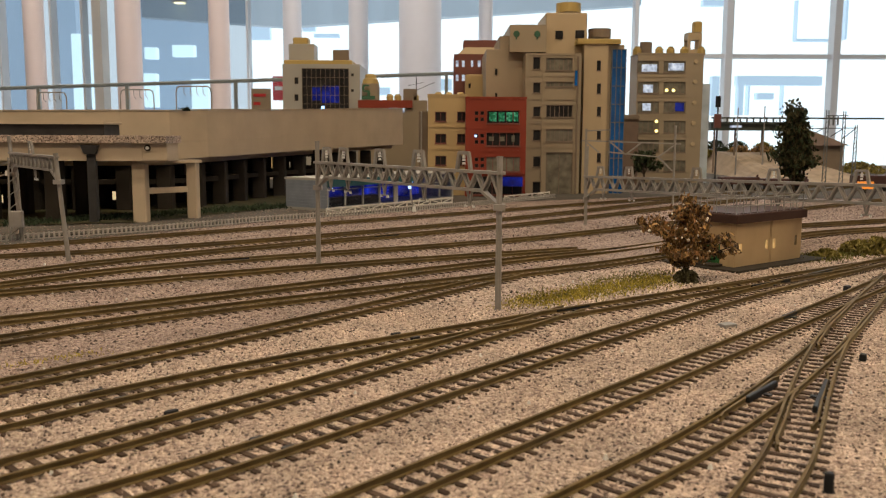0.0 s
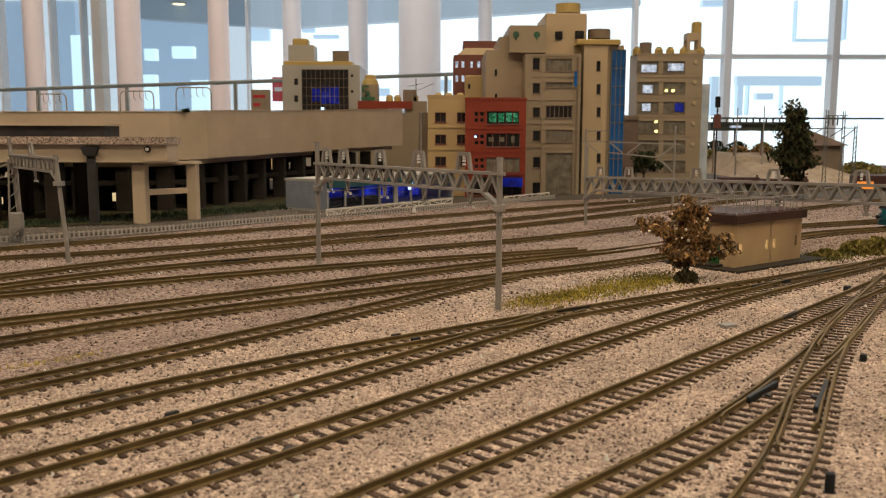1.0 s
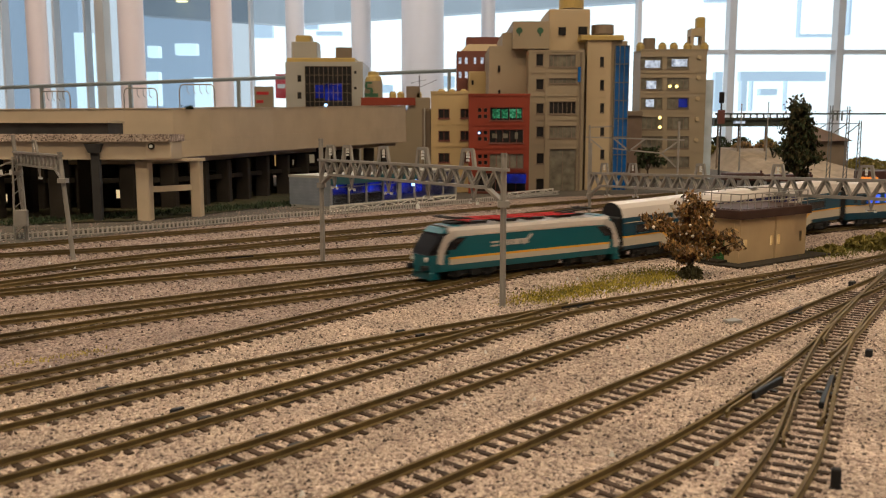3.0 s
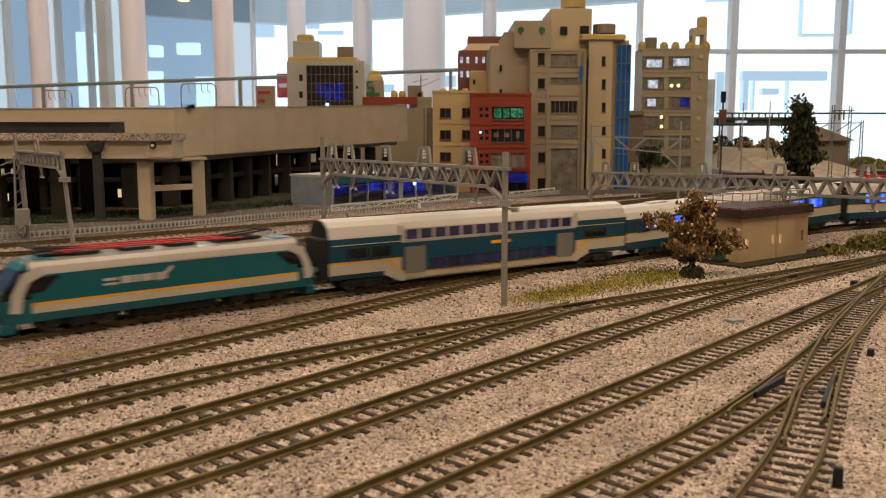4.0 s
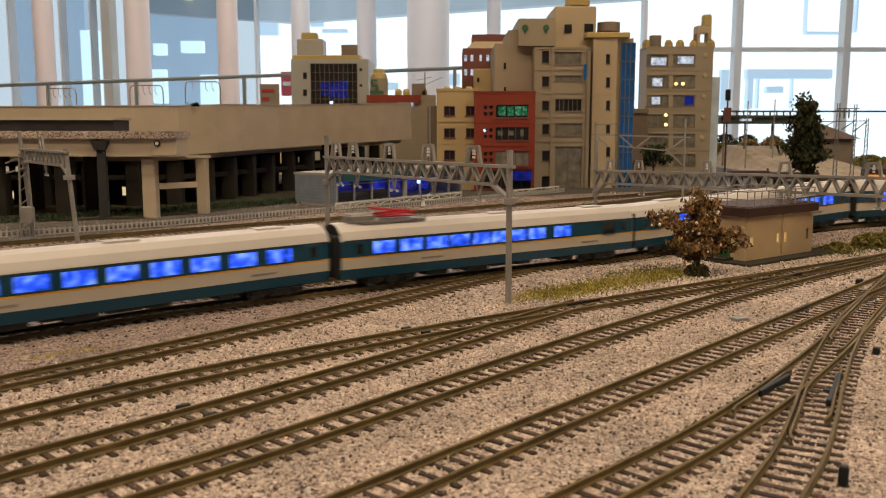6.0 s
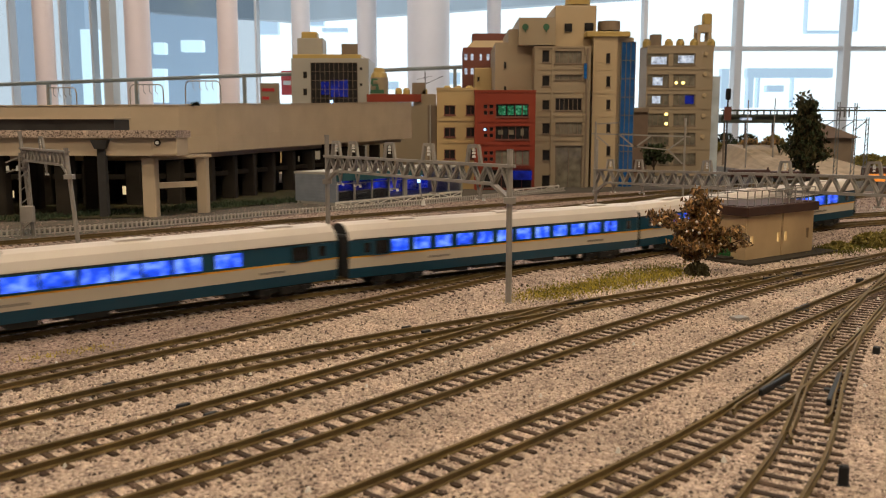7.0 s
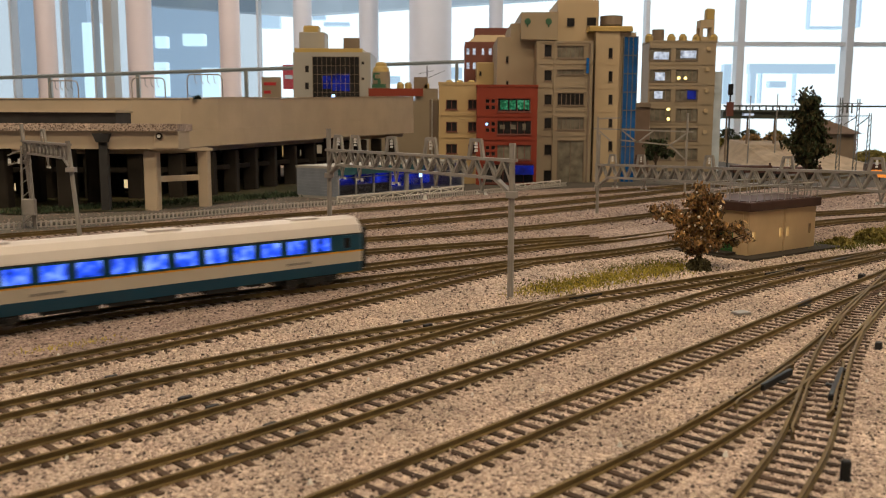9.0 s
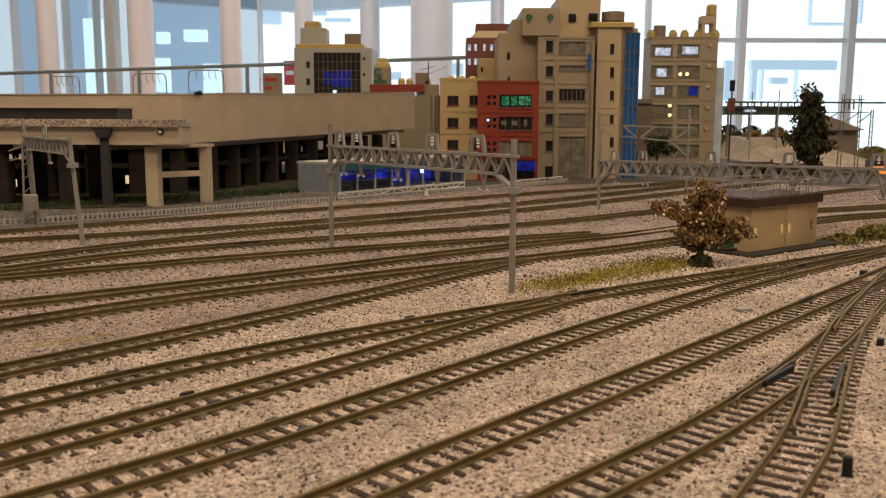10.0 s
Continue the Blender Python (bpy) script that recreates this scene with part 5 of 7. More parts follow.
part("side_glazing", Shape().box(0.3630, 0.3745, 1.254, 1.262, q[2], q[3]), M["pale_glazing"], b, "pale blue side glazing")

# pale tower with dark glass front behind the viaduct
b = thing("glass_front_tower", "pale grey tower with dark gridded glass front and yellow roof", "building")
W = down((-0.2456, -0.1275, 0.0137, 0.1734))
HOLES = [(-0.2277, -0.2215, 0.1433, 0.1535), (-0.2281, -0.2219, 0.1178, 0.1281), (-0.1414, -0.1371, 0.1556, 0.1598), (-0.1416, -0.1373, 0.1319, 0.1361)]
GL = (-0.2156, -0.1448, 0.0871, 0.1666)
front_wall(b, W, 1.36, HOLES + [GL], "palegrey")
for h in HOLES:
    window(b, h, 1.36, "darkglass", 0, "taupe", False)
shell(b, W, 1.36, 0.11, "palegrey")
gp = part("glazing", Shape().box(GL[0], GL[1], 1.3595, 1.3625, GL[2], GL[3]), M["darkglass"], b, "dark curtain glazing")
gx, gz = [], []
for k in range(11):
    c = GL[0] + (GL[1] - GL[0]) * k / 10
    gx += [c - 0.0003, c + 0.0003]
for k in range(7):
    c = GL[2] + (GL[3] - GL[2]) * k / 6
    gz += [c - 0.0003, c + 0.0003]
gm = Shape().lattice(gx, gz, lambda i, j: i % 2 == 0 or j % 2 == 0, 1.3583, 1.3594)
part("glazing_bar", gm, M["taupe"], gp)
for q, mm in (((-0.2003, -0.1880, 0.1188, 0.1384), "blue_soft"), ((-0.1857, -0.1595, 0.1154, 0.1411), "blue_soft"), ((-0.1876, -0.1823, 0.1035, 0.1104), "white_led")):
    part("lit_pane", Shape().box(q[0], q[1], 1.3588, 1.3594, q[2], q[3]), M[mm], b, "blue lit pane")
part("roof_rim", Shape().bevelled(W[0] + 0.002, W[1] - 0.012, 1.362, 1.46, W[3], W[3] + 0.006, 0.001), M["knob_yellow"], b, "yellow roof rim")
q = (-0.2409, -0.2010, 0.1769, 0.2063)
part("roof_house", Shape().bevelled(q[0], q[1], 1.39, 1.43, q[2], q[3], 0.001), M["palegrey"], b)
q = (-0.2351, -0.2111, 0.2063, 0.2167)
part("roof_tank", Shape().bevelled(q[0], q[1], 1.395, 1.42, q[2], q[3], 0.002), M["knob_yellow"], b)
q = (-0.1704, -0.1458, 0.1747, 0.1962)
part("roof_sign", Shape().box(q[0], q[1], 1.375, 1.380, q[2], q[3]), M["taupe"], b, "grey blank roof sign board")

# round kiosk and low red building
b = thing("round_kiosk", "round beige kiosk with yellow dome and green sign", "building")
c0, c1 = -0.1074, 1.31
zt = 0.1413
part("body", Shape().tube((c0, c1, 0.0016), (c0, c1, zt), 0.0145, 0.0130, 24), M["beige"], b)
part("dome", Shape().loft([[(c0 + math.cos(a * math.pi / 8) * rr, c1 + math.sin(a * math.pi / 8) * rr, zt + z) for a in range(16)] for rr, z in ((0.0125, 0), (0.011, 0.006), (0.0085, 0.0085), (0.008, 0.013), (0.004, 0.0145))]), M["knob_yellow"], b, "yellow stepped dome")
sg = Shape()
for q in ((-0.1173, -0.1083, 0.1368, 0.1393), (-0.1182, -0.1149, 0.1312, 0.1368), (-0.1166, -0.1075, 0.1287, 0.1312), (-0.1109, -0.1067, 0.1231, 0.1288), (-0.1191, -0.0994, 0.1182, 0.1232)):
    sg.box(q[0], q[1], 1.2915, 1.2935, q[2], q[3])
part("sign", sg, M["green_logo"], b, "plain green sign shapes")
b = thing("low_red_house", "low red brown building with a lit window", "building")
W = down((-0.1236, -0.0238, 0.0174, 0.1166))
part("body", Shape().box(W[0], W[1], 1.28, 1.292, W[2], W[3]), M["beige"], b)
q = (-0.1228, -0.0449, 0.1057, 0.1165)
part("fascia", Shape().box(q[0], q[1], 1.276, 1.2795, q[2], q[3]), M["red"], b, "red brown fascia")
q = (-0.0790, -0.0562, 0.0995, 0.1076)
part("window", Shape().box(q[0], q[1], 1.277, 1.2795, q[2], q[3]), M["sky_pane"], b, "bright lit window")
for px in (-0.0777, -0.0663, -0.0410):
    part("roof_knob", Shape().bevelled(px - 0.005, px + 0.005, 1.281, 1.290, W[3], W[3] + 0.009, 0.003), M["knob_yellow"], b)
q = (-0.0581, -0.0386, 0.1166, 0.1328)
part("roof_box", Shape().box(q[0], q[1], 1.281, 1.29, q[2], q[3]), M["taupe"], b)
an = Shape()
ax = -0.0394
an.tube((ax, 1.285, 0.1167), (ax, 1.285, 0.1488), 0.0007)
an.bar((ax, 1.285, 0.1312), (ax + 0.026, 1.285, 0.1424), 0.0006)
an.bar((ax - 0.012, 1.285, 0.1376), (ax + 0.01, 1.285, 0.1424), 0.0006)
part("aerial", an, M["dark"], b)

# glass-fronted shop with blue light
A, B = Vector((-0.1004, 0.7621, 0)), Vector((0.0110, 0.9228, 0))
ang = math.degrees(math.atan2(B.y - A.y, B.x - A.x))
L = (B - A).length
b = thing("lit_shop", "low glass-fronted shop glowing blue inside with teal fascia", "shop", at=pose(A.x, A.y, 0.0012, 0, 0, ang))
H = 0.0265
part("floor_plinth", Shape().box(0, L, 0, 0.05, 0, 0.0022), M["palegrey"], b)
part("roof", Shape().box(-0.0006, L + 0.0006, -0.002, 0.051, H, H + 0.002), M["palegrey"], b)
part("fascia", Shape().box(0.0, L * 0.62, -0.0028, 0.001, H - 0.0055, H + 0.0012), M["teal_fascia"], b, "teal fascia board")
part("side_wall", Shape().box(0.0004, 0.0024, 0.0005, 0.05, 0.0022, H), M["shop_side"], b)
for k in range(9):
    part("shingle", Shape().box(-0.0004, 0.0003, 0.0006, 0.0498, 0.0024 + k * 0.0027, 0.0047 + k * 0.0027), M["shop_side"], b)
part("side_wall", Shape().box(L - 0.0024, L, 0.0005, 0.05, 0.0022, H), M["palegrey"], b)
# The wall emits blue itself, in place of light falling on it.
part("back_wall", Shape().box(0.0024, L - 0.0024, 0.047, 0.05, 0.0022, H), M["blue_mid"], b, "back wall made to glow for the blue shop light")
for k in range(9):
    c = L * k / 8
    w = 0.0028 if k in (4, 8) else 0.0006
    part("post", Shape().box(max(0, c - w), min(L, c + w), 0.0004, 0.0022, 0.0022, H - 0.001), M["palegrey"], b)
part("transom", Shape().box(0.002, L - 0.002, 0.0006, 0.0018, H * 0.68, H * 0.68 + 0.0008), M["palegrey"], b)
SHOPGLASS = glass("shop_glass", (0.85, 0.88, 0.94))
part("shop_pane", Shape().box(0.002, L - 0.002, 0.0024, 0.0028, 0.0022, H - 0.001), SHOPGLASS, b, "clear shop glass")
for x, z in ((0.006, 0.018), (0.0105, 0.019), (L * 0.66, 0.021), (L * 0.70, 0.0215)):
    part("led", Shape().tube((x, 0.004, z), (x, 0.0052, z), 0.0012, 0.0012, 10), M["white_led"], b, "white blue light")
part("led_strip", Shape().box(L * 0.52, L * 0.96, 0.040, 0.0460, 0.004, H - 0.004), M["blue_strip"], b, "blue light strip")
part("counter", Shape().box(0.012, L * 0.45, 0.012, 0.020, 0.0022, 0.010), M["dark"], b)

# ---- signal hut ----
b = thing("signal_hut", "tan plastered flat-roofed hut with lit slit windows and roof railing", "hut", at=pose(0.1475, 0.4410, 0.0006, 0, 0, 37.8))
HL, HD, HH = 0.0620, 0.0350, 0.0236
SL = [(0.0040, 0.0066, 0.0085, 0.0130), (0.0278, 0.0300, 0.0085, 0.0135), (0.0345, 0.0368, 0.0085, 0.0135), (0.0555, 0.0578, 0.0085, 0.0140)]
front_wall(b, (0, HL, 0.0012, HH), 0.0, SL, "tan", 0.003)
for k, h in enumerate(SL):
    window(b, h, 0.0, "warm_window" if k < 3 else "grayglass", 0, "cream", False)
part("body", Shape().box(0.0, HL, 0.0031, HD, 0.0012, HH), M["tan"], b)
for x in (0.0005, 0.0315, 0.0325):
    part("wall_strip", Shape().box(x, x + 0.0006, -0.0003, 0.0, 0.0012, HH), M["tan"], b)
sh = part("shutter", Shape().box(-0.0006, 0.0002, 0.0085, 0.0260, 0.0014, 0.0125), M["green_shutter"], b, "green roller shutter")
for k in range(9):
    part("slat", Shape().box(-0.0010, -0.0006, 0.0088, 0.0257, 0.0018 + k * 0.0012, 0.0026 + k * 0.0012), M["green_shutter"], sh)
part("roof", Shape().bevelled(-0.002, HL + 0.002, -0.002, HD + 0.002, HH, HH + 0.0046, 0.0005), M["brown_roof"], b, "dark brown roof edge")
part("roof_top", Shape().box(0.0, HL, 0.0, HD, HH + 0.0046, HH + 0.0049), M["brown_roof"], b)
posts = []
for k in range(11):
    posts += [(HL * k / 10, 0.0), (HL * k / 10, HD)]
for k in range(1, 6):
    posts += [(0.0, HD * k / 6), (HL, HD * k / 6)]
for x, y in posts:
    part("railing_post", Shape().box(x - 0.0002, x + 0.0002, y - 0.0002, y + 0.0002, HH + 0.0046, HH + 0.0125), M["grey_metal"], b)
for z in (HH + 0.0085, HH + 0.0125):
    part("railing_bar", Shape().bar((0, 0, z), (HL, 0, z), 0.0005), M["grey_metal"], b)
    part("railing_bar", Shape().bar((0, HD, z), (HL, HD, z), 0.0005), M["grey_metal"], b)
    part("railing_bar", Shape().bar((0, 0, z), (0, HD, z), 0.0005), M["grey_metal"], b)
    part("railing_bar", Shape().bar((HL, 0, z), (HL, HD, z), 0.0005), M["grey_metal"], b)
part("plinth", Shape().bevelled(-0.010, HL + 0.012, -0.009, HD + 0.004, 0, 0.0012, 0.0004), M["concrete_dark"], b, "dark grey base slab")
part("doorstep", Shape().box(-0.009, -0.0008, 0.006, 0.030, 0.0012, 0.0024), M["concrete_dark"], b)

# ---- small things on the yard ----


def slab_thing(name, x, y, ang, sx, sy, h, mat, label, category, group="", bev=0.0003):
    root = thing(name, label, category, group, at=pose(x, y, 0.0006, 0, 0, ang))
    part("cover", Shape().bevelled(-sx / 2, sx / 2, -sy / 2, sy / 2, 0, h, bev), M[mat], root)
    part("base", Shape().box(-sx / 2 - 0.0003, sx / 2 + 0.0003, -sy / 2 - 0.0003, sy / 2 + 0.0003, -0.0006, 0.0002), M["bogie"], root)
    return root


slab_thing("cover_plate", 0.1014, 0.3068, 25, 0.0060, 0.0042, 0.0012, "train_grey", "small grey cable cover plate on the ballast", "cover plate")
slab_thing("point_motor", 0.1274, 0.2597, 60, 0.0026, 0.0020, 0.0022, "black", "small black point motor beside the turnout", "point motor", "point motors")
slab_thing("point_motor", 0.1783, 0.3821, 40, 0.0034, 0.0022, 0.0022, "black", "small black point motor beside the turnout", "point motor", "point motors")
slab_thing("buffer_post", 0.0738, 0.1604, 70, 0.0016, 0.0018, 0.0040, "black", "short black post standing at the edge of the yard", "post")


def switch_blade(q, d, ln):
    root = thing("switch_blade", "black plastic point blade beside the rail", "switch blade", "switch blades", at=pose(q.x, q.y, 0.0010, 0, 0, math.degrees(math.atan2(d.y, d.x))))
    part("blade", Shape().bevelled(-ln / 2, ln / 2, -0.0006, 0.0006, 0, 0.0017, 0.0003), M["black"], root)
    part("tie_bar", Shape().box(-0.0010, 0.0010, -0.0025, 0.0025, 0, 0.0005), M["black"], root)


for key, sp, off, ln in (("T6", 0.205, 0.0050, 0.018), ("T11", 0.118, 0.0050, 0.016), ("T9", 0.335, 0.0050, 0.022), ("T12", 0.24, 0.0050, 0.02), ("T6", 0.32, -0.005, 0.03), ("T4", 0.37, 0.005, 0.026), ("T3", 0.215, 0.005, 0.014)):
    a, c = LINES[key].at(sp), LINES[key].at(sp + 0.004)
    d = (c - a).normalized()
    switch_blade(a + Vector((-d.y, d.x, 0)) * off, d, ln)
for a, c in (((0.0753, 0.2135), (0.0917, 0.2324)), ((0.0892, 0.2044), (0.1061, 0.2354))):
    a, c = Vector((*a, 0)), Vector((*c, 0))
    switch_blade((a + c) / 2, (c - a).normalized(), (c - a).length * 0.8)
# check rails and closure rails of the turnout
for key, s0, s1, off in (("T1", 0.028, 0.075, 0.0034), ("T1", 0.045, 0.098, -0.0034), ("T2", 0.060, 0.105, 0.0034), ("T1", 0.130, 0.170, 0.0034), ("T2", 0.135, 0.185, -0.0034), ("T4", 0.290, 0.340, -0.0034), ("T6", 0.285, 0.330, 0.0034)):
    pts = []
    for k in range(13):
        sp = s0 + (s1 - s0) * k / 12
        a, c = LINES[key].at(sp), LINES[key].at(sp + 0.004)
        d = (c - a).normalized()
        flare = 0.0008 if k in (0, 12) else 0.0
        pts.append(a + Vector((-d.y, d.x, 0)) * (off - math.copysign(flare, off)))
    root = thing("check_rail", "short dark brown check rail inside the turnout", "check rail", "check rails")
    part("rail", swept(pts, [(q * 0.8, z - 0.0001) for q, z in RAIL]), M["rail"], root)
    for k in (2, 6, 10):
        part("chair", Shape().box(pts[k].x - 0.0008, pts[k].x + 0.0008, pts[k].y - 0.0008, pts[k].y + 0.0008, 0.0006, 0.0016), M["sleeper"], root)

for px, py, ang in ((-0.0651, 0.2042, 44), (-0.0567, 0.1977, 44), (-0.0406, 0.1856, 42), (-0.0326, 0.1802, 42), (-0.0516, 0.1723, 42), (-0.0445, 0.1670, 42), (-0.0896, 0.2212, 46), (-0.0812, 0.2146, 46), (-0.0158, 0.2883, 40), (-0.0090, 0.2828, 40)):
    root = thing("rail_joiner", "small black rail joiner on the track side", "rail joiner", "rail joiners", at=pose(px, py, 0.0010, 0, 0, ang))
    part("clip", Shape().bevelled(-0.0017, 0.0017, -0.0007, 0.0007, 0, 0.0011, 0.0002), M["black"], root)
    part("base", Shape().box(-0.0019, 0.0019, -0.0009, 0.0009, -0.0006, 0.0001), M["black"], root)

# yard lamp and signal mast
root = thing("yard_lamp", "thin leaning lamp post with white foot and blue white lamp", "lamp post", at=pose(-0.0254, 0.7662, 0.0012))
part("pole", Shape().tube((0, 0, 0), (-0.0040, 0, 0.0205), 0.0006, 0.0005, 8), M["grey_metal"], root)
part("foot", Shape().tube((0, 0, 0), (0, 0, 0.0045), 0.0021, 0.0012, 10), M["white_cap"], root, "white conical foot")
part("lamp_head", Shape().tube((-0.0040, 0, 0.0200), (-0.0040, 0, 0.0232), 0.0014, 0.0014, 10), M["white_led"], root, "glowing blue white lamp")
root = thing("signal_mast", "thin grey lattice signal mast with a hanging relay box", "signal mast", at=pose(-0.2636, 0.5394, 0.0008))
ms = Shape()
for x in (-0.0042, 0.0042):
    ms.bar((x, 0, 0), (x * 0.55, 0, 0.052), 0.0010)
for k in range(6):
    z = 0.004 + k * 0.008
    ms.bar((-0.004, 0, z), (0.0036, 0, z + 0.006), 0.0005)
ms.bar((-0.011, 0, 0.046), (0.004, 0, 0.052), 0.0008)
ms.bar((-0.011, 0, 0.040), (0.003, 0, 0.044), 0.0008)
part("mast", ms, M["grey_metal"], root)
part("relay_box", Shape().bevelled(-0.0022, 0.0055, -0.0035, 0.0, 0.0095, 0.0195, 0.0005), M["grey_metal"], root, "grey relay box")
for x in (-0.010, -0.004):
    part("insulator", Shape().tube((x, 0, 0.041), (x, 0, 0.044), 0.0011, 0.0008, 8), M["white_cap"], root)

# overhead wire portals on the viaduct
for px0, px1, ytop in ((-0.3701, -0.3432, 0.1043), (-0.2940, -0.2637, 0.1071), (-0.2434, -0.2112, 0.1104)):
    root = thing("wire_portal", "thin grey arched wire portal on the viaduct", "wire portal", "wire portals", at=pose((px0 + px1) / 2, 0.81, 0.058))
    w, h = (px1 - px0) / 2, ytop - 0.058
    ar = Shape()
    pts = [Vector((-w, 0, 0)), Vector((-w, 0, h * 0.90)), Vector((-w * 0.93, 0, h * 0.97)), Vector((-w * 0.80, 0, h)), Vector((w * 0.80, 0, h)), Vector((w * 0.93, 0, h * 0.97)), Vector((w, 0, h * 0.90)), Vector((w, 0, 0))]
    for a, c in zip(pts, pts[1:]):
        ar.tube(a, c, 0.0006, 0.0006, 6)
    part("arch", ar, M["grey_metal"], root)
    for k in range(4):
        x = -w * 0.55 + k * w * 0.36
        dr = Shape().bar((x, 0, h), (x, 0, h - 0.006), 0.0005).bar((x, 0, h - 0.006), (x + 0.002, 0, h - 0.0085), 0.0005)
        part("dropper", dr, M["grey_metal"], root)
tufts("parapet_weed", 60, lambda: (-0.2237 + random.gauss(0, 0.0018), 0.772, 0.0872), 0.003, "tuft_dark", "small dark weed on the viaduct parapet")

# ---- right hand background ----
root = thing("far_gantry", "thin grey overhead wire gantry in front of the town", "catenary gantry", "catenary gantries")
Yg = 0.86
part("pole", Shape().tube((0.2250, Yg, 0.0), (0.2250, Yg, 0.0780), 0.0011), M["grey_metal"], root)
part("pole", Shape().tube((0.1385, Yg, 0.0), (0.1385, Yg, 0.0744), 0.0011), M["grey_metal"], root)
for a, c in (((0.1345, 0.0629), (0.2307, 0.0601)), ((0.1595, 0.0521), (0.2092, 0.0474)),
             ((0.1609, 0.0625), (0.1772, 0.0495)), ((0.1772, 0.0495), (0.1922, 0.0610)),
             ((0.2092, 0.0474), (0.2241, 0.0584)), ((0.2092, 0.0474), (0.2234, 0.0338)),
             ((0.1376, 0.0722), (0.1616, 0.0734)), ((0.1378, 0.0624), (0.1513, 0.0515))):
    part("bar", Shape().bar((a[0], Yg, a[1]), (c[0], Yg, c[1]), 0.0013), M["grey_metal"], root)

root = thing("footbridge", "dark green grey covered footbridge", "footbridge")
q = (0.4671, 0.6061, 0.0776, 0.1007)
part("deck", Shape().box(q[0], q[1] + 0.03, 1.55, 1.58, q[2], q[3] - 0.008), M["footbridge"], root)
part("top_rail", Shape().box(q[0], q[1] + 0.16, 1.545, 1.55, q[3] - 0.003, q[3]), M["footbridge"], root)
part("top_rail", Shape().box(q[0], q[1] + 0.03, 1.545, 1.55, q[3] - 0.012, q[3] - 0.0085), M["footbridge"], root)
for k in range(14):
    x = q[0] + 0.004 + k * 0.0115
    part("baluster", Shape().box(x - 0.001, x + 0.001, 1.546, 1.549, q[3] - 0.0085, q[3] - 0.003), M["footbridge"], root)
for px in (0.4783, 0.5149, 0.5624):
    part("pier", Shape().tube((px, 1.565, 0.0), (px, 1.565, q[2]), 0.0018, 0.0018, 8), M["taupe"], root)
part("lamp", Shape().box(0.5001, 0.5198, 1.5470, 1.5498, 0.0826, 0.0866), M["sky_pane"], root, "pale lit strip")
root = thing("signal_post", "railway signal post with black head and red panel", "signal", at=pose(0.4008, 1.3, 0.0016))
part("post", Shape().tube((0, 0, 0), (0, 0, 0.11), 0.0014, 0.0012, 8), M["dark"], root)
part("signal_head", Shape().bevelled(-0.0035, 0.0035, -0.002, 0.002, 0.108, 0.124, 0.0008), M["black"], root)
part("red_panel", Shape().box(-0.005, 0.005, -0.0025, 0.0, 0.078, 0.098), M["maroon"], root, "dark red panel")

root = thing("brown_house", "taupe house with brown hipped roof", "house")
q = (0.6161, 0.6782, 0.0008, 0.0527)
part("wall", Shape().box(q[0], q[1], 1.5, 1.58, 0.0016, q[3]), M["taupe"], root)
zt = 0.0781
part("roof", Shape().loft([[(q[0] - 0.008, 1.492, q[3]), (q[1] + 0.008, 1.492, q[3]), (q[1] + 0.008, 1.59, q[3]), (q[0] - 0.008, 1.59, q[3])], [(q[0] + 0.004, 1.53, zt), (q[0] + 0.018, 1.53, zt), (q[0] + 0.018, 1.55, zt), (q[0] + 0.004, 1.55, zt)]]), M["brown_tile"], root, "brown hipped roof")
part("blue_lamp", Shape().box(0.6209, 0.6257, 1.496, 1.4998, 0.0134, 0.0268), M["blue_glow"], root, "small blue light")

root = thing("lattice_mast", "grey lattice overhead wire masts with cross beam", "mast")
Ym = 1.05
for px, yt in ((0.4537, 0.0989), (0.4738, 0.0977), (0.4885, 0.0813)):
    for e in (-0.0022, 0.0022):
        part("leg", Shape().bar((px + e, Ym, 0.0016), (px + e * 0.6, Ym, yt), 0.0009), M["grey_dark"], root)
    lt = Shape()
    k = 0.004
    while k < yt - 0.006:
        lt.bar((px - 0.002, Ym, k), (px + 0.002, Ym, k + 0.006), 0.0005)
        k += 0.006
    part("lattice", lt, M["grey_dark"], root)
for a, c in (((0.3966, 0.0768), (0.4888, 0.0780)), ((0.4114, 0.0756), (0.4319, 0.0677)), ((0.4319, 0.0677), (0.4481, 0.0764)),
             ((0.4518, 0.0923), (0.4785, 0.0925)), ((0.4736, 0.0659), (0.4875, 0.0773)), ((0.4587, 0.0679), (0.4728, 0.0772))):
    part("beam", Shape().bar((a[0], Ym, a[1]), (c[0], Ym, c[1]), 0.0011), M["grey_dark"], root)
for px in (0.4556, 0.4609, 0.4663):
    part("insulator", Shape().tube((px, Ym, 0.0811), (px, Ym, 0.0917), 0.0011, 0.0009, 6), M["grey_dark"], root)
for px, yt in ((0.4803, 0.1100), (0.5238, 0.1129)):
    rt = thing("thin_pole", "thin grey street pole", "pole", "street poles", at=pose(px, 1.45, 0.0016))
    part("shaft", Shape().tube((0, 0, 0), (0, 0, yt), 0.0012, 0.0008, 6), M["grey_metal"], rt)
    part("cap", Shape().tube((0, 0, yt), (0, 0, yt + 0.002), 0.0014, 0.0008, 6), M["grey_metal"], rt)

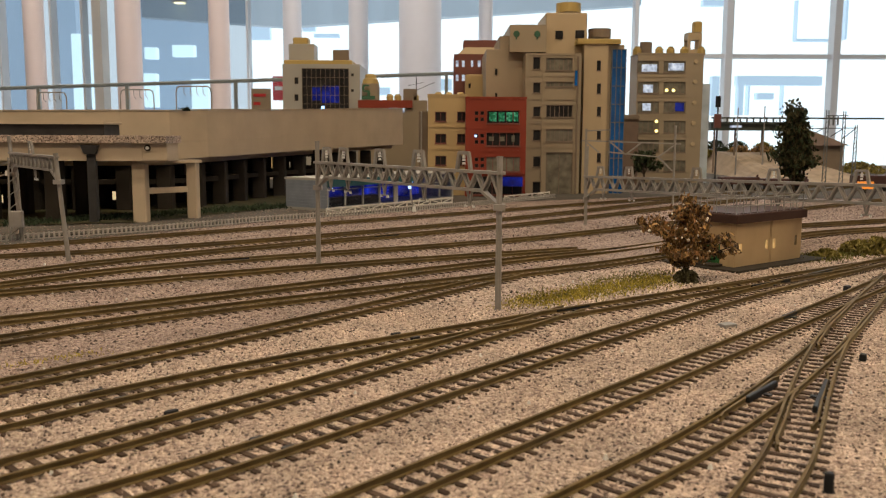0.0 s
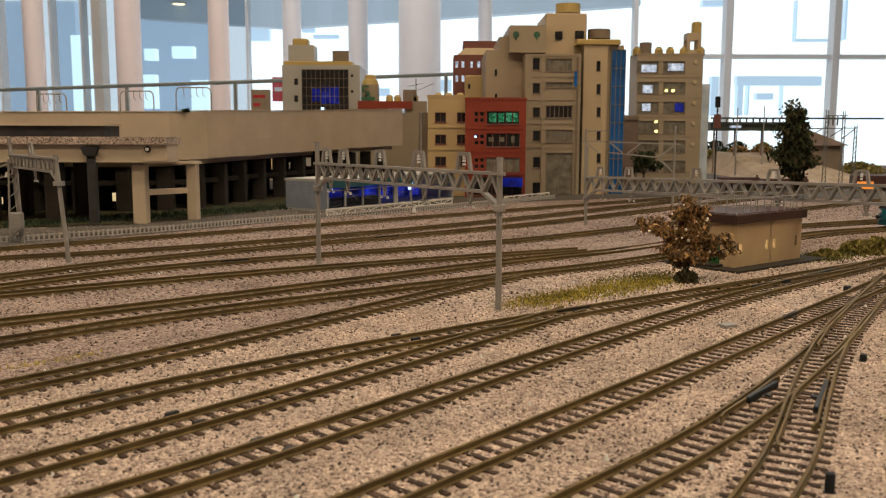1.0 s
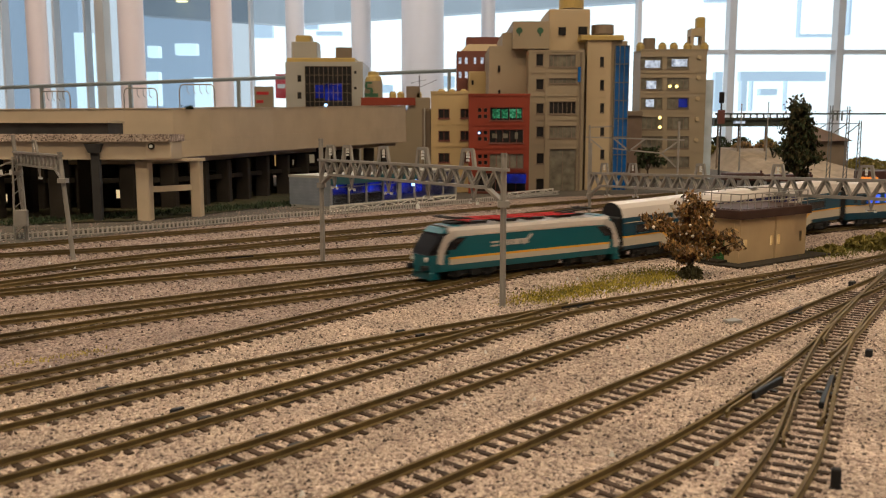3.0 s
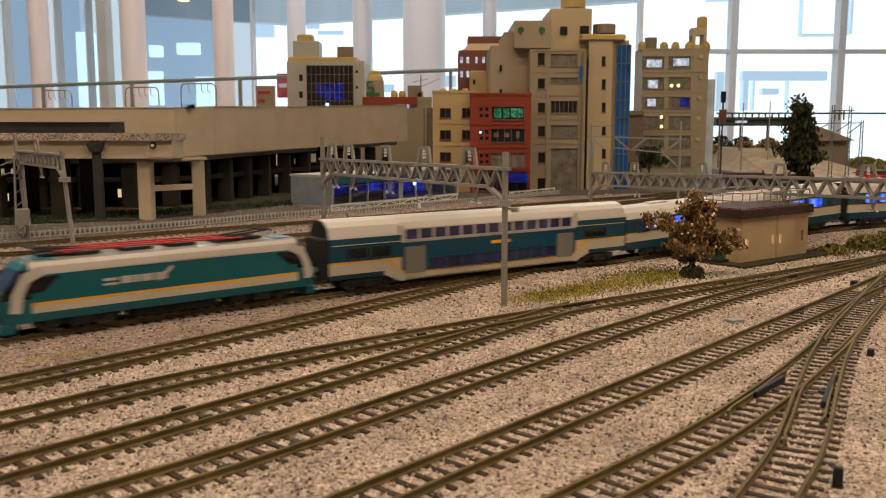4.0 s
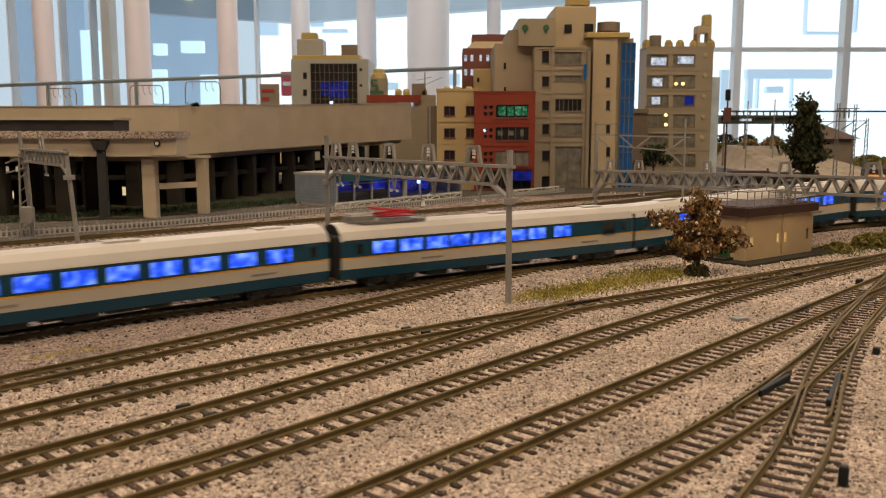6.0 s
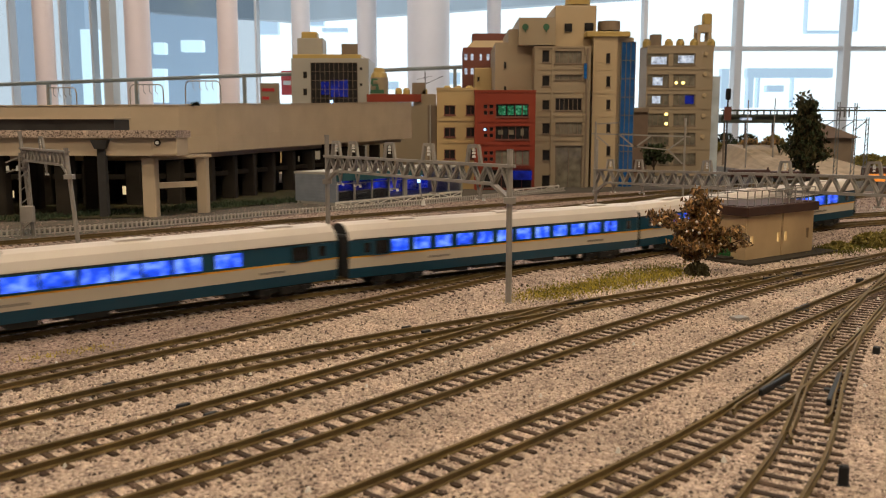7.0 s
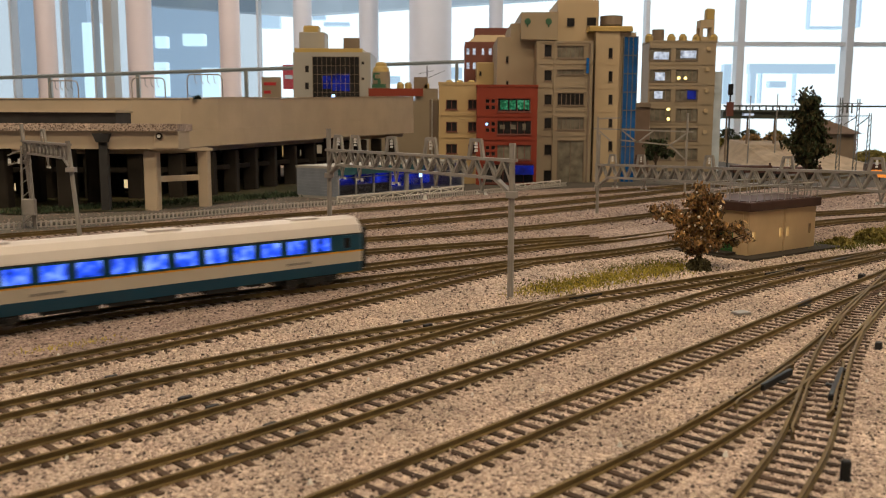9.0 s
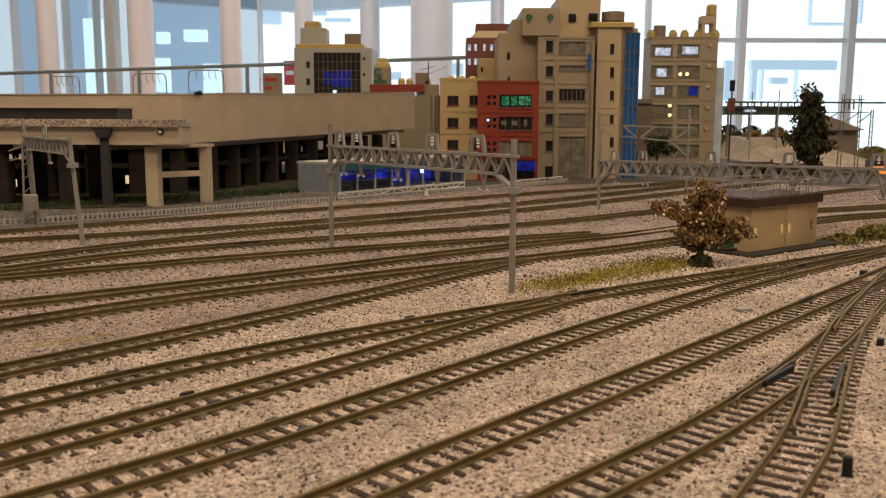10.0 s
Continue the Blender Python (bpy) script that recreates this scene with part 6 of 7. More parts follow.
# flat wagons and orange lamp behind the gantry
for rect in ((0.3410, 0.3883, 0.0060, 0.0180), (0.3924, 0.4487, 0.0048, 0.0162), (0.1647, 0.2127, 0.0146, 0.0291), (0.5055, 0.5526, 0.0077, 0.0206)):
    yw = 1.02 if rect[0] < 0.25 else 1.08
    root = thing("flat_wagon", "dark red brown flat wagon standing on a far siding", "wagon", "flat wagons")
    part("deck", Shape().bevelled(rect[0], rect[1], yw, yw + 0.016, rect[2] + 0.003, rect[3], 0.0006), M["maroon_dark"], root)
    for e in (0.2, 0.8):
        x = rect[0] + (rect[1] - rect[0]) * e
        part("bogie", Shape().box(x - 0.006, x + 0.006, yw + 0.002, yw + 0.014, 0.0016, rect[2] + 0.003), M["bogie"], root)
    part("stake", Shape().box(rect[1] - 0.004, rect[1] - 0.002, yw, yw + 0.002, rect[3], rect[3] + 0.003), M["maroon_dark"], root)
root = thing("orange_sign", "small orange lit sign box", "sign")
q = (0.4909, 0.5090, 0.0064, 0.0151)
part("panel", Shape().box(q[0], q[1], 1.04, 1.044, q[2], q[3]), M["orange"], root)
part("post", Shape().box((q[0] + q[1]) / 2 - 0.001, (q[0] + q[1]) / 2 + 0.001, 1.041, 1.043, 0.0016, q[2]), M["dark"], root)
# sandy bank at the layout's far edge, with hedges along its top
q = (0.4753, 0.6497, 0.0016, 0.0381)
TOP = q[3]
bank = Shape()
cols, lines = 24, ((1.22, 0.0), (1.30, 0.16), (1.38, 0.36), (1.46, 0.58), (1.54, 0.84), (1.60, 1.0), (1.75, 1.03), (1.90, 1.0))
pts = []
for yy, f in lines:
    for k in range(cols + 1):
        u = k / cols
        side = min(1, 6 * u, 6 * (1 - u))
        pts.append(Vector((q[0] + (q[1] - q[0]) * u, yy + 0.008 * math.sin(k * 1.7), 0.0012 + (TOP - 0.0012) * f * side + (0.0012 * math.sin(k * 2.3 + yy * 40) if 0 < f < 1 and side > 0.3 else 0))))
n = cols + 1
bank.add(pts, [(r * n + k, r * n + k + 1, (r + 1) * n + k + 1, (r + 1) * n + k) for r in range(len(lines) - 1) for k in range(cols)])
M["sand"] = material("sandy_scatter", (0.34, 0.26, 0.18), 0.95, vary=0.25, scale=40, bump=0.3, stain=(0.24, 0.18, 0.11), stain_amount=0.6)
whole("sandy_bank", bank, M["sand"], "tan sandy bank at the far edge of the layout", "bank", kind="structure")
for u, yy, rr, hh, mm, lab in ((0.12, 1.66, 0.022, 0.016, "leaf_olive", "olive green hedge on the sandy bank"), (0.27, 1.70, 0.024, 0.022, "leaf_green", "dark green hedge on the sandy bank"), (0.42, 1.64, 0.020, 0.012, "leaf_gold", "orange brown hedge on the sandy bank"),
                               (0.55, 1.72, 0.026, 0.020, "leaf_green", "dark green hedge on the sandy bank"), (0.66, 1.64, 0.020, 0.012, "leaf_gold", "orange brown hedge on the sandy bank"), (0.80, 1.70, 0.024, 0.018, "leaf_olive", "olive green hedge on the sandy bank")):
    hedge = bush("hedge", q[0] + (q[1] - q[0]) * u, yy, rr, hh, mm, lab, 420, 0.003)
    hedge.location.z = TOP * min(1, 6 * u) - 0.001
hedge = bush("hedge", 0.7631, 1.62, 0.05, 0.02, "leaf_olive", "olive green hedge at the layout edge", 520, 0.004)

# ---- loose ballast stones ----
rng = np.random.RandomState(4)
BED = np.zeros((1000, 1000), bool)   # one millimetre cells that the sleepers take up
for q in [q for c in LAID.values() for q in c]:
    i, j = int((q.x + 0.5) * 1000), int(q.y * 1000)
    if 8 < i < 991 and 8 < j < 991:
        BED[i - 6:i + 7, j - 6:j + 7] = True


def stones(name, count, y0, y1, size, mat="stone", keep=None):
    y = np.sqrt(rng.uniform(y0 ** 2, y1 ** 2, count))
    x = rng.uniform(-0.56, 0.56, count) * y
    if keep is not None:
        k = keep(x, y)
        x, y, count = x[k], y[k], int(k.sum())
    inside = BED[np.clip((x + 0.5) * 1000, 0, 999).astype(int), np.clip(y * 1000, 0, 999).astype(int)]
    k = ~inside | (rng.uniform(0, 1, count) < 0.5)
    x, y, count = x[k], y[k], int(k.sum())
    base = np.array([(0.9, 0, 0), (0, 0.9, 0.1), (-0.9, 0, 0), (0, -0.9, 0.1), (0.05, 0.1, 0.95), (0.1, -0.1, -0.7)])
    faces0 = np.array([(0, 1, 4), (1, 2, 4), (2, 3, 4), (3, 0, 4), (1, 0, 5), (2, 1, 5), (3, 2, 5), (0, 3, 5)])
    s = size * rng.uniform(0.5, 1.35, count) ** 1.5
    a = rng.uniform(0, 2 * np.pi, count)
    v = base[None] * rng.uniform(0.6, 1.3, (count, 6, 3))
    ca, sa = np.cos(a)[:, None], np.sin(a)[:, None]
    vx = (v[..., 0] * ca - v[..., 1] * sa) * s[:, None] + x[:, None]
    vy = (v[..., 0] * sa + v[..., 1] * ca) * s[:, None] + y[:, None]
    vz = v[..., 2] * s[:, None] * 0.8 + (0.0007 + s * 0.25)[:, None]
    verts = np.stack([vx, vy, vz], -1).reshape(-1, 3)
    faces = (faces0[None] + (np.arange(count) * 6)[:, None, None]).reshape(-1, 3)
    me = bpy.data.meshes.new(name)
    me.from_pydata(verts.tolist(), [], faces.tolist())
    me.materials.append(M[mat])
    me.update()
    tagged(new(name, me), "loose pinkish grey ballast stones scattered between the sleepers", "ballast", kind="stuff")


def beyond(x, y):
    """On the far side of the line where the older ballast begins."""
    return y > np.where(x < 0.02, 0.392 + (x - 0.017) * 1.22, 0.405 + (x - 0.02) * 0.82)


stones("ballast_stones", 75000, 0.13, 0.34, 0.00042, keep=lambda x, y: ~beyond(x, y))
stones("ballast_stones", 40000, 0.34, 0.55, 0.00050, keep=lambda x, y: ~beyond(x, y))
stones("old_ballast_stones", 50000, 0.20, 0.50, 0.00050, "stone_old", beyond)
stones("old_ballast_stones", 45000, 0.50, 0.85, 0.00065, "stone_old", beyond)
# Small white bits put on the ballast as glints.
glints = Shape()
for _ in range(70):
    y = math.sqrt(random.uniform(0.13 ** 2, 0.45 ** 2))
    x = random.uniform(-0.5, 0.5) * y
    r = random.uniform(0.0003, 0.0007)
    glints.tube((x, y, 0.0008), (x, y, 0.0008 + r * 1.6), r, r * 0.4, 5)
whole("ballast_glints", glints, M["white_cap"], "scattered small white bits in place of glints on the ballast", "ballast", kind="stuff")

# ---- room ----
whole("room_floor", Shape().box(-7, 8, -5, 5.2, -1.0, -0.9), M["wood_floor"], "pale hall floor", "floor", kind="structure")
whole("ceiling", Shape().box(-7, 8, -5, 5.2, CEILING_Z, CEILING_Z + 0.1), M["room_white"], "white hall ceiling", "ceiling", kind="structure")
whole("wall_south", Shape().box(-7, 8, -5.1, -5, -0.9, CEILING_Z), M["room_white"], "white hall wall", "wall", kind="structure")
whole("wall_west", Shape().box(-7.1, -7, -5, 5.2, -0.9, CEILING_Z), M["room_white"], "white hall wall", "wall", kind="structure")
whole("wall_east", Shape().box(8, 8.1, -5, 5.2, -0.9, CEILING_Z), M["room_white"], "white hall wall", "wall", kind="structure")
WY = 5.0


def post(x0, x1, mat, name="window_mullion", y0=WY - 0.08, y1=WY, label="pale metal window post"):
    whole(name, Shape().box(x0, x1, y0, y1, -0.9, CEILING_Z - 0.001), M[mat], label, "mullion", kind="structure")


for x0, x1 in ((-2.4428, -2.4302), (-2.1589, -2.1463), (-1.9886, -1.9760), (-1.8908, -1.8782), (-1.0835, -1.0709), (1.0436, 1.0656), (1.5467, 1.5846), (2.1380, 2.1758), (3.3, 3.34), (4.2, 4.24), (5.2, 5.24), (-3.1, -3.06), (-4.2, -4.16), (-5.4, -5.36)):
    post(x0, x1, "mullion")
for x0, x1, mt in ((-1.8782, -1.8309, "beige_curtain"),):
    post(x0, x1, mt, "curtain", WY - 0.2, WY - 0.1, "beige curtain strip beside the window")


def column(px0, px1, mat, y, label):
    """A round-cornered hall column."""
    w = px1 - px0
    c = (px0 + px1) / 2
    s = Shape()
    n = 28
    for z in (-0.9, CEILING_Z - 0.001):
        s.v += [Vector((c + math.cos(2 * math.pi * i / n) * w / 2, y + math.sin(2 * math.pi * i / n) * w / 2, z)) for i in range(n)]
    s.f += [(i, (i + 1) % n, n + (i + 1) % n, n + i) for i in range(n)]
    s.mi += [0] * n
    whole("column", s, M[mat], label, "column", "hall columns", "structure", smooth=True)


column(-2.0553, -1.9581, "column_pink", 4.4, "round pinkish white hall column")
column(-1.6056, -1.4835, "column_pink", 4.4, "round pinkish white hall column")
column(-1.1505, -1.0506, "column_pink", 4.4, "round pinkish white hall column")
column(-0.7877, -0.6964, "column_grey", 4.4, "round pale grey hall column")
column(-0.4669, -0.3701, "column_grey", 4.4, "round pale grey hall column")
column(-0.2107, -0.0127, "column_grey", 4.2, "broad round pale grey hall column")
column(0.1763, 0.2484, "column_grey", 4.6, "round pale grey hall column")
TINT = glass("blue_grey_window_glass", (0.66, 0.71, 0.74), 0.03)
CLEAR = glass("clear_window_glass", (0.92, 0.96, 0.97), 0.02)
for k, (x0, x1, g) in enumerate(((-7, -1.0740, TINT), (-1.0740, 8, CLEAR))):
    p = whole("window_%d" % (k + 1), Shape().box(x0, x1, WY + 0.01, WY + 0.02, -0.9, CEILING_Z), g, "large hall window glass" if k else "blue grey tinted hall window glass", "window", kind="structure")
    p.visible_shadow = False
whole("window_transom", Shape().box(1.0481, 8, WY - 0.06, WY, 0.4946, 0.5163), M["mullion"], "pale metal window cross bar", "mullion", kind="structure")
# soffit outside, seen through the top of the windows; it glows in place of daylight
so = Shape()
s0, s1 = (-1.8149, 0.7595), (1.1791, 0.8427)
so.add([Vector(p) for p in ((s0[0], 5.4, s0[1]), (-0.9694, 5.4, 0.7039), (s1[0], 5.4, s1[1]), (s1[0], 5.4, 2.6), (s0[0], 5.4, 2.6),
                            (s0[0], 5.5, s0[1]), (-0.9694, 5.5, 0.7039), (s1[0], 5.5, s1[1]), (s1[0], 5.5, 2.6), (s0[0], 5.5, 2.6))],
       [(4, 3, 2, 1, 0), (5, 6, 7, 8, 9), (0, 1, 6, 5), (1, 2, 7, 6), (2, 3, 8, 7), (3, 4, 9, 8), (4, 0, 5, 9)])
whole("outer_soffit", so, glow("soffit_daylight_glow", (0.40, 0.48, 0.57), 0.72), "blue grey soffit outside, glowing in place of daylight", "soffit", kind="structure")
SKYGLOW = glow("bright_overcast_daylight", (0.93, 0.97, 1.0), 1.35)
# Emission gives the far shapes their daylight and pale blue haze.
PALE = glow("blue_haze_glow", (0.60, 0.76, 0.92), 0.85)
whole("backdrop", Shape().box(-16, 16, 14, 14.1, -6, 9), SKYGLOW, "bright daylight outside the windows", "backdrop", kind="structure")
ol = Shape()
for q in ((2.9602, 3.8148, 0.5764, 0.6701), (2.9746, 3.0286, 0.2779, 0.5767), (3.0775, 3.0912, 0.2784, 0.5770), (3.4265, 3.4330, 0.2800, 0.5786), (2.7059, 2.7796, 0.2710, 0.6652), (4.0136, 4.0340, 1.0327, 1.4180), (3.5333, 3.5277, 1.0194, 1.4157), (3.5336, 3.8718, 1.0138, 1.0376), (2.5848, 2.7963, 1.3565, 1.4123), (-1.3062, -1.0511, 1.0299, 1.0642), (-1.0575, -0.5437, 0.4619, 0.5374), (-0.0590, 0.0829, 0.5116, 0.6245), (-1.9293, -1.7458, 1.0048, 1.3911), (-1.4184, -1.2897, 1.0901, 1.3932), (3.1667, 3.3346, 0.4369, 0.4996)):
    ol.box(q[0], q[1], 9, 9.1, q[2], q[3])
whole("outer_buildings", ol, PALE, "building shapes outside, daylight and blue haze put in as glow", "backdrop", kind="structure")
# Glowing blocks behind the tinted glass, in place of reflections on it.
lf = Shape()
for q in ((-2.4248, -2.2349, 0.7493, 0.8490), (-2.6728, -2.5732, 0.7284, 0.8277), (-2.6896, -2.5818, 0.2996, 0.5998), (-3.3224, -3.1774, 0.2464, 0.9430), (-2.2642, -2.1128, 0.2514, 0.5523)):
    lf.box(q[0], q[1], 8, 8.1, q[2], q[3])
whole("glass_reflections", lf, glow("pane_reflection_glow", (0.75, 0.92, 1.0), 2.2), "glowing blocks outside in place of reflections in the window glass", "backdrop", kind="structure")
# The far wall emits its grey blue instead of being lit by the sky.
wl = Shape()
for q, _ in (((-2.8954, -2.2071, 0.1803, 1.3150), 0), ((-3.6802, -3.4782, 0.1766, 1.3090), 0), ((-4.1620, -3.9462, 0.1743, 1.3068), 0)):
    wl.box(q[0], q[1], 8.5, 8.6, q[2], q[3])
whole("outer_wall", wl, glow("far_wall_daylight_glow", (0.50, 0.62, 0.76), 1.15), "grey blue wall outside, glowing in place of daylight", "backdrop", kind="structure")
dl = thing("downlight", "round recessed ceiling downlight outside the window", "downlight")
part("lens", Shape().tube((-1.5691, 5.35, 0.8317), (-1.5691, 5.35, 0.8317 + 0.012), 0.034, 0.034, 18), M["warm_window"], dl)
part("trim_ring", Shape().tube((-1.5691, 5.35, 0.8317 + 0.004), (-1.5691, 5.35, 0.8317 + 0.014), 0.046, 0.046, 18), M["room_white"], dl)

rail = thing("balustrade", "thin steel handrail with posts before the windows", "railing")
HR = ((-1.3599, 2.6, 0.1930), (-0.4695, 2.6, 0.2248), (0.1224, 2.6, 0.2486))
for a, c in zip(HR, HR[1:]):
    part("handrail", Shape().tube(a, c, 0.0055, 0.0055, 8), M["steel"], rail)
for px, py in ((-1.1814, 0.2004), (-0.9226, 0.2081), (-0.6062, 0.2193), (-0.3050, 0.2304), (0.0074, 0.2432)):
    part("baluster", Shape().box(px - 0.005, px + 0.005, 2.595, 2.605, -0.9, py), M["steel"], rail)
root = thing("notice_board", "pale notice board with red print", "notice board")
q = (-0.5180, -0.4673, 0.1011, 0.1887)
part("board", Shape().box(q[0], q[1], 2.4, 2.41, q[2], q[3]), M["beige"], root)
for k, w in enumerate((0.9, 0.5, 0.8)):
    part("print_bar", Shape().box(q[0] + 0.006, q[0] + 0.006 + (q[1] - q[0] - 0.014) * w, 2.397, 2.3995, q[3] - 0.022 - k * 0.022, q[3] - 0.014 - k * 0.022), M["red_paint"], root)
part("stand", Shape().box((q[0] + q[1]) / 2 - 0.006, (q[0] + q[1]) / 2 + 0.006, 2.402, 2.408, -0.9, q[2]), M["steel"], root)
root = thing("red_banner", "red and white hanging banner outside", "banner")
q = (-1.0166, -0.9467, 0.2649, 0.4075)
part("cloth", Shape().box(q[0], q[1], 5.3, 5.31, q[2], q[3]), M["red_banner"], root)
part("white_print", Shape().box(q[0] + 0.012, q[1] - 0.012, 5.297, 5.2995, (q[2] + q[3]) / 2 - 0.012, (q[2] + q[3]) / 2 + 0.012), M["room_white"], root)
part("pole", Shape().box(q[1], q[1] + 0.01, 5.3, 5.31, -0.9, q[3]), M["steel"], root)

# ---- the train ----
def car_shell(stations, profile, slots, cap=None):
    """Rings of the (half) profile at stations (x, width factor, height factor, base): the bands of colour run along the side."""
    s = Shape()
    rings = []
    for x, wf, hf, lean in stations:
        half = [(y * wf, z) for y, z in profile]
        ring = [(x + lean * (z - profile[0][1]), y, profile[0][1] + (z - profile[0][1]) * hf) for y, z in half]
        ring += [(x + lean * (z - profile[0][1]), -y, profile[0][1] + (z - profile[0][1]) * hf) for y, z in reversed(half)]
        rings.append(ring)
    n = len(rings[0])
    k = len(profile)
    vs = [Vector(p) for r in rings for p in r]
    fs, mi = [], []
    for a in range(len(rings) - 1):
        for i in range(n):
            j = (i + 1) % n
            fs.append((a * n + i, a * n + j, (a + 1) * n + j, (a + 1) * n + i))
            seg = i if i < k - 1 else (k - 1 if i == k - 1 else (2 * k - 2 - i if i < n - 1 else 0))
            mi.append(slots[min(seg, len(slots) - 1)])
    for base, rev in ((0, False), ((len(rings) - 1) * n, True)):
        for i in range(k - 1):
            q = (base + i, base + i + 1, base + n - 2 - i, base + n - 1 - i)
            fs.append(q if rev else q[::-1])
            mi.append(slots[min(i, len(slots) - 1)] if cap is None else cap)
    s.v, s.f, s.mi = vs, fs, mi
    return s


def bogie(root, x, wheelbase=0.0165, axles=2, rad=0.0029):
    b = Shape()
    for e in (-1, 1):
        b.box(x - wheelbase * 0.72, x + wheelbase * 0.72, e * 0.0068 - 0.0008, e * 0.0068 + 0.0008, 0.0026, 0.0050)
        b.box(x - 0.003, x + 0.003, e * 0.0078 - 0.0006, e * 0.0078 + 0.0006, 0.0016, 0.0044)
        for q in (-0.5, 0.5):
            b.box(x + q * wheelbase - 0.0016, x + q * wheelbase + 0.0016, e * 0.0077 - 0.0006, e * 0.0077 + 0.0006, 0.0018, 0.0042)
    b.box(x - wheelbase * 0.4, x + wheelbase * 0.4, -0.006, 0.006, 0.0035, 0.0066)
    f = part("bogie", b, M["bogie"], root, "black plastic bogie frame")
    for q in (-0.5, 0.5):
        for e in (-1, 1):
            w = Shape()
            w.tube((x + q * wheelbase, e * 0.0040, rad), (x + q * wheelbase, e * 0.0056, rad), rad, rad, 20)
            part("wheel", w, M["wheel_steel"], f)


COACH = [(0.0079, 0.0048), (0.0087, 0.0089), (0.0088, 0.0131), (0.0088, 0.0138), (0.0088, 0.0204), (0.0086, 0.0212), (0.0074, 0.0240), (0.0048, 0.0262), (0.0018, 0.0270), (0.0, 0.0271)]
COACH_SLOTS = [0, 1, 2, 0, 3, 3, 3, 3, 3]
COACH_MATS = ["teal_blue", "train_beige", "train_yellow", "creamroof", "black"]


def frame_and_pane(root, x0, x1, z0, z1, mat, y=-0.0089, rim="teal_blue", label=""):
    f = Shape()
    t = 0.0005
    s = -1 if y < 0 else 1
    ya, yb = sorted((y, y + s * 0.00035))
    f.box(x0 - t, x1 + t, ya, yb, z0 - t, z0).box(x0 - t, x1 + t, ya, yb, z1, z1 + t).box(x0 - t, x0, ya, yb, z0, z1).box(x1, x1 + t, ya, yb, z0, z1)
    w = part("window", f, M[rim], root)
    ya, yb = sorted((y - s * 0.0003, y + s * 0.00012))
    part("pane", Shape().box(x0, x1, ya, yb, z0, z1), M[mat], w, label)


def underfloor(root, x0, x1, seed):
    rnd = random.Random(seed)
    x = x0
    while x < x1 - 0.004:
        w = rnd.uniform(0.006, 0.016)
        if rnd.random() < 0.75:
            part("equipment_box", Shape().box(x, min(x + w, x1), -0.0076, 0.0076, rnd.uniform(0.0026, 0.0040), 0.0060), M["bogie"], root)
        x += w + rnd.uniform(0.001, 0.004)


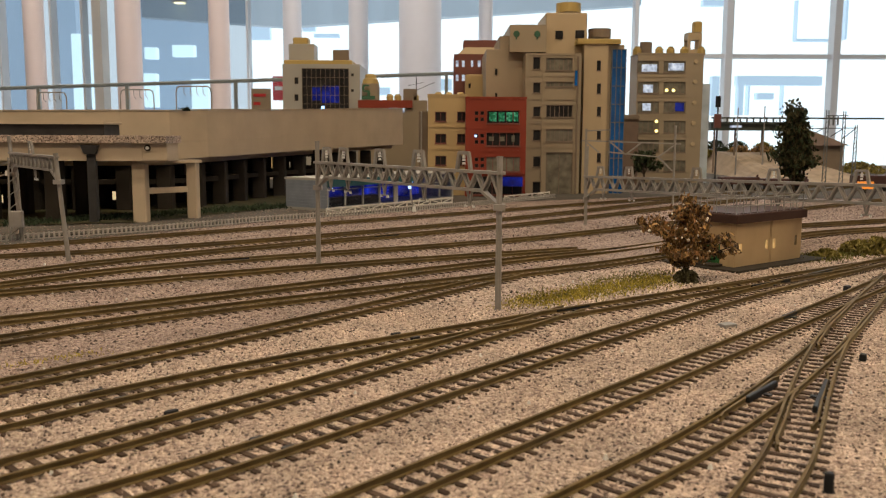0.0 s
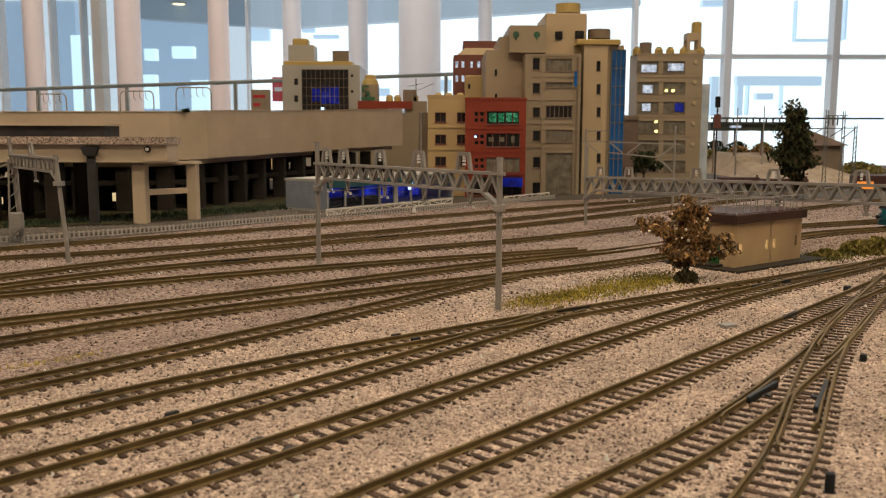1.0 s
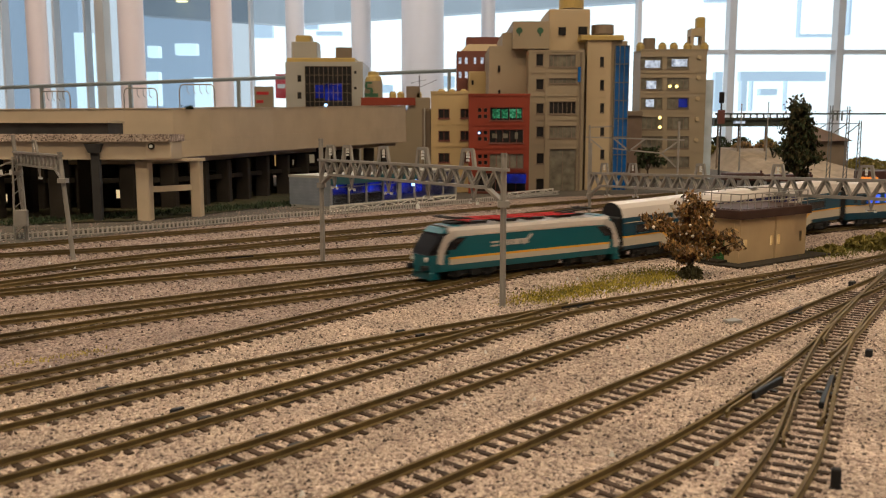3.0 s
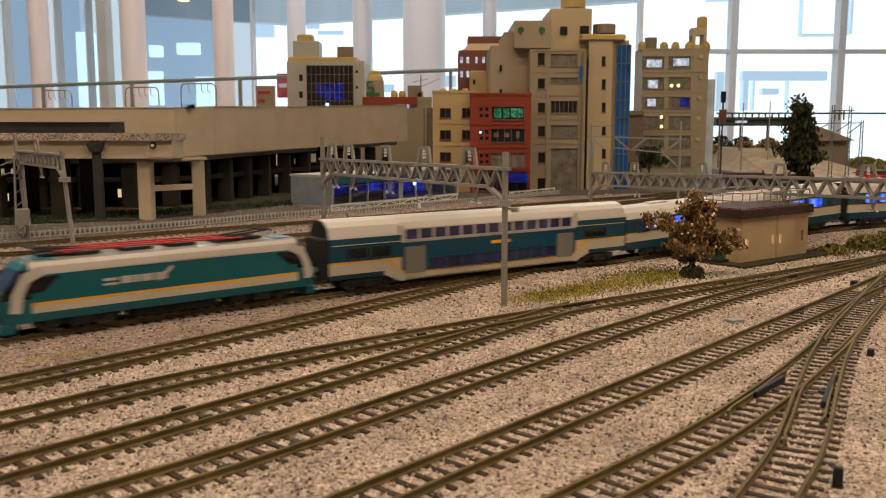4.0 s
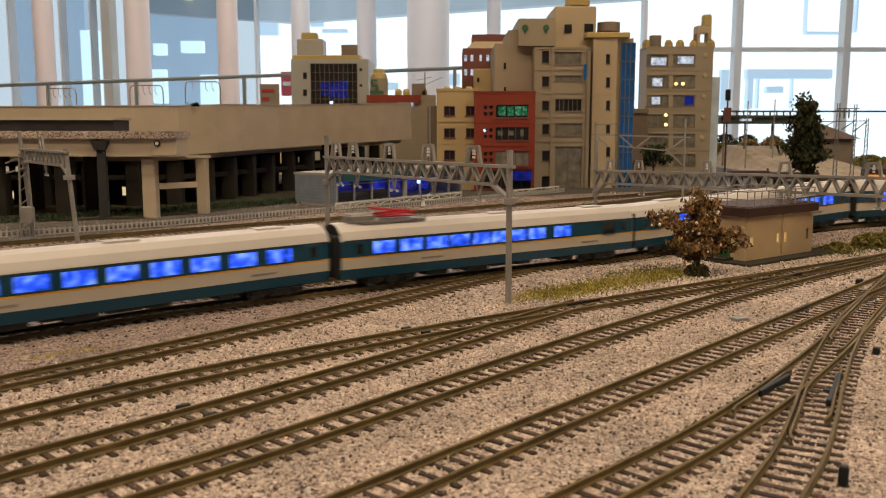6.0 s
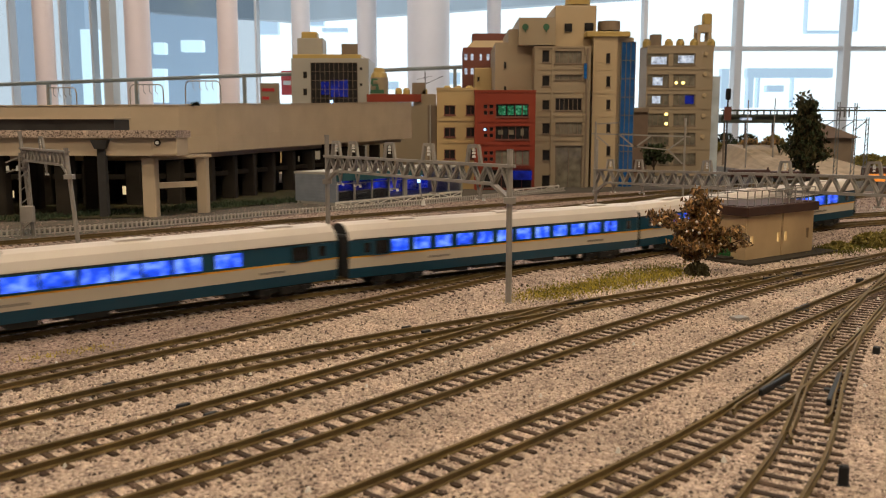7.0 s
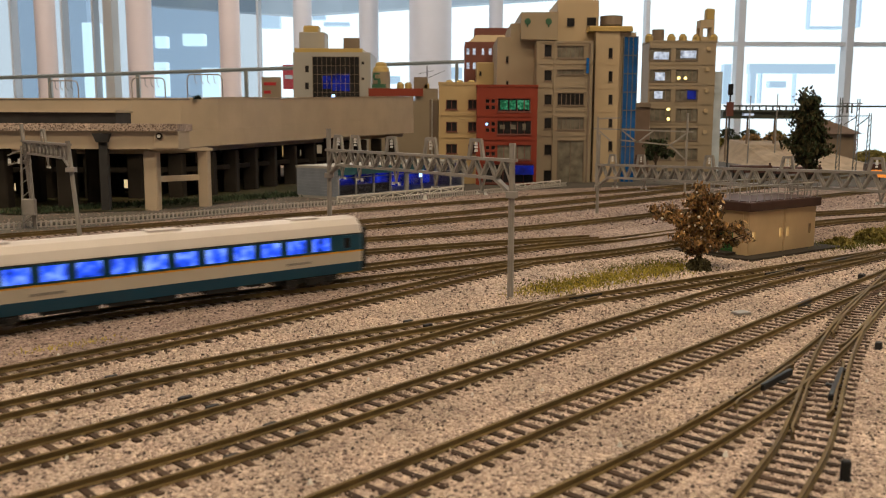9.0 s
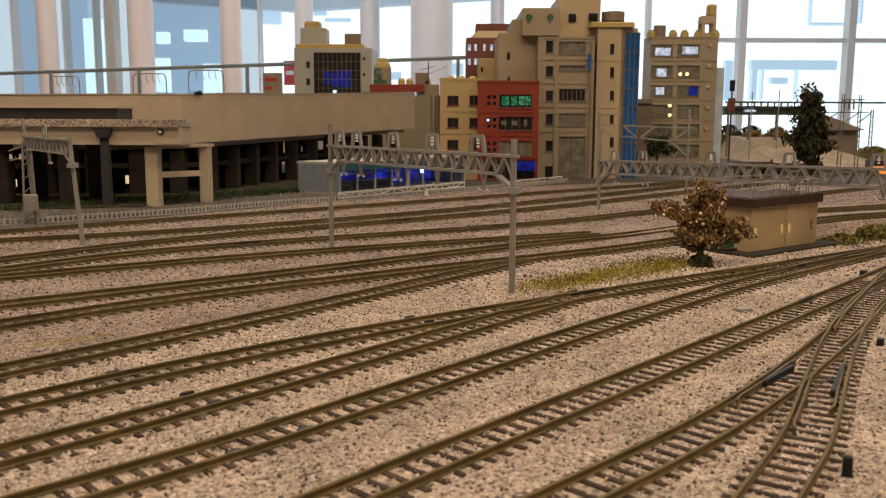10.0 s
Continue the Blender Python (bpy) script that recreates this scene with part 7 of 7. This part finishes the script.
def coach(name, label, windows, dark, panto=False, L=0.1675):
    root = thing(name, label, "passenger car", "train cars")
    h = L / 2
    st = [(-h, 0.93, 0.985, 0), (-h + 0.0015, 1, 1, 0), (-h + 0.03, 1, 1, 0), (h - 0.03, 1, 1, 0), (h - 0.0015, 1, 1, 0), (h, 0.93, 0.985, 0)]
    body = car_shell(st, COACH, COACH_SLOTS, 4)
    part("body", body, [M[q] for q in COACH_MATS], root)
    for e in (-1, 1):
        part("gangway", Shape().bevelled(e * (h + 0.0013) - 0.0016, e * (h + 0.0013) + 0.0016, -0.0074, 0.0074, 0.0060, 0.0225, 0.0006), M["black"], root, "black rubber gangway bellows")
        part("buffer_beam", Shape().box(e * (h - 0.0005) - 0.0012, e * (h - 0.0005) + 0.0012, -0.0075, 0.0075, 0.0050, 0.0075), M["black"], root)
    for a, b in windows:
        for y in (-0.0089, 0.0089):
            frame_and_pane(root, a - h, b - h, 0.0146, 0.0197, "blue_lit", y, label="blue glowing window pane")
    for a, b in dark:
        for y in (-0.0089, 0.0089):
            frame_and_pane(root, a - h, b - h, 0.0140, 0.0196, "cab_glass", y, label="dark window pane")
    for a in (0.004, L - 0.012):
        for y in (-0.0089, 0.0089):
            ya, yb = sorted((y, y + (0.0002 if y > 0 else -0.0002)))
            d = part("door", Shape().box(a - h, a - h + 0.0078, ya, yb, 0.0139, 0.0200), M["teal_blue"], root, "dark petrol blue door leaf")
            part("door_window", Shape().box(a - h + 0.0025, a - h + 0.0055, min(ya, yb) - 0.0001, max(ya, yb) + 0.0001, 0.0150, 0.0190), M["cab_glass"], d)
    g = Shape()
    for y in (-0.0088, 0.0088):
        g.box(-h + 0.001, h - 0.001, y - 0.0002, y + 0.0002, 0.0203, 0.0207)
    part("gutter", g, M["dark"], root)
    for x in (-0.055, 0.002, 0.06):
        part("roof_vent", Shape().box(x - 0.006, x + 0.006, -0.003, 0.003, 0.0262, 0.0274), M["creamroof"], root)
    lg = Shape()
    for x in (-0.045, 0.048):
        for k in range(5):
            lg.box(x + k * 0.0022, x + k * 0.0022 + 0.0014, -0.0091, -0.0088, 0.0103, 0.0112)
    part("lettering", lg, M["train_grey"], root, "plain grey bars of small lettering")
    for x in (-h + 0.024, h - 0.024):
        bogie(root, x)
    underfloor(root, -h + 0.042, h - 0.042, len(windows))
    if panto:
        px = 0.0265 - h
        base = Shape()
        base.box(px - 0.016, px + 0.016, -0.0055, 0.0055, 0.0265, 0.0276)
        base.bevelled(px - 0.020, px - 0.008, -0.004, 0.004, 0.027, 0.0305, 0.001)
        part("roof_platform", base, M["train_grey"], root, "light grey roof platform")
        pg = Shape()
        for y in (-0.0038, 0.0038):
            pg.bar((px - 0.006, y, 0.0296), (px + 0.013, y * 0.7, 0.0304), 0.0008)
            pg.bar((px + 0.013, y * 0.7, 0.0304), (px - 0.005, y * 0.6, 0.0318), 0.0007)
        for x in (px - 0.006, px - 0.0035):
            pg.bar((x, -0.0062, 0.0322), (x, 0.0062, 0.0322), 0.0007)
        pg.box(px - 0.004, px + 0.012, -0.0030, 0.0030, 0.0284, 0.0290)
        part("pantograph", pg, M["red_paint"], root, "bright red folded pantograph")
    return root


def double_decker():
    L = 0.1680
    h = L / 2
    root = thing("double_deck_car", "teal and cream double-deck passenger car with violet windows", "passenger car", "train cars")
    prof = [(0.0079, 0.0055), (0.0087, 0.0076), (0.0088, 0.0120), (0.0088, 0.0128), (0.0088, 0.0222), (0.0086, 0.0232), (0.0074, 0.0268), (0.0048, 0.0288), (0.0018, 0.0296), (0.0, 0.0297)]
    for a, b in ((-h, -h + 0.0340), (h - 0.0340, h)):
        e = car_shell([(a, 0.95, 0.99, 0), (a + 0.0012, 1, 1, 0), (b - 0.001, 1, 1, 0), (b, 1, 1, 0)], prof, COACH_SLOTS, 4)
        part("end_body", e, [M[q] for q in COACH_MATS], root)
    mid = [(0.0080, 0.0026), (0.0088, 0.0036), (0.0088, 0.0054), (0.0088, 0.0062), (0.0088, 0.0187), (0.0088, 0.0198), (0.0082, 0.0248), (0.0070, 0.0272), (0.0046, 0.0290), (0.0018, 0.0297), (0.0, 0.0298)]
    m = car_shell([(-h + 0.0340, 1, 1, 0), (-h + 0.042, 1, 1, 0), (h - 0.042, 1, 1, 0), (h - 0.0340, 1, 1, 0)], mid, [1, 1, 2, 0, 3, 3, 3, 3, 3, 3])
    part("middle_body", m, [M[q] for q in COACH_MATS], root)
    for y in (-1, 1):
        for k in range(13):
            a = -h + 0.0360 + k * 0.00736
            frame_and_pane(root, a, a + 0.0063, 0.0200, 0.0242, "deck_glass", y * 0.0087, "creamroof", "violet-tinted dark pane")
        for k in range(9):
            a = -h + 0.0492 + k * 0.0080
            frame_and_pane(root, a, a + 0.0070, 0.0068, 0.0112, "deck_glass", y * 0.0089, "teal_blue", "violet-tinted dark pane")
        for a in (-h + 0.0355, h - 0.0463):
            ya, yb = sorted((y * 0.0088, y * 0.0091))
            part("door", Shape().box(a, a + 0.0105, ya, yb, 0.0055, 0.0168), M["train_grey"], root, "grey double sliding door")
        for a, b in ((0.0080, 0.0180), (0.0190, 0.0285), (L - 0.0285, L - 0.0140)):
            frame_and_pane(root, a - h, b - h, 0.0138, 0.0180, "cab_glass", y * 0.0089, label="dark window pane")
        for e in (-1, 1):
            xb = e * (h - 0.0340)
            ya, yb = sorted((y * 0.0086, y * 0.0090))
            for mt, q in (("train_beige", ((0.0085, 0.0121), (0.0085, 0.0060), (0.0, 0.0026), (-0.0015, 0.0026), (-0.0015, 0.0056))), ("train_yellow", ((0.0085, 0.0128), (0.0085, 0.0121), (-0.0015, 0.0056), (-0.0015, 0.0062), (0.0066, 0.0128)))):
                w = Shape().loft([[(xb + e * a, yy, z) for a, z in q] for yy in ((ya, yb) if mt == "train_beige" else (ya, yb + y * 0.00012 if y > 0 else yb))])
                part("slanted_band", w, M[mt], root)
    for a in (-h + 0.001, h - 0.0345):
        part("trim_line", Shape().box(a, a + 0.0335, -0.0092, -0.0088, 0.0194, 0.0197), M["train_beige"], root)
    part("yellow_sign", Shape().box(-0.002, 0.009, -0.0091, -0.0088, 0.0150, 0.0164), M["train_yellow"], root, "small yellow lettering bar")
    for e in (-1, 1):
        part("gangway", Shape().bevelled(e * (h + 0.0013) - 0.0016, e * (h + 0.0013) + 0.0016, -0.0074, 0.0074, 0.0060, 0.0225, 0.0006), M["black"], root, "black rubber gangway bellows")
        part("roof_step", Shape().box(e * (h - 0.0340) - 0.0012, e * (h - 0.0340) + 0.0012, -0.0087, 0.0087, 0.0196, 0.0262), M["train_beige"], root)
    rr = Shape().box(0.012, 0.016, -0.0060, 0.0060, 0.0283, 0.0301)
    part("roof_band", rr, M["train_grey"], root)
    for x in (-h + 0.019, h - 0.019):
        bogie(root, x)
    return root


def locomotive():
    L = 0.1180
    h = L / 2
    root = thing("locomotive", "teal electric locomotive with white roof edge and yellow stripe", "locomotive")
    prof = [(0.0086, 0.0046), (0.0090, 0.0074), (0.0090, 0.0098), (0.0090, 0.0108), (0.0088, 0.0196), (0.0084, 0.0222), (0.0076, 0.0236), (0.0050, 0.0242), (0.0, 0.0243)]
    slots = [0, 1, 2, 0, 3, 3, 4, 4]
    st = [(-h + 0.0100, 1, 1, 0), (h - 0.0100, 1, 1, 0)]
    part("body", car_shell(st, prof, slots), [M[q] for q in ("teal", "train_beige", "train_yellow", "creamroof", "train_grey")], root)

    def cab(e):
        def s(x):
            return e * x
        front = [(h - 0.0100, 1.0, 0), (h - 0.0050, 0.95, 0), (h - 0.0016, 0.78, 0), (h, 0.52, 0)]
        # lower nose
        n = Shape()
        rings = []
        for x, wf, _ in front:
            rings.append([(s(x), -0.0090 * wf, 0.0046), (s(x), 0.0090 * wf, 0.0046), (s(x), 0.0090 * wf, 0.0118), (s(x), -0.0090 * wf, 0.0118)])
        n.loft(rings if e > 0 else rings[::-1])
        c = part("nose", n, M["teal"], root, "rounded teal nose")
        # raked windscreen block
        w = Shape()
        rings = []
        for z, x, wf in ((0.0118, h - 0.0004, 0.86), (0.0150, h - 0.0022, 0.90), (0.0200, h - 0.0062, 0.90), (0.0212, h - 0.0072, 0.88)):
            rings.append([(s(h - 0.0102), -0.0090 * wf, z), (s(h - 0.0102), 0.0090 * wf, z), (s(x), 0.0090 * wf * 0.86, z), (s(x), -0.0090 * wf * 0.86, z)])
        w.loft(rings)
        part("windscreen", w, M["cab_glass"], root, "black raked windscreen")
        rf = Shape()
        rings = []
        for z, x, wf in ((0.0212, h - 0.0068, 0.90), (0.0232, h - 0.0090, 0.84), (0.0244, h - 0.0120, 0.66)):
            rings.append([(s(h - 0.0180), -0.0090 * wf, z), (s(h - 0.0180), 0.0090 * wf, z), (s(x), 0.0090 * wf * 0.86, z), (s(x), -0.0090 * wf * 0.86, z)])
        rf.loft(rings)
        part("cab_roof", rf, M["teal"], root, "teal cab roof hood")
        for y in (-1, 1):
            # white swoosh pillar down to the nose, dark side window
            p = Shape()
            p.bar((s(h - 0.0135), y * 0.0091, 0.0212), (s(h - 0.0082), y * 0.0089, 0.0186), 0.0004, 0.0034)
            p.bar((s(h - 0.0088), y * 0.0089, 0.0192), (s(h - 0.0056), y * 0.0088, 0.0128), 0.0004, 0.0032)
            p.bar((s(h - 0.0060), y * 0.0088, 0.0135), (s(h - 0.0050), y * 0.0089, 0.0080), 0.0004, 0.0034)
            part("white_pillar", p, M["creamroof"], root, "white swoosh along the cab corner")
            q = Shape()
            q.add([Vector((s(h - 0.0190), y * 0.00915, 0.0190)), Vector((s(h - 0.0105), y * 0.00915, 0.0188)), Vector((s(h - 0.0078), y * 0.0091, 0.0140)), Vector((s(h - 0.0135), y * 0.00915, 0.0140)),
                   Vector((s(h - 0.0190), y * 0.0085, 0.0190)), Vector((s(h - 0.0105), y * 0.0085, 0.0188)), Vector((s(h - 0.0078), y * 0.0085, 0.0140)), Vector((s(h - 0.0135), y * 0.0085, 0.0140))],
                  [(0, 1, 2, 3), (7, 6, 5, 4), (0, 4, 5, 1), (1, 5, 6, 2), (2, 6, 7, 3), (3, 7, 4, 0)])
            part("cab_window", q, M["cab_glass"], root, "dark cab side window")
            hl = Shape().tube((s(h - 0.0006), y * 0.0054, 0.0100), (s(h + 0.0003), y * 0.0050, 0.0100), 0.0011, 0.0010, 10)
            part("headlight", hl, M["white_cap"], c, "round clear headlight")
            part("buffer", Shape().tube((s(h - 0.001), y * 0.0055, 0.0064), (s(h + 0.0022), y * 0.0055, 0.0064), 0.0010, 0.0014, 10), M["black"], root)
        part("snow_plough", Shape().bevelled(min(s(h - 0.006), s(h - 0.001)), max(s(h - 0.006), s(h - 0.001)), -0.0075, 0.0075, 0.0012, 0.0048, 0.0008), M["teal"], root)
    cab(-1)
    cab(1)
    eq = Shape()
    for x in (-0.030, -0.012, 0.004, 0.022):
        eq.box(x - 0.005, x + 0.005, -0.0045, 0.0045, 0.0242, 0.0254)
    part("roof_equipment", eq, M["dark"], root, "dark grey roof equipment")
    rd = Shape()
    for y in (-0.0052, 0.0, 0.0052):
        rd.tube((-0.040, y, 0.0264), (0.028, y, 0.0258), 0.0003, 0.0003, 6)
    for x in (-0.036, -0.018, 0.0, 0.018):
        rd.box(x - 0.0006, x + 0.0006, -0.0054, 0.0054, 0.0254, 0.0259)
    part("roof_conductor", rd, M["red_paint"], root, "red roof conductor rails")
    for x, e in ((-0.044, 1), (0.036, -1)):
        base = part("pantograph", Shape().box(min(x, x + e * 0.012), max(x, x + e * 0.012), -0.003, 0.003, 0.0244, 0.0252), M["dark"], root, "folded dark pantograph")
        for y in (-0.004, 0.004):
            part("lower_arm", Shape().bar((x, y, 0.0252), (x + e * 0.014, y * 0.6, 0.0262), 0.0007), M["dark"], base)
            part("upper_arm", Shape().bar((x + e * 0.014, y * 0.6, 0.0262), (x - e * 0.003, y * 0.7, 0.0274), 0.0006), M["dark"], base)
        for q in (0.003, 0.0006):
            part("contact_strip", Shape().bar((x - e * q, -0.006, 0.0278), (x - e * q, 0.006, 0.0278), 0.0007), M["dark"], base)
    lg = Shape()
    for k, (a, w, t) in enumerate(((0.0, 0.0044, 0.0010), (0.0, 0.0044, 0.0026), (0.0058, 0.0040, 0.0018), (0.0105, 0.0016, 0.0018), (0.0128, 0.0040, 0.0018), (0.0175, 0.0044, 0.0018))):
        if k < 2:
            lg.box(-0.026 + a, -0.026 + a + w, -0.0092, -0.0088, 0.0128 + t, 0.0136 + t)
        else:
            lg.box(-0.026 + a, -0.026 + a + w, -0.0092, -0.0088, 0.0140, 0.0164)
    lg.bar((-0.007, -0.0090, 0.0138), (-0.002, -0.0090, 0.0182), 0.0004, 0.0012)
    part("lettering", lg, M["creamroof"], root, "plain white logo shapes on the side")
    part("vent_band", Shape().box(-0.034, 0.034, -0.0091, -0.0089, 0.0200, 0.0203), M["train_beige"], root)
    for x in (-0.034, 0.034):
        bogie(root, x, 0.0185, rad=0.0036)
    part("transformer", Shape().bevelled(-0.016, 0.016, -0.0072, 0.0072, 0.0018, 0.0060, 0.0008), M["bogie"], root)
    return root


PITCH = 0.1725
TRAIN = [(locomotive(), -0.0612, 0.068), (double_decker(), PITCH / 2, 0.131)]
FIRST = [(0.0181, 0.0290), (0.0334, 0.0440), (0.0484, 0.0590), (0.0631, 0.0736), (0.0775, 0.0883), (0.0924, 0.1036), (0.1074, 0.1186), (0.1226, 0.1338), (0.1380, 0.1494)]
BISTRO = [(0.0143, 0.0250), (0.0274, 0.0386), (0.0408, 0.0518), (0.0529, 0.0634), (0.0650, 0.0750), (0.0759, 0.0852), (0.0862, 0.0963), (0.0974, 0.1077), (0.1131, 0.1239)]
STD = [(0.0194 + k * 0.01122, 0.0194 + k * 0.01122 + 0.0083) for k in range(12)]
for k in range(4):
    if k == 0:
        ob = coach("passenger_car", "teal and cream passenger car with nine wide blue lit windows", FIRST, [(0.0092, 0.0160)])
    elif k == 1:
        ob = coach("bistro_car", "teal and cream bistro car with red pantograph and blue lit windows", BISTRO, [(0.1455, 0.1535)], True)
    else:
        ob = coach("passenger_car", "teal and cream passenger car with twelve blue lit windows", STD, [(0.0105, 0.0180)])
    TRAIN.append((ob, PITCH * (k + 1.5), 0.118))


def motions():
    line = LINES["T8"]
    # the coupling behind the locomotive, along the track: the train slows a little
    for ob, off, wheelbase in TRAIN:
        rows = []
        for k in range(51):
            t = k * 0.2
            s = 0.8130 - 0.1765 * t + 0.00058 * t * t + off
            a, b = line.at(s - wheelbase / 2), line.at(s + wheelbase / 2)
            c = (a + b) / 2
            za, zb = rise("T8", a.x), rise("T8", b.x)
            tip = -math.degrees(math.atan2(zb - za, (b - a).length))
            rows.append((t, pose(c.x, c.y, RAIL_TOP + (za + zb) / 2, 0, tip, math.degrees(math.atan2(b.y - a.y, b.x - a.x)))))
        walk(ob, rows)


motions()
